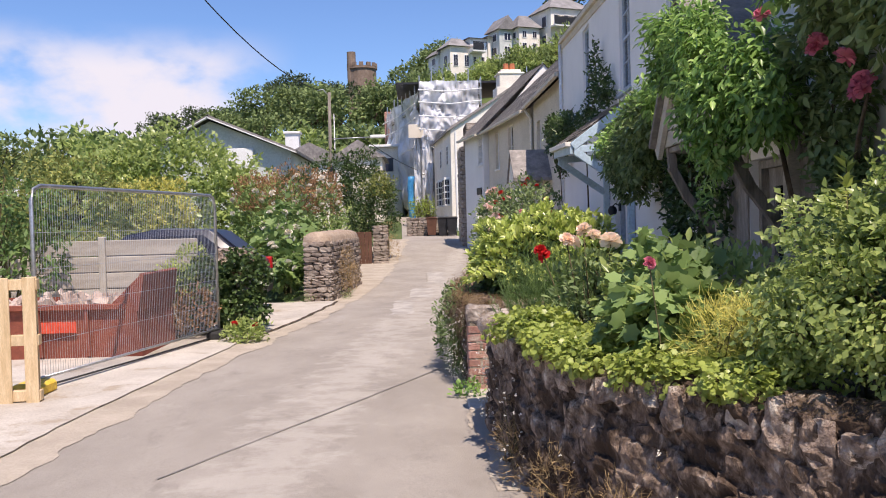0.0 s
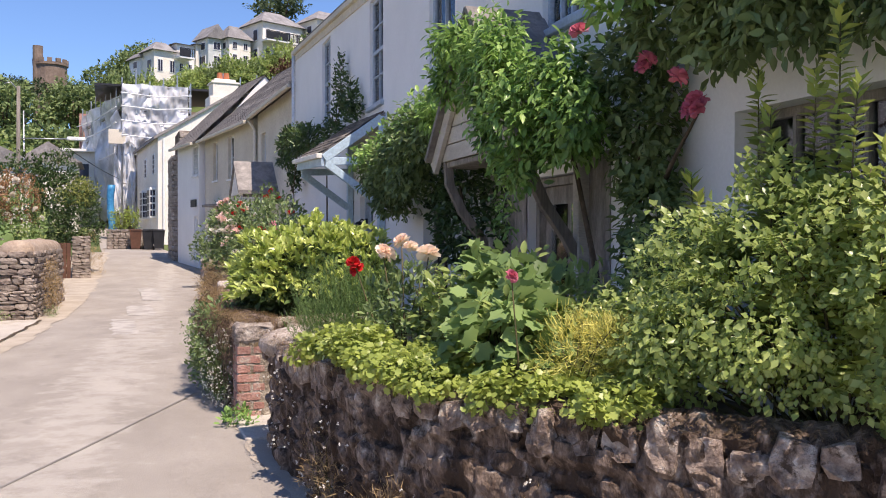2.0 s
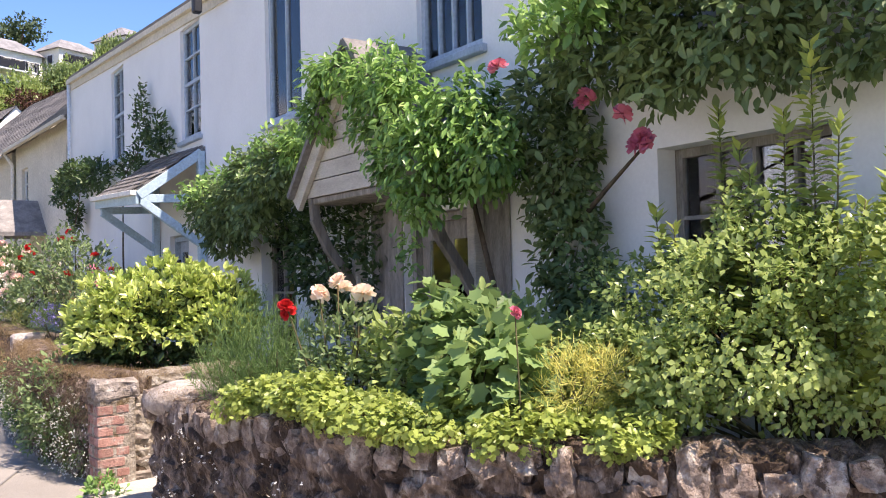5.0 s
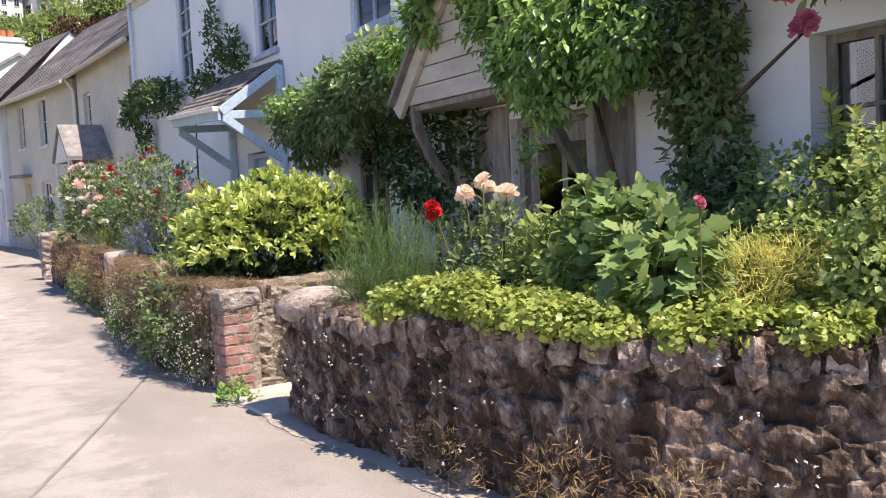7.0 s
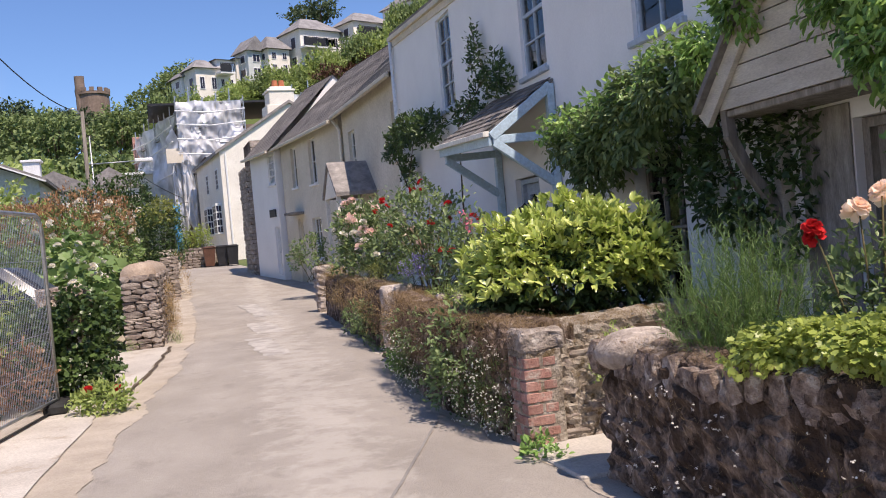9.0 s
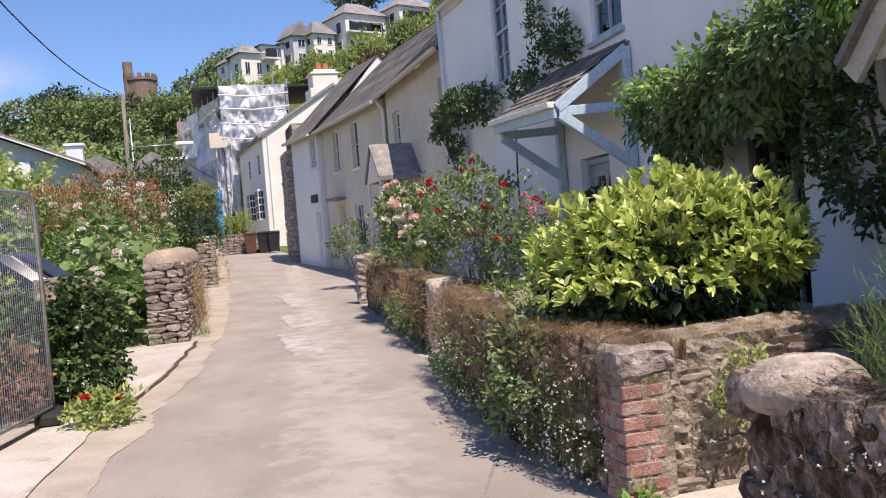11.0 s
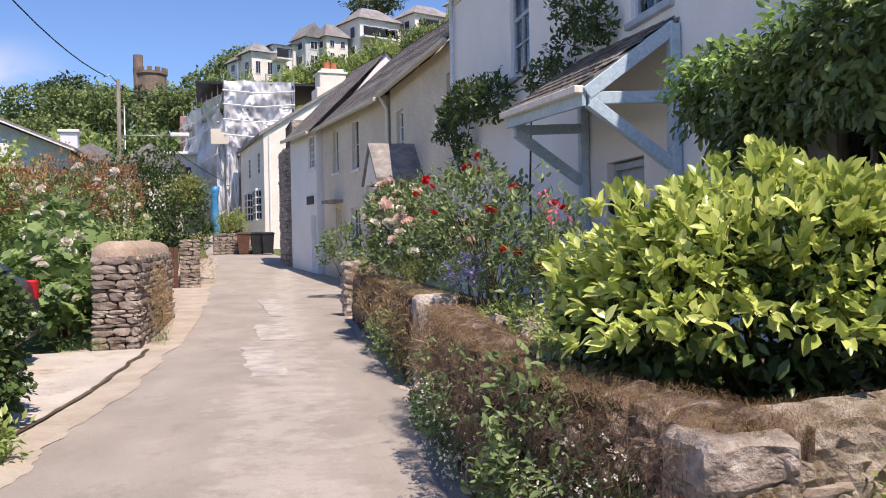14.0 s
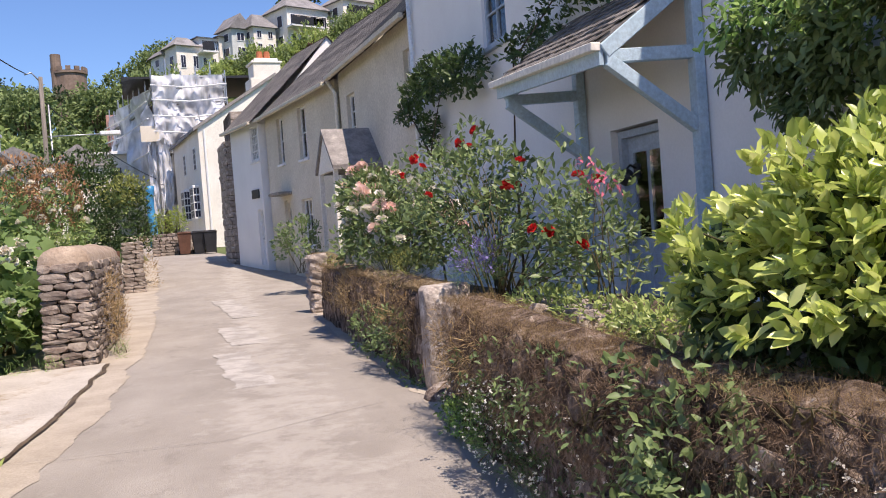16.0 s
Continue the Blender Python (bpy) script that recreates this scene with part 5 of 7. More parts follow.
bush("bed_plants", [(1.25, 10.9, 0.72, 0.25, 0.4, 0.14), (1.3, 11.7, 0.7, 0.2, 0.4, 0.12), (1.45, 12.6, 0.7, 0.25, 0.4, 0.12), (1.05, 10.4, 0.74, 0.2, 0.3, 0.14)], 2600, 0.045, OVAL, L_MID, 41, "low green rockery plants on a dry bed", "plants", (1.3, 11.5, 0.6), 8, 0.004)
t, loc = bush("choisya_bush", [(1.3, 9.3, 1.12, 0.56, 0.68, 0.44), (1.72, 9.05, 1.05, 0.46, 0.5, 0.42), (0.98, 9.55, 1.05, 0.34, 0.5, 0.36)], 8600, 0.086, OVAL, L_YEL, 11,
              "rounded evergreen bush with glossy yellow-green leaves on a mossy wall", "bush", (1.35, 9.25, 0.52), 26, 0.012, per=7, spread=0.75, up=0.55, gather=0.12, lump=0.24, low=-0.4)
# Dark green inner leaves paint the shade inside and beneath the bush.
foliage("inner_shade_foliage", [(a, b, c - 0.07, r * 0.86, s * 0.86, q * 0.9) for a, b, c, r, s, q in loc], 5600, 0.08, OVAL, L_DARK, t, 12, gather=0.4, low=-0.98)

t, loc = bush("rosemary_bush", [(1.0, 6.55, 0.9, 0.34, 0.36, 0.26)], 500, 0.05, NEEDLE, L_ROSEM, 13, "feathery grey-green bush with upright needle sprays", "bush", (1.0, 6.55, 0.5), 4)
rng = np.random.default_rng(5)
P, Wy, S = [], [], []
for k in range(300):
    a, r = rng.uniform(0, 6.28), rng.uniform(0, 1) ** 0.6
    b0 = np.array([0.2 * r * math.cos(a), 0.22 * r * math.sin(a), 0.0])
    tip = b0 + np.array([0.3 * r * math.cos(a), 0.26 * r * math.sin(a), rng.uniform(0.55, 0.98) * (1 - 0.4 * r * r)])
    for j in range(38):
        f = 0.25 + 0.75 * j / 38
        P.append(b0 + (tip - b0) * f)
        Wy.append(unit((tip - b0)[None])[0] * 0.9 + rng.normal(0, 0.6, 3))
        S.append(rng.uniform(0.04, 0.07))
leaves("needle_spray", np.array(P), np.array(Wy), np.array(S), NEEDLE, L_ROSEM, t, rng)

t, loc = bush("peach_rose_bush", [(1.15, 5.8, 0.95, 0.26, 0.3, 0.34)], 1100, 0.055, OVAL, L_ROSE, 14, "rose bush with large peach and scarlet blooms", "rose bush", (1.2, 5.85, 0.5), 10, 0.008)
blooms(t, "peach", [(-0.2, -0.1, 0.88), (-0.09, -0.12, 0.94), (-0.01, -0.06, 0.9), (0.09, -0.1, 0.86), (-0.15, -0.02, 0.86)], 0.88, 2)
blooms(t, "red", [(-0.36, 0.0, 0.81), (-0.33, 0.03, 0.77)], 0.75, 3)
bm = bmesh.new()
for x, y, z in ((-0.2, -0.1, 0.86), (-0.09, -0.12, 0.92), (-0.35, 0.0, 0.79), (0.09, -0.1, 0.84)):
    tube(bm, [(0, 0, 0), (x * 0.6, y * 0.5, z * 0.5), (x, y, z)], 0.008, 0.004, 5)
part("flower_stem", bm, STEM, t, smooth=True)

t, loc = bush("mallow_plant", [(1.32, 4.62, 0.94, 0.26, 0.3, 0.24), (1.45, 5.0, 1.0, 0.3, 0.32, 0.27), (1.4, 5.15, 1.3, 0.06, 0.1, 0.12), (1.34, 4.75, 1.24, 0.06, 0.1, 0.1)], 1150, 0.088, LOBED, L_MALLOW, 15, "leafy mallow with broad pale green lobed leaves", "plant", (1.3, 4.9, 0.5), 16, 0.009,
              per=3, spread=0.7, up=0.1, gather=0.3, droop=0.35)
foliage("under_foliage", [(a, b, c - 0.08, r, s, q) for a, b, c, r, s, q in loc], 900, 0.07, OVAL, L_MID, t, 16)
bush("leafy_shrub", [(1.75, 5.3, 0.98, 0.5, 0.45, 0.32), (1.5, 5.6, 0.9, 0.35, 0.3, 0.3)], 2600, 0.075, OVAL, L_MID, 17, "mid-green leafy garden shrub behind a mallow", "shrub", (1.7, 5.35, 0.5), 12, 0.009)
bush("golden_plant", [(1.46, 4.25, 0.93, 0.15, 0.17, 0.16), (1.55, 4.1, 0.97, 0.12, 0.13, 0.13)], 1900, 0.06, NEEDLE, L_GOLD, 18, "feathery golden yellow garden plant", "plant", (1.47, 4.24, 0.5), 8, 0.006)
cre = [(x + 0.15, y + 0.04, z, 0.23, 0.28, 0.09) for x, y, z in ((0.64, 5.95, 0.78), (0.64, 5.55, 0.83), (0.72, 5.1, 0.79), (0.88, 4.68, 0.76), (1.1, 4.32, 0.75), (1.34, 4.0, 0.74))]
bush("creeper", cre, 17000, 0.031, LOBED, L_CREEP, 19, "lime-green creeper spilling over a stone wall top", "creeper", (0.85, 5.1, 0.68), 5, 0.003, per=4, spread=0.8, up=0.0, low=-0.6, droop=0.4, face=1.3, lump=0.3)
big = [(2.12, 3.68, 1.2, 0.46, 0.6, 0.44), (2.25, 3.12, 1.2, 0.42, 0.5, 0.46), (2.3, 4.2, 1.2, 0.36, 0.45, 0.4), (2.65, 2.6, 1.2, 0.5, 0.5, 0.5), (2.16, 3.5, 0.98, 0.3, 0.4, 0.24), (1.88, 4.1, 0.92, 0.28, 0.36, 0.28), (2.05, 4.65, 0.95, 0.35, 0.3, 0.3)]
bush("garden_shrub", big, 30000, 0.043, CLUMP, L_MID, 20, "large mid-green leafy shrub overhanging a stone wall", "shrub", (2.25, 3.5, 0.5), 34, 0.012, per=6, up=0.15, lump=0.34, depth=0.22, spread=0.8, droop=0.2, face=1.5)


def spires(name, stems, leaf, size, material, label, seed, root, gap=0.028):
    """Upright leafy stems with whorls of narrow leaves."""
    t = thing(name, pose(*root), label, "plant")
    rng = np.random.default_rng(seed)
    P, Wy, S = [], [], []
    for tip in stems:
        tip = np.array(tip) - np.array(root)
        b0 = np.array([tip[0] * 0.75, tip[1] * 0.75, 0.0])
        ln = np.linalg.norm(tip - b0)
        n = int(ln * 0.72 / gap)
        part("stem", tube(bmesh.new(), [b0, (b0 + tip) / 2 + rng.normal(0, 0.015, 3), tip], 0.007, 0.003, 5), STEM, t, smooth=True)
        for j in range(n):
            f = 0.28 + 0.72 * j / n
            a = j * 2.4
            for q in range(3):
                aa = a + q * 2.09
                P.append(b0 + (tip - b0) * f)
                Wy.append((math.cos(aa), math.sin(aa), 0.35 + 0.9 * (f > 0.93)))
                S.append(size * rng.uniform(0.7, 1.15) * (1.15 - 0.55 * f))
    leaves("leaf_whorl", np.array(P), np.array(Wy), np.array(S), leaf, material, t, rng)
    return t


spires("tall_perennial", [(2.31, 4.01, 2.26), (2.30, 3.51, 2.47), (2.18, 3.76, 1.92), (2.35, 3.16, 1.96), (2.13, 4.28, 1.78), (2.23, 3.35, 2.10), (2.08, 3.07, 1.82), (2.23, 2.69, 1.96), (2.25, 3.86, 2.05), (2.33, 3.67, 2.19), (2.15, 3.21, 1.73), (2.03, 4.09, 1.68)],
       LANCE, 0.14, L_CREEP, "tall upright perennial with whorls of narrow leaves", 21, (2.22, 3.65, 0.5))
t = thing("pink_flower", pose(1.2, 4.3, 0.5), "slender stem with a small dusky pink flower head", "flower")
part("stem", tube(bmesh.new(), [(0, 0, 0), (0.01, 0.02, 0.4), (-0.05, -0.03, 0.78)], 0.006, 0.003, 5), STEM, t, smooth=True)
blooms(t, "pink", [(-0.05, -0.03, 0.79)], 0.55, 4)

# climbers on the front, in the house's own directions
A = [(-0.64, 7.75, 3.18, 0.26, 0.5, 0.13), (-0.7, 7.0, 2.98, 0.2, 0.45, 0.18), (-0.78, 6.75, 2.68, 0.12, 0.44, 0.3), (-0.78, 6.5, 2.3, 0.11, 0.46, 0.28), (-0.6, 8.2, 2.92, 0.2, 0.2, 0.2), (-0.72, 6.42, 1.98, 0.08, 0.2, 0.18),
     (-0.5, 6.0, 2.3, 0.2, 0.34, 0.34), (-0.5, 6.2, 2.62, 0.24, 0.36, 0.22), (-0.55, 8.75, 2.72, 0.22, 0.26, 0.22)]
SIDE = [(-0.5, 9.3, 2.6, 0.3, 0.5, 0.32), (-0.48, 10.2, 2.4, 0.3, 0.6, 0.38), (-0.42, 11.0, 2.28, 0.3, 0.55, 0.42), (-0.42, 11.75, 2.38, 0.26, 0.45, 0.3), (-0.36, 11.4, 1.98, 0.2, 0.45, 0.24)]
t = thing("climbing_plant", R, "dense green climber covering a door canopy and wall", "climber")
# Paler leaves on top carry the sunlight in their colour.
foliage("sun_tinted_top_foliage", [(a - 0.1, b, c + r * 0.45, p, q * 0.9, r * 0.5) for a, b, c, p, q, r in SIDE[:4]], 1300, 0.085, OVAL, L_IVY, t, 28, per=6, droop=0.7, lump=0.24)
# Side leaves get a darker green for the house's shade.
foliage("shade_tinted_side_foliage", SIDE, 7200, 0.088, OVAL, L_ROSE, t, 29, per=6, up=0.0, droop=0.7, lump=0.16, low=-0.95, face=1.3)
foliage("foliage", A, 8600, 0.08, OVAL, L_IVY, t, 22, per=6, up=0.0, droop=0.9, lump=0.2, low=-0.95, face=1.6, spread=0.7)
foliage("hanging_foliage", [(-0.72, 6.6, 1.72, 0.05, 0.09, 0.26)], 120, 0.065, OVAL, L_IVY, t, 23, droop=0.9, low=-1)
# Darkest green paints the shade under the canopy and along the wall.
foliage("shade_tinted_foliage", [(-0.2, 9.1, 1.75, 0.18, 0.6, 0.6), (-0.15, 9.9, 1.9, 0.15, 0.5, 0.35), (-0.12, 8.6, 1.4, 0.1, 0.3, 0.6), (-0.1, 8.35, 1.9, 0.08, 0.3, 0.35)], 3000, 0.085, OVAL, L_DARK, t, 24, droop=0.5, low=-1)
for pts in ([(-0.06, 6.3, 0.1), (-0.1, 6.35, 1.2), (-0.2, 6.5, 2.0), (-0.3, 6.9, 2.8)], [(-0.05, 9.0, 0.1), (-0.1, 9.05, 1.2), (-0.25, 9.2, 2.3)]):
    part("stem", tube(bmesh.new(), pts, 0.03, 0.012, 7), BARK, t, smooth=True)
B = [(-0.26, 5.6, 2.6, 0.2, 0.22, 0.26), (-0.2, 5.55, 2.2, 0.15, 0.3, 0.45), (-0.17, 5.45, 1.5, 0.13, 0.24, 0.5), (-0.2, 5.3, 1.15, 0.16, 0.32, 0.28), (-0.36, 4.85, 2.78, 0.28, 0.5, 0.26), (-0.38, 4.15, 2.75, 0.28, 0.6, 0.38), (-0.24, 3.4, 2.7, 0.17, 0.45, 0.42), (-0.34, 4.1, 3.2, 0.24, 0.6, 0.3), (-0.22, 3.3, 3.15, 0.16, 0.5, 0.35)]
t = thing("climbing_rose", R, "dark leafy climbing rose with dusky pink blooms on a white wall", "climber")
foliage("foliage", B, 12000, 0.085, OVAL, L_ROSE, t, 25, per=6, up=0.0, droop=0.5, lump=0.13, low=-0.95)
# Brighter green paints a sunlit patch on the rose's outer top.
foliage("sun_tinted_foliage", [(-0.72, 4.95, 2.88, 0.14, 0.4, 0.13), (-0.72, 4.3, 3.05, 0.16, 0.5, 0.2)], 1100, 0.09, OVAL, L_IVY, t, 26, droop=0.4)
blooms(t, "pink", [(-0.62, 5.62, 2.8), (-0.6, 4.83, 2.47), (-0.6, 4.87, 2.43), (-0.55, 4.6, 2.33), (-0.5, 4.5, 2.18), (-0.52, 4.46, 2.14), (-0.5, 4.54, 2.15)], 0.85, 5)
for pts in ([(-0.05, 5.65, 0.1), (-0.1, 5.7, 1.2), (-0.2, 5.6, 2.4)], [(-0.1, 5.5, 1.75), (-0.3, 5.0, 1.95), (-0.45, 4.55, 2.14)]):
    part("stem", tube(bmesh.new(), pts, 0.022, 0.008, 6), BARK, t, smooth=True)
t = thing("dark_climber", R, "sparse dark climber beside the porch roof", "climber")
foliage("foliage", [(-0.2, 15.0, 3.8, 0.12, 0.32, 0.28), (-0.2, 15.7, 3.6, 0.14, 0.4, 0.26), (-0.2, 16.6, 3.42, 0.14, 0.45, 0.2), (-0.18, 14.6, 3.6, 0.1, 0.22, 0.18), (-0.16, 15.9, 4.3, 0.08, 0.2, 0.35)], 1500, 0.085, OVAL, L_DARK, t, 27, low=-1)
foliage("lower_foliage", [(-0.35, 18.7, 3.5, 0.28, 0.7, 0.26), (-0.38, 19.9, 3.62, 0.3, 0.9, 0.27), (-0.35, 21.0, 3.6, 0.22, 0.5, 0.2), (-0.3, 21.9, 3.35, 0.14, 0.5, 0.14), (-0.25, 20.9, 2.9, 0.1, 0.3, 0.3)], 3000, 0.1, OVAL, L_DARK, t, 28, low=-1)
for pts in ([(-0.1, 17.4, 0.2), (-0.12, 17.4, 2.0), (-0.2, 17.0, 3.3), (-0.2, 15.4, 3.8), (-0.15, 16.0, 4.7)], [(-0.15, 20.9, 0.2), (-0.25, 20.9, 1.6), (-0.3, 20.7, 2.6), (-0.36, 19.6, 3.5)], [(-0.3, 20.8, 2.5), (-0.3, 21.6, 3.1), (-0.3, 22.1, 3.4)]):
    part("stem", tube(bmesh.new(), pts, 0.02, 0.006, 6), BARK, t, smooth=True)

# roses and flowers behind the further walls
t, loc = bush("pink_rose_bush", [(1.85, 18.0, 1.35, 0.6, 0.9, 0.65), (1.7, 18.6, 1.6, 0.4, 0.5, 0.55), (2.0, 17.0, 1.2, 0.5, 0.5, 0.5)], 5200, 0.085, OVAL, L_ROSE, 30, "bushy rose with pale pink and white blooms behind a wall", "rose bush", (1.85, 17.9, 0.5), 20, 0.01)
scatter_blooms(t, "salmon", loc, 26, 31, 1.6)
scatter_blooms(t, "white", loc, 34, 32, 1.5)
t, loc = bush("red_rose_bush", [(1.85, 14.9, 1.5, 0.5, 0.6, 0.6), (1.75, 13.3, 1.25, 0.42, 0.5, 0.5), (1.95, 15.8, 1.75, 0.5, 0.5, 0.55), (1.7, 12.5, 1.15, 0.35, 0.4, 0.4)], 2700, 0.085, OVAL, L_ROSE, 33, "tall airy rose bush with scarlet blooms", "rose bush", (1.85, 14.4, 0.5), 44, 0.009, lump=0.3)
scatter_blooms(t, "red", loc, 15, 34, 0.95)
t, loc = bush("lavender_clump", [(1.36, 13.75, 0.98, 0.2, 0.25, 0.2)], 1200, 0.07, NEEDLE, L_ROSEM, 35, "small clump of lilac flowers on a wall", "flowers", (1.36, 13.75, 0.72), 6, 0.005)
tagged(foliage("petals", [(0, 0, 0.3, 0.18, 0.22, 0.16)], 500, 0.035, OVAL, P_LILAC, t, 36), kind="stuff")
bush("low_garden_plants", [(1.5, 16.0, 0.85, 0.25, 0.7, 0.2), (1.6, 17.2, 0.85, 0.25, 0.6, 0.2), (1.8, 20.2, 0.95, 0.35, 0.8, 0.3)], 2600, 0.07, NEEDLE, L_OLIVE, 37, "low yellowish garden plants along a wall top", "plants", (1.6, 17.0, 0.5), 10, 0.006)
t, loc = bush("fuchsia_bush", [(1.55, 12.0, 1.15, 0.25, 0.35, 0.45)], 500, 0.06, OVAL, L_ROSE, 38, "thin fuchsia with hanging crimson flowers", "bush", (1.6, 12.0, 0.5), 12, 0.006)
foliage("flowers", [(-0.1, -0.1, 1.05, 0.1, 0.2, 0.13)], 70, 0.05, LANCE, P_PINK, t, 39, droop=1.2)
bush("wall_end_shrub", [(2.35, 27.8, 1.2, 0.5, 0.6, 0.5)], 900, 0.1, OVAL, L_ROSE, 40, "small shrub with red flowers at a wall's end", "shrub", (2.35, 27.8, 0.4), 8, 0.008)

# ---- weeds on and under the walls ----


def weeds(name, blobs, n, size, shape, material, label, seed, dots=0, cat="weeds", **kw):
    t = thing(name, pose(*blobs[0][:3]), label, cat)
    o = blobs[0]
    loc = [(b[0] - o[0], b[1] - o[1], b[2] - o[2], *b[3:]) for b in blobs]
    tagged(foliage("foliage", loc, n, size, shape, material, t, seed, low=-1, **kw), kind="stuff")
    twigs((0, 0, -loc[0][5] * 0.6), loc[:1], 9, seed, 0.004, t)
    if dots:
        rng = np.random.default_rng(seed + 7)
        p, d = shell(loc, dots, rng, 0.05, low=-1)
        p = np.repeat(p + d * 0.02, 5, 0)
        w = rng.normal(0, 1, p.shape)
        tagged(leaves("daisy_head", p, w, np.full(len(p), 0.011), PETAL, P_WHITE, t, rng), kind="stuff")
    return t


weeds("daisy_weeds", [(0.4, 8.75, 0.22, 0.1, 0.34, 0.3), (0.36, 9.2, 0.12, 0.1, 0.3, 0.25)], 3200, 0.035, NEEDLE, L_ROSEM, "fleabane daisies growing out of a stone wall", 51, 330)
weeds("wall_fern", [(1.15, 8.2, 0.5, 0.13, 0.06, 0.17), (1.05, 8.22, 0.4, 0.08, 0.05, 0.1)], 520, 0.035, OVAL, L_MID, "small leafy weed hanging from a slate wall", 60, droop=0.4)
weeds("daisy_weeds", [(0.5, 11.4, 0.12, 0.1, 0.6, 0.22), (0.42, 10.6, 0.05, 0.1, 0.4, 0.16)], 2600, 0.04, NEEDLE, L_ROSEM, "small white daisies along the foot of a wall", 52, 120)
weeds("dry_thatch", [(0.45, 8.7, 0.55, 0.07, 0.4, 0.2), (0.4, 9.4, 0.5, 0.07, 0.5, 0.26), (0.38, 10.2, 0.5, 0.07, 0.5, 0.26), (0.45, 11.0, 0.5, 0.07, 0.6, 0.26), (0.62, 12.0, 0.48, 0.07, 0.6, 0.28), (0.78, 12.8, 0.48, 0.07, 0.5, 0.28)], 20000, 0.045, NEEDLE, L_THATCH, "matted brown dry stalks hanging down a mossy wall", 61, droop=1.4)
weeds("wall_creeper", [(0.4, 8.9, 0.3, 0.08, 0.45, 0.26), (0.36, 9.5, 0.3, 0.08, 0.4, 0.28), (0.38, 10.9, 0.25, 0.08, 0.6, 0.3), (0.58, 12.0, 0.15, 0.08, 0.6, 0.24)], 1100, 0.03, OVAL, L_DARK, "small-leaved weeds with white daisies on a mossy wall", 62, 420)
weeds("dry_thatch", [(0.98, 14.6, 0.5, 0.06, 0.5, 0.24), (1.12, 16.0, 0.5, 0.06, 0.9, 0.26), (1.28, 17.8, 0.5, 0.06, 1.0, 0.26), (1.5, 20.0, 0.5, 0.06, 1.3, 0.26)], 8000, 0.055, NEEDLE, L_THATCH, "brown dry stalks hanging down a lane wall", 65, droop=1.4)
weeds("wall_shrub", [(0.38, 9.4, 0.42, 0.18, 0.28, 0.28), (0.36, 9.7, 0.2, 0.16, 0.28, 0.25), (0.5, 9.6, 0.72, 0.2, 0.3, 0.14)], 1100, 0.06, OVAL, L_ROSE, "green leafy shrub rooted in a mossy wall", 53)
weeds("wall_weeds", [(0.95, 15.2, 0.25, 0.12, 0.5, 0.3), (1.08, 16.6, 0.2, 0.1, 0.5, 0.25), (0.98, 14.4, 0.0, 0.12, 0.2, 0.15)], 1100, 0.055, OVAL, L_ROSE, "green weeds against the foot of a lane wall", 54)
weeds("wall_weeds", [(0.7, 12.4, 0.0, 0.12, 0.45, 0.12), (0.45, 8.05, -0.05, 0.12, 0.2, 0.06)], 900, 0.05, OVAL, L_IVY, "low green weeds at the foot of a wall", 55)
weeds("dry_weeds", [(0.72, 4.75, 0.02, 0.12, 0.3, 0.22), (0.98, 4.3, 0.0, 0.14, 0.25, 0.2), (0.56, 5.4, 0.05, 0.06, 0.3, 0.2)], 2000, 0.06, NEEDLE, L_DRY, "dry straw-coloured weeds hanging on a stone wall", 56, 20, droop=0.3)
weeds("ivy_tendrils", [(0.56, 5.6, 0.2, 0.05, 0.6, 0.3), (1.12, 4.05, 0.15, 0.12, 0.3, 0.25), (0.5, 6.6, 0.3, 0.04, 0.5, 0.3)], 1300, 0.022, NEEDLE, L_DRY, "thin brown tendrils creeping over a stone wall", 57, 150)
weeds("dry_grass", [(0.45, 9.0, 0.72, 0.14, 0.6, 0.07), (0.52, 10.8, 0.72, 0.16, 0.9, 0.08), (0.75, 12.4, 0.72, 0.16, 0.7, 0.08), (1.05, 8.42, 0.7, 0.5, 0.14, 0.05)], 5200, 0.022, NEEDLE, L_MOSS, "matted dry grass and moss hanging over a wall top", 58, droop=0.5)
weeds("dry_grass", [(1.1, 15.2, 0.76, 0.14, 0.9, 0.08), (1.3, 17.6, 0.76, 0.14, 1.2, 0.08), (1.52, 20.2, 0.76, 0.14, 1.2, 0.08)], 3600, 0.05, NEEDLE, L_MOSS, "matted dry grass and moss on a lane wall", 59, droop=0.5)

weeds("trailing_plants", [(0.38, 10.2, 0.55, 0.2, 0.6, 0.2), (0.45, 11.2, 0.5, 0.18, 0.6, 0.2), (0.34, 9.3, 0.5, 0.16, 0.4, 0.2)], 700, 0.035, OVAL, L_ROSE, "trailing greenery hanging over a lane wall", 63, droop=0.4)
weeds("trailing_grass", [(0.62, 12.2, 0.5, 0.12, 0.7, 0.2), (0.95, 15.0, 0.5, 0.12, 0.8, 0.22), (1.2, 18, 0.5, 0.12, 1.2, 0.22)], 2600, 0.09, NEEDLE, L_DRY, "dry grass trailing down a lane wall", 64, droop=0.9)

# ---- the lane's other side ----
fence = thing("site_fence", pose(-3.87, 8.9, -0.1), "galvanised temporary mesh fence panel with a rounded top", "fence")
F1 = Vector((0.9, 4.0, 0.0))
FL, FH = F1.length, 2.1
fd = F1.normalized()
fp = lambda s, z: tuple(fd * s + Vector((0, 0, z)))
bm = bmesh.new()
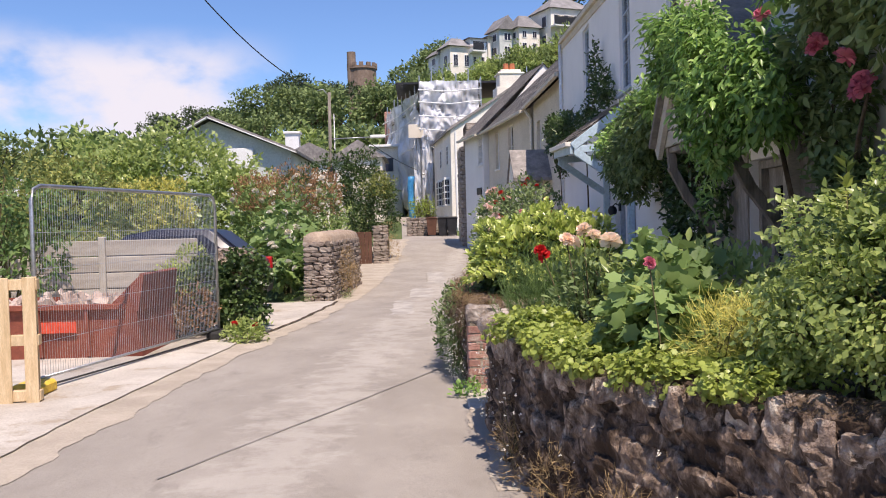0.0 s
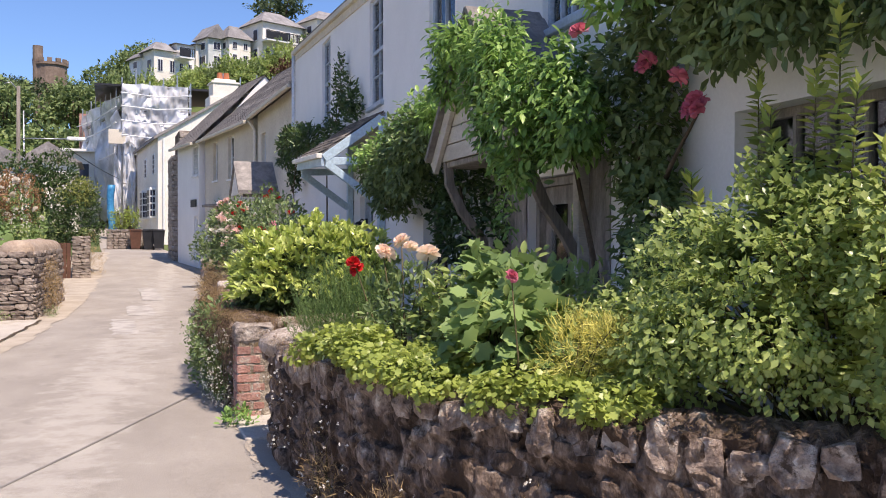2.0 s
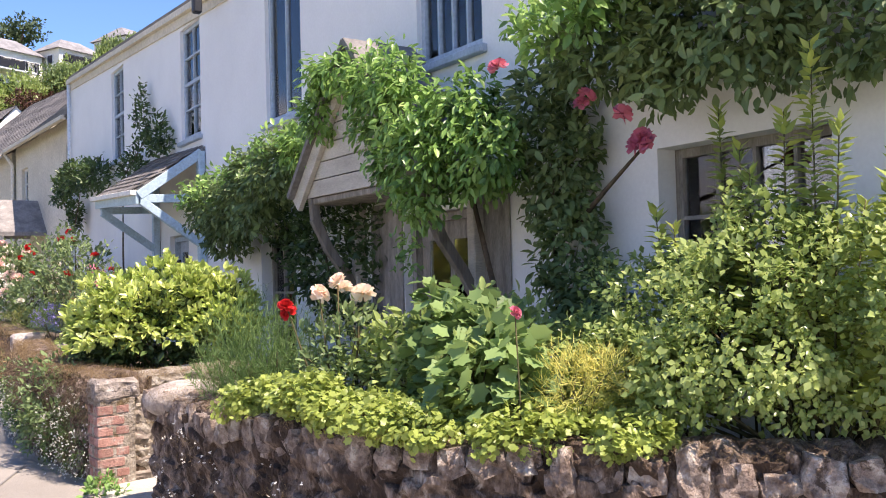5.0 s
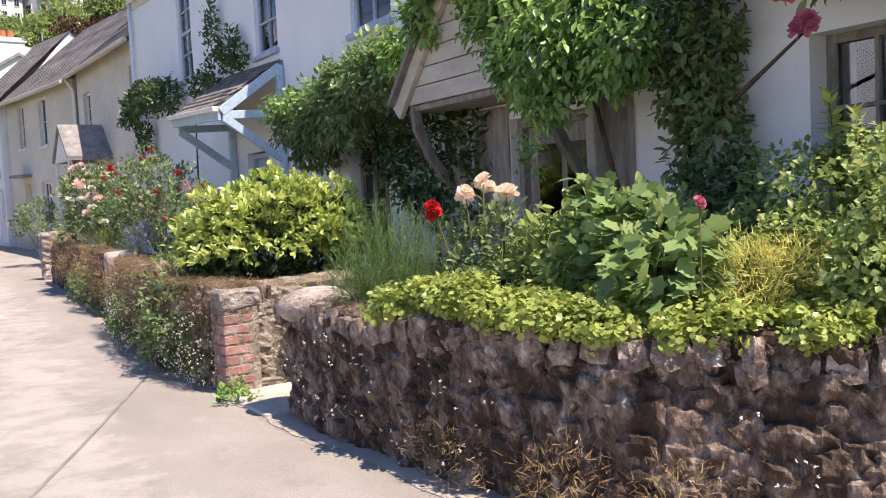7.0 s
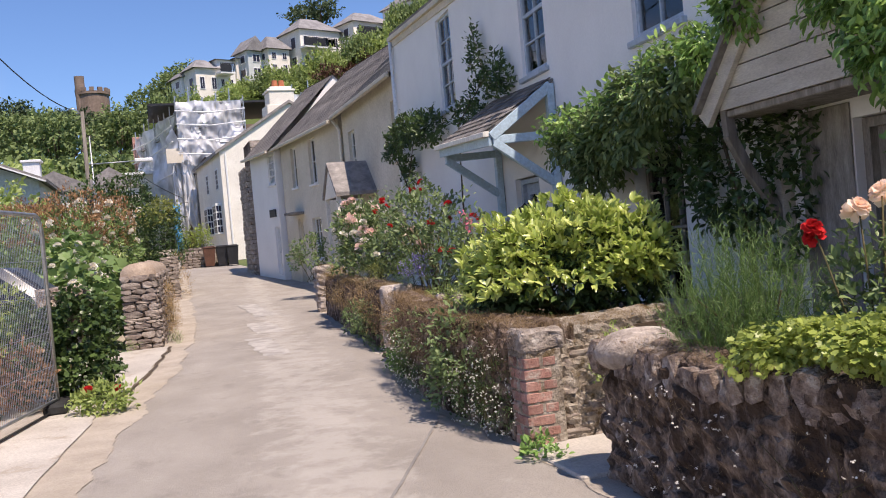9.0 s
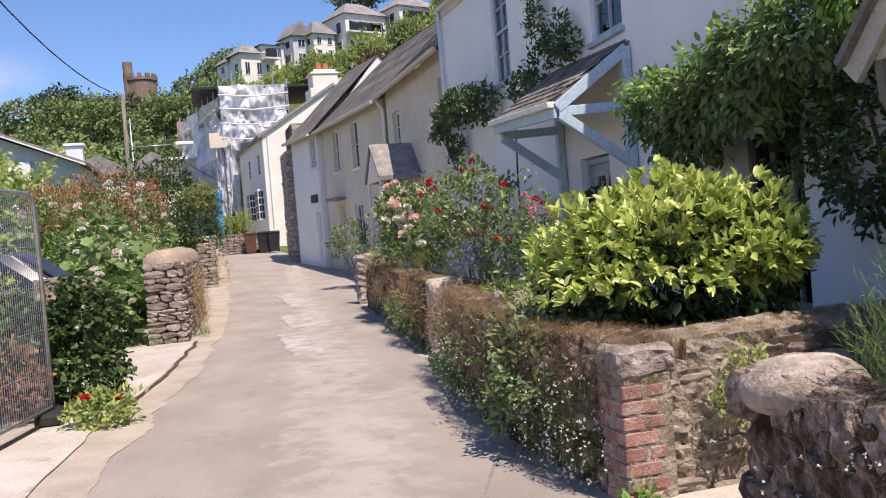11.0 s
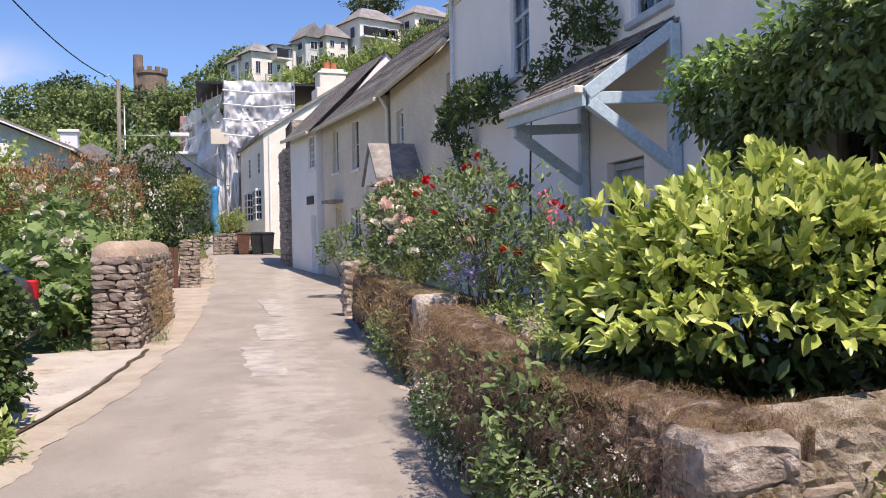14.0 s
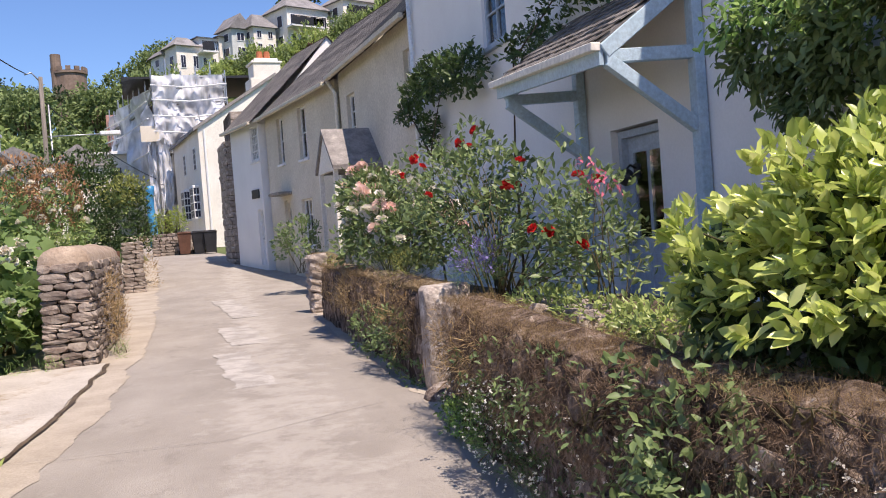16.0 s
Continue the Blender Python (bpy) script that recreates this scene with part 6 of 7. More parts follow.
tube(bm, [fp(0, 0.0), fp(0, FH - 0.15), fp(0.05, FH - 0.04), fp(0.15, FH), fp(FL - 0.15, FH), fp(FL - 0.05, FH - 0.04), fp(FL, FH - 0.15), fp(FL, 0.0)], 0.021, seg=8)
tube(bm, [fp(0, 0.14), fp(FL, 0.14)], 0.016, seg=6)
part("frame", bm, STEEL, fence, smooth=True)
bm = bmesh.new()
s = 0.04
while s < FL:
    tube(bm, [fp(s, 0.14), fp(s, FH - 0.02)], 0.0022, seg=3)
    s += 0.042
for z in (0.5, 0.86, 1.25, 1.62):
    tube(bm, [fp(0, z), fp(FL, z)], 0.0026, seg=3)
tagged(part("wire_mesh", bm, STEEL, fence), kind="stuff")
bm = one_box(-0.14, 0.16, -0.32, 0.1, 0, 0.13, 0.03)
part("foot", bm, YELLOW, fence, "yellow plastic foot block")
bm = one_box(F1.x - 0.12, F1.x + 0.12, F1.y - 0.3, F1.y + 0.3, 0, 0.12, 0.03)
part("foot", bm, RUBBER, fence, "black rubber foot block")
bm = bmesh.new()
tube(bm, [fp(FL - 0.3, 0.03), fp(2.0, 0.03), fp(0.3, 0.04)], 0.012, seg=5)
tagged(part("cable", bm, RUBBER, None, smooth=True), "black cable lying along the ground by a fence", "cable").matrix_basis = pose(-3.87, 8.9, -0.095)

pallet = thing("pallet", pose(-3.75, 8.35, -0.1, 0, 0, 6), "raw pine pallet standing on its side", "pallet")
for k in range(5):
    bm = one_box(-0.95 + k * 0.24, -0.83 + k * 0.24, -0.02, 0.0, 0, 1.2, 0.004)
    part("board", bm, PINE, pallet)
for k in range(3):
    bm = one_box(-0.95, 0.14, 0.0, 0.09, 0.02 + k * 0.53, 0.12 + k * 0.53, 0.004)
    part("bearer", bm, PINE, pallet)
for k in range(3):
    part("back_board", one_box(-0.95 + k * 0.48, -0.85 + k * 0.48, 0.09, 0.11, 0, 1.2, 0.004), PINE, pallet)

skip = thing("skip", pose(-4.4, 11.2, -0.09), "rusty red steel skip filled with pale rubble", "skip")
bm = bmesh.new()
oy = 1.5
lo = [bm.verts.new(c) for c in ((-1.3, 0, 0), (0.86, 0, 0), (0.86, oy, 0), (-1.3, oy, 0))]
hi = [bm.verts.new(c) for c in ((-1.7, -0.06, 0.68), (0.8, -0.06, 0.66), (0.8, oy + 0.06, 0.66), (-1.7, oy + 0.06, 0.68))]
bm.faces.new(lo[::-1])
for k in range(4):
    bm.faces.new((lo[k], lo[(k + 1) % 4], hi[(k + 1) % 4], hi[k]))
part("hull", bm, SKIPRED, skip)
bm = bmesh.new()
vs = [bm.verts.new(c) for c in ((0.78, -0.06, 0.6), (0.86, -0.04, 1.06), (0.86, oy, 1.06), (0.78, oy + 0.06, 0.6))]
g = [bm.verts.new(v.co + Vector((0.05, 0, -0.02))) for v in vs]
bm.faces.new(vs)
bm.faces.new(g[::-1])
for k in range(4):
    bm.faces.new((vs[k], vs[(k + 1) % 4], g[(k + 1) % 4], g[k]))
part("raised_end", bm, SKIPRED, skip)
bm = bmesh.new()
f = [bm.verts.new(c) for c in ((0.45, -0.05, 0.64), (0.84, -0.05, 0.64), (0.88, -0.04, 1.06))]
g = [bm.verts.new(v.co + Vector((0, 0.02, 0))) for v in f]
bm.faces.new(f)
bm.faces.new(g[::-1])
for k in range(3):
    bm.faces.new((f[k], f[(k + 1) % 3], g[(k + 1) % 3], g[k]))
part("cheek_plate", bm, SKIPRED, skip)
bm = bmesh.new()
beam(bm, (-1.7, -0.08, 0.67), (0.68, -0.08, 0.65), 0.07, 0.07)
for x in (-1.0, -0.4, 0.2):
    beam(bm, (x, -0.05, 0.03), (x - 0.02, -0.08, 0.64), 0.05, 0.04, (1, 0, 0))
part("rim", bm, SKIPRED, skip)
part("sticker", one_box(-0.55, 0.05, -0.075, -0.062, 0.33, 0.47, 0.002), RED, skip, "bright red label strip")
rr = random.Random(6)
rub = [stone_mesh(k + 60, "rubble", RUBBLE) for k in range(4)]
pile = part("rubble_bed", one_box(-1.5, 0.62, 0.0, oy, 0.1, 0.6), RUBBLE, skip)
for k in range(70):
    piece("rubble", rub[k % 4], skip, pose(rr.uniform(-1.4, 0.55), rr.uniform(0, oy), 0.62 + rr.uniform(0, 0.08), rr.uniform(0, 90), rr.uniform(0, 90), rr.uniform(0, 90)) @ Matrix.Diagonal((rr.uniform(0.08, 0.24), rr.uniform(0.08, 0.2), rr.uniform(0.04, 0.12), 1)))

PANEL = mat("weathered_grey_panel", (0.34, 0.30, 0.26), (0.50, 0.45, 0.39), 1.2, 0.9, 0.3, 30, stretch=(0.6, 1, 6))
cf = thing("concrete_fence", pose(-10.9, 15.7, -0.1), "weathered grey panel fence between concrete posts", "fence")
for k in range(4):
    x = k * 1.75
    for j in range(5):
        bm = one_box(x + 0.06, x + 1.69, -0.025, 0.025, 0.02 + j * 0.29, 0.295 + j * 0.29, 0.012)
        part("panel", bm, PANEL, cf)
    part("post", one_box(x - 0.06, x + 0.06, -0.06, 0.06, 0, 1.52, 0.012), CONCRETE, cf)

car = thing("car", pose(-5.0, 17.0, -0.09) @ Matrix.Diagonal((1, 1, 1.07, 1)), "dark blue parked hatchback on a concrete drive", "car")
prof = [(-2.0, 0.35), (-2.05, 0.7), (-1.85, 0.86), (-1.0, 0.98), (-0.45, 1.42), (0.2, 1.53), (1.15, 1.48), (1.75, 1.02), (1.98, 0.92), (2.05, 0.55), (2.0, 0.3)]
bm = bmesh.new()
secs = []
for y, sc, dz in ((-0.84, 0.97, 0.0), (-0.78, 1.0, 0.0), (0.78, 1.0, 0.0), (0.84, 0.97, 0.0)):
    secs.append([bm.verts.new((x * sc, y * (1.0 if z < 1.0 else 0.82), z)) for x, z in prof])
for a, b in zip(secs, secs[1:]):
    for k in range(len(prof)):
        bm.faces.new((a[k], a[(k + 1) % len(prof)], b[(k + 1) % len(prof)], b[k]))
bm.faces.new(secs[0])
bm.faces.new(secs[-1][::-1])
bmesh.ops.recalc_face_normals(bm, faces=bm.faces)
bmesh.ops.bevel(bm, geom=bm.edges[:], offset=0.035, segments=2, affect="EDGES", clamp_overlap=True)
part("body", bm, CARPAINT, car, smooth=True)
bm = bmesh.new()
vs = [bm.verts.new(c) for c in ((1.22, -0.58, 1.44), (1.22, 0.58, 1.44), (1.72, 0.66, 1.06), (1.72, -0.66, 1.06))]
g = [bm.verts.new(v.co + Vector((0.015, 0, 0.012))) for v in vs]
bm.faces.new(g)
bm.faces.new(vs[::-1])
for k in range(4):
    bm.faces.new((vs[k], vs[(k + 1) % 4], g[(k + 1) % 4], g[k]))
part("rear_window", bm, CARPAINT, car)
for y in (-0.71, 0.71):
    bm = bmesh.new()
    vs = [bm.verts.new((x, y + (0.012 if y > 0 else -0.012), z)) for x, z in ((-0.75, 1.04), (-0.3, 1.38), (1.0, 1.4), (1.45, 1.06))]
    g = [bm.verts.new(v.co + Vector((0, 0.02 if y < 0 else -0.02, 0))) for v in vs]
    bm.faces.new(vs)
    bm.faces.new(g[::-1])
    for k in range(4):
        bm.faces.new((vs[k], vs[(k + 1) % 4], g[(k + 1) % 4], g[k]))
    part("side_window", bm, CARPAINT, car)
    part("tail_light", one_box(1.88, 2.03, y * 0.92 - 0.09, y * 0.92 + 0.09, 0.72, 0.95, 0.02), P_RED, car, "red tail lamp")
for x in (-1.3, 1.3):
    for y in (-0.76, 0.76):
        bm = bmesh.new()
        bmesh.ops.create_cone(bm, segments=24, radius1=0.32, radius2=0.32, depth=0.2, cap_ends=True, matrix=pose(x, y, 0.32, 90, 0, 0))
        wh = part("wheel", bm, RUBBER, car)
        bm = bmesh.new()
        bmesh.ops.create_cone(bm, segments=16, radius1=0.2, radius2=0.2, depth=0.215, cap_ends=True, matrix=pose(x, y, 0.32, 90, 0, 0))
        part("rim", bm, STEEL, wh)

# stone gate pier and wall stub with a rounded cement top
pier = thing("stone_pier", pose(-2.47, 18.6, -0.12, 0, 0, -2.7), "dry-laid purple slate stone pier with a rounded cement top", "stone pier")
PW, PL, PH = 0.6, 5.0, 1.28
bm = bmesh.new()
box(bm, 0.04, PW - 0.04, 0.04, PL - 0.04, 0, PH)
part("core", bm, MORTAR, pier)
bm = bmesh.new()
rows = []
for k in range(15):
    y = PL * k / 14
    ring = []
    for j in range(9):
        a = math.pi * j / 8
        rise = 0.3 * math.sin(a) ** 0.7 * (0.9 + 0.2 * noise.noise((k * 0.5, j, 2)))
        ring.append(bm.verts.new((PW / 2 - math.cos(a) * PW / 2, y + 0.02 * noise.noise((k, j, 5)), PH - 0.03 + rise)))
    rows.append(ring)
for a, b in zip(rows, rows[1:]):
    for j in range(8):
        bm.faces.new((a[j], a[j + 1], b[j + 1], b[j]))
bm.faces.new(rows[0][::-1])
bm.faces.new(rows[-1])
part("cement_cap", bm, mat("weathered_cement", (0.30, 0.22, 0.16), (0.45, 0.36, 0.28), 4, 0.95, 0.6, 30), pier, "rounded brownish cement capping", True)
rr = random.Random(12)
z, cnt = 0.0, 0
while z < PH - 0.03:
    h = rr.choice((0.05, 0.07, 0.09, 0.12))
    x = 0.0
    while x < PW - 0.03:
        wd = min(rr.uniform(0.14, 0.42), PW - x)
        piece("stone", SLABS[rr.randrange(8)], pier, pose(x + wd / 2, 0.05 + rr.uniform(-0.02, 0.015), z + h / 2, 0, rr.uniform(-3, 3), rr.uniform(-4, 4)) @ Matrix.Diagonal((wd * 0.98, 0.16, h * 0.95, 1)))
        x += wd
    y = 0.0
    while y < PL:
        wd = rr.uniform(0.2, 0.5)
        piece("stone", SLABS[rr.randrange(8)], pier, pose(PW - 0.05 + rr.uniform(-0.02, 0.02), y + wd / 2, z + h / 2, rr.uniform(-3, 3), 0, rr.uniform(-4, 4)) @ Matrix.Diagonal((0.16, wd * 0.98, h * 0.95, 1)))
        y += wd
    z += h
weeds("dry_weeds", [(-1.68, 20.2, 0.5, 0.1, 1.5, 0.5), (-1.65, 21.8, 0.2, 0.12, 0.8, 0.35)], 2200, 0.09, NEEDLE, L_DRY, "dry straw weeds clinging to a stone pier", 60)
weeds("low_weeds", [(-1.62, 19.6, -0.05, 0.1, 0.7, 0.08), (-2.6, 18.45, -0.02, 0.4, 0.12, 0.1)], 500, 0.07, NEEDLE, L_IVY, "low grassy weeds at the foot of a pier", 61)
pier2 = thing("stone_pier", pose(-1.76, 33, -0.1), "narrow slate stone gate pier overgrown with dry plants", "stone pier")
part("core", one_box(0.05, 0.55, 0.05, 2.4, 0, 1.5), MORTAR, pier2)
z = 0.0
while z < 1.5:
    h = rr.choice((0.08, 0.1, 0.14))
    x = 0.0
    while x < 0.55:
        wd = min(rr.uniform(0.2, 0.4), 0.6 - x)
        piece("stone", SLABS[rr.randrange(8)], pier2, pose(x + wd / 2, 0.05, z + h / 2) @ Matrix.Diagonal((wd * 0.97, 0.16, h * 0.95, 1)))
        x += wd
    z += h
weeds("dry_weeds", [(-1.2, 33.6, 1.0, 0.2, 0.8, 0.6), (-1.0, 34.5, 0.4, 0.25, 1.0, 0.6)], 900, 0.14, NEEDLE, L_DRY, "dry straw weeds hanging over a gate pier", 62)
gate = thing("garden_gate", pose(-2.6, 33.0, -0.1), "dark brown boarded garden gate between stone piers", "gate")
for k in range(6):
    part("board", one_box(k * 0.135, k * 0.135 + 0.128, 0, 0.03, 0.08, 1.35, 0.006), BROWNPLASTIC, gate)
for z in (0.3, 1.1):
    part("rail", one_box(0, 0.81, 0.03, 0.07, z, z + 0.1, 0.006), BROWNPLASTIC, gate)
b3 = thing("wheelie_bin", pose(-2.05, 24.6, -0.1), "brown plastic wheelie bin behind a stone pier", "bin")


def wheelie(t, material):
    bm = bmesh.new()
    lo = [bm.verts.new(c) for c in ((-0.22, -0.24, 0.05), (0.22, -0.24, 0.05), (0.22, 0.24, 0.05), (-0.22, 0.24, 0.05))]
    hi = [bm.verts.new(c) for c in ((-0.29, -0.34, 0.98), (0.29, -0.34, 0.98), (0.29, 0.32, 0.98), (-0.29, 0.32, 0.98))]
    bm.faces.new(lo[::-1])
    bm.faces.new(hi)
    for k in range(4):
        bm.faces.new((lo[k], lo[(k + 1) % 4], hi[(k + 1) % 4], hi[k]))
    part("body", bm, material, t)
    bm = bmesh.new()
    box(bm, -0.31, 0.31, -0.37, 0.33, 0.98, 1.03, None, 0.015)
    box(bm, -0.26, 0.26, -0.3, 0.26, 1.03, 1.07, None, 0.015)
    part("lid", bm, material, t)
    part("handle", one_box(-0.25, 0.25, 0.33, 0.38, 0.93, 0.97, 0.01), material, t)
    for x in (-0.25, 0.25):
        bm = bmesh.new()
        bmesh.ops.create_cone(bm, segments=14, radius1=0.1, radius2=0.1, depth=0.05, cap_ends=True, matrix=pose(x, 0.24, 0.1, 0, 90, 0))
        part("wheel", bm, RUBBER, t)
    return t


wheelie(b3, BROWNPLASTIC)
for x, y, m, lab in ((0.72, 48.6, BROWNPLASTIC, "brown plastic wheelie bin against a low wall"), (1.35, 48.4, DARKPLASTIC, "dark grey plastic wheelie bin beside another"), (1.85, 48.2, DARKPLASTIC, "dark grey plastic wheelie bin in a house's shade")):
    wheelie(thing("wheelie_bin", pose(x, y, road_z(y) + 0.02), lab, "bin", "bins by the low wall"), m)

# planting on this side
bush("ivy_hedge", [(-2.82, 13.5, 0.45, 0.46, 0.5, 0.6), (-2.75, 13.9, 0.7, 0.42, 0.45, 0.4), (-3.25, 13.5, 0.5, 0.45, 0.5, 0.62)], 8500, 0.055, LOBED, L_DARK, 70, "dark ivy mound covering a wall end beside the lane", "ivy", (-2.85, 13.6, -0.1), 14, 0.01, low=-0.95)
t = thing("capping_stone", pose(-2.9, 13.9, 0.98), "pale rough stone capping among ivy", "stone")
piece("block", COPES[1], t, Matrix.Diagonal((0.6, 0.5, 0.42, 1)))
t, loc = bush("valerian", [(-2.5, 12.45, 0.02, 0.28, 0.24, 0.14)], 900, 0.075, LANCE, L_MID, 71, "low red valerian at the foot of an ivy hedge", "flowers", (-2.5, 12.45, -0.1), 8, 0.005)
blooms(t, "red", [(-0.12, -0.1, 0.26), (0.16, -0.08, 0.24)], 0.9, 8)
bush("rusty_shrub", [(-3.75, 12.9, 0.22, 0.45, 0.35, 0.3), (-3.3, 12.95, 0.3, 0.3, 0.3, 0.35)], 2600, 0.06, OVAL, L_RUST, 72, "rust-brown dying shrub behind a mesh fence", "shrub", (-3.6, 12.9, -0.1), 10, 0.008)
bush("green_shrub", [(-3.75, 13.1, 0.62, 0.4, 0.35, 0.3), (-3.55, 13.6, 0.95, 0.3, 0.3, 0.3)], 1800, 0.075, LANCE, L_CREEP, 73, "straggly green shrub beside a skip", "shrub", (-3.65, 13.2, -0.1), 10, 0.008)
bush("overhanging_tree", [(-6.4, 14.6, 1.15, 0.6, 0.5, 0.7), (-6.9, 14.8, 1.9, 1.0, 0.7, 0.6), (-8.2, 15.2, 2.0, 1.1, 0.8, 0.8)], 2600, 0.16, LANCE, L_ROSEM, 74, "grey-green shrub hanging over a panel fence", "shrub", (-7.0, 14.9, -0.1), 18, 0.02, droop=0.9, low=-1)
bush("olive_hedge", [(-12.5, 25, 1.8, 2.8, 1.8, 2.0), (-9.6, 24.5, 1.6, 2.0, 1.6, 1.9), (-15.5, 25, 1.9, 2.6, 2.0, 2.1), (-7.6, 24, 1.2, 1.5, 1.3, 1.6), (-18.5, 24, 1.6, 2.4, 1.6, 2.0)], 16000, 0.17, LANCE, L_OLIVE, 75, "tall yellowish-green hedge behind a drive", "hedge", (-11, 24.8, -0.1), 40, 0.03, droop=0.3)
bush("spreading_bush", [(-8.6, 30, 2.9, 2.0, 1.6, 2.0), (-6.8, 29, 2.0, 1.5, 1.4, 1.8), (-10.2, 31, 2.6, 1.4, 1.4, 1.6), (-5.6, 28, 1.8, 1.2, 1.2, 1.7), (-7.4, 29.5, 2.9, 1.3, 1.2, 1.5), (-6.2, 28.6, 2.2, 1.0, 1.1, 1.3), (-9.6, 30, 3.1, 1.5, 1.2, 1.6)], 12500, 0.19, CLUMP, L_MID, 76, "large rounded dark green bush below a bungalow", "bush", (-8.0, 29.7, -0.1), 30, 0.03)
bush("yellow_flowering_shrub", [(-7.4, 24.4, 2.6, 1.0, 0.6, 0.35), (-6.7, 23.6, 1.9, 0.8, 0.5, 0.5)], 1800, 0.1, OVAL, L_GOLD, 77, "shrub covered in golden yellow flowers", "shrub", (-7.1, 24.1, -0.1), 14, 0.015)
t, loc = bush("hollyhock_bed", [(-3.2, 20.4, 0.75, 0.55, 1.2, 0.75), (-3.4, 22.6, 1.1, 0.7, 1.2, 0.9), (-2.9, 19.4, 0.5, 0.4, 0.6, 0.5)], 2300, 0.17, LOBED, L_MALLOW, 78, "tangled bed of mallows with white flowers beside a pier", "flower bed", (-3.2, 21.0, -0.1), 26, 0.012, droop=0.3)
scatter_blooms(t, "white", loc, 80, 79, 1.6)
foliage("fine_leaves", loc, 2600, 0.08, LANCE, L_MID, t, 80)
t, loc = bush("rusty_flower_spikes", [(-3.8, 25.5, 2.5, 0.9, 1.0, 0.75), (-2.8, 26.5, 2.4, 0.6, 0.8, 0.75), (-4.8, 26.0, 2.5, 0.7, 0.8, 0.75)], 5600, 0.08, LANCE, L_RUST, 81, "tall rust-coloured flower spikes above a garden bed", "flowers", (-3.5, 25.8, -0.1), 40, 0.012, up=1.2)
foliage("green_leaves", [(a, b, c - 0.7, r, s, q * 1.3) for a, b, c, r, s, q in loc], 3600, 0.12, OVAL, L_MALLOW, t, 82)
scatter_blooms(t, "white", [(a, b, c - 0.5, r, s, q * 1.3) for a, b, c, r, s, q in loc], 30, 83, 1.7)
t, loc = bush("round_bush", [(-1.65, 35.2, 2.1, 0.85, 0.8, 1.15), (-2.3, 35.6, 1.6, 0.6, 0.7, 0.8)], 4600, 0.11, OVAL, L_DARK, 84, "dark rounded bush with yellow-tipped top by a gate", "bush", (-1.9, 35.3, 0.0), 16, 0.015)
foliage("tip_foliage", [(0.3, -0.1, 3.0, 0.62, 0.6, 0.5)], 1000, 0.12, OVAL, L_OLIVE, t, 85)
bush("dark_hedge", [(-4.2, 42, 3.4, 1.5, 0.9, 1.4), (-2.9, 43, 2.6, 0.9, 0.8, 1.6), (-5.8, 42, 3.0, 1.2, 0.9, 1.4), (-2.7, 42, 3.6, 1.0, 0.9, 1.5)], 8000, 0.16, OVAL, L_DARK, 86, "tall clipped dark hedge near a pole", "hedge", (-4.2, 42, 0.2), 24, 0.03)
bush("low_planting", [(-3.4, 31, 0.9, 1.0, 1.5, 0.9), (-3.0, 38, 1.3, 1.0, 1.5, 1.0), (-5.5, 34, 1.4, 1.5, 2.0, 1.2), (-6.5, 38, 2.0, 1.6, 2.0, 1.4)], 6000, 0.14, OVAL, L_MID, 87, "mixed green garden planting behind a gate", "shrubs", (-4.2, 34, -0.1), 24, 0.02)

# ---- up the hill ----
lowwall = thing("low_wall", pose(-0.7, 49.2, road_z(49)), "low stone wall with bins in front and plants on top", "wall", kind="structure")
part("core", one_box(0.03, 2.3, 0.05, 0.45, -0.2, 1.05), MORTAR, lowwall)
rr = random.Random(21)
z = -0.1
while z < 1.0:
    h = rr.uniform(0.12, 0.2)
    x = 0.0
    while x < 2.2:
        w = rr.uniform(0.2, 0.45)
        piece("stone", SLABS[rr.randrange(8)], lowwall, pose(x + w / 2, 0.06, z + h / 2) @ Matrix.Diagonal((w * 0.96, 0.16, h * 0.93, 1)))
        x += w
    z += h
for x, y, z, r, h in ((0.55, 49.6, 2.4, 0.35, 0.6), (-0.1, 50, 2.3, 0.4, 0.6)):
    bush("clipped_shrub", [(x, y, z, r, r, h)], 700, 0.1, OVAL, L_CREEP, 90, "small bright green clipped shrub on a low wall", "shrub", (x, y, 1.7), 6, 0.012)
t = thing("tarpaulin_roll", pose(-0.45, 57.5, road_z(57)), "bright blue tarpaulin wrapped round a scaffold leg", "tarpaulin")
bm = bmesh.new()
rings = []
for k in range(12):
    z = k * 0.31
    ring = []
    for j in range(10):
        a = 2 * math.pi * j / 10
        r = 0.22 + 0.08 * noise.noise((math.cos(a) * 2, math.sin(a) * 2, z * 1.6))
        ring.append(bm.verts.new((r * math.cos(a) + 0.05 * math.sin(z * 2), r * math.sin(a), z)))
    rings.append(ring)
for a, b in zip(rings, rings[1:]):
    for j in range(10):
        bm.faces.new((a[j], a[(j + 1) % 10], b[(j + 1) % 10], b[j]))
bm.faces.new(rings[0][::-1])
bm.faces.new(rings[-1])
part("wrap", bm, TARPBLUE, t, smooth=True)

# house under scaffolding and sheeting
sc = thing("scaffolded_house", pose(0, 0, 0), "brick house wrapped in scaffolding and milky plastic sheeting", "house")
bm = bmesh.new()
pr = [(0.9, 66.5), (8.5, 66.5), (8.5, 80), (-2.3, 80)]
lo = [bm.verts.new((x, y, 1.0)) for x, y in pr]
hi = [bm.verts.new((x, y, 10.6)) for x, y in pr]
bm.faces.new(lo[::-1])
bm.faces.new(hi)
for k in range(4):
    bm.faces.new((lo[k], lo[(k + 1) % 4], hi[(k + 1) % 4], hi[k]))
part("wall", bm, FARBRICK, sc)
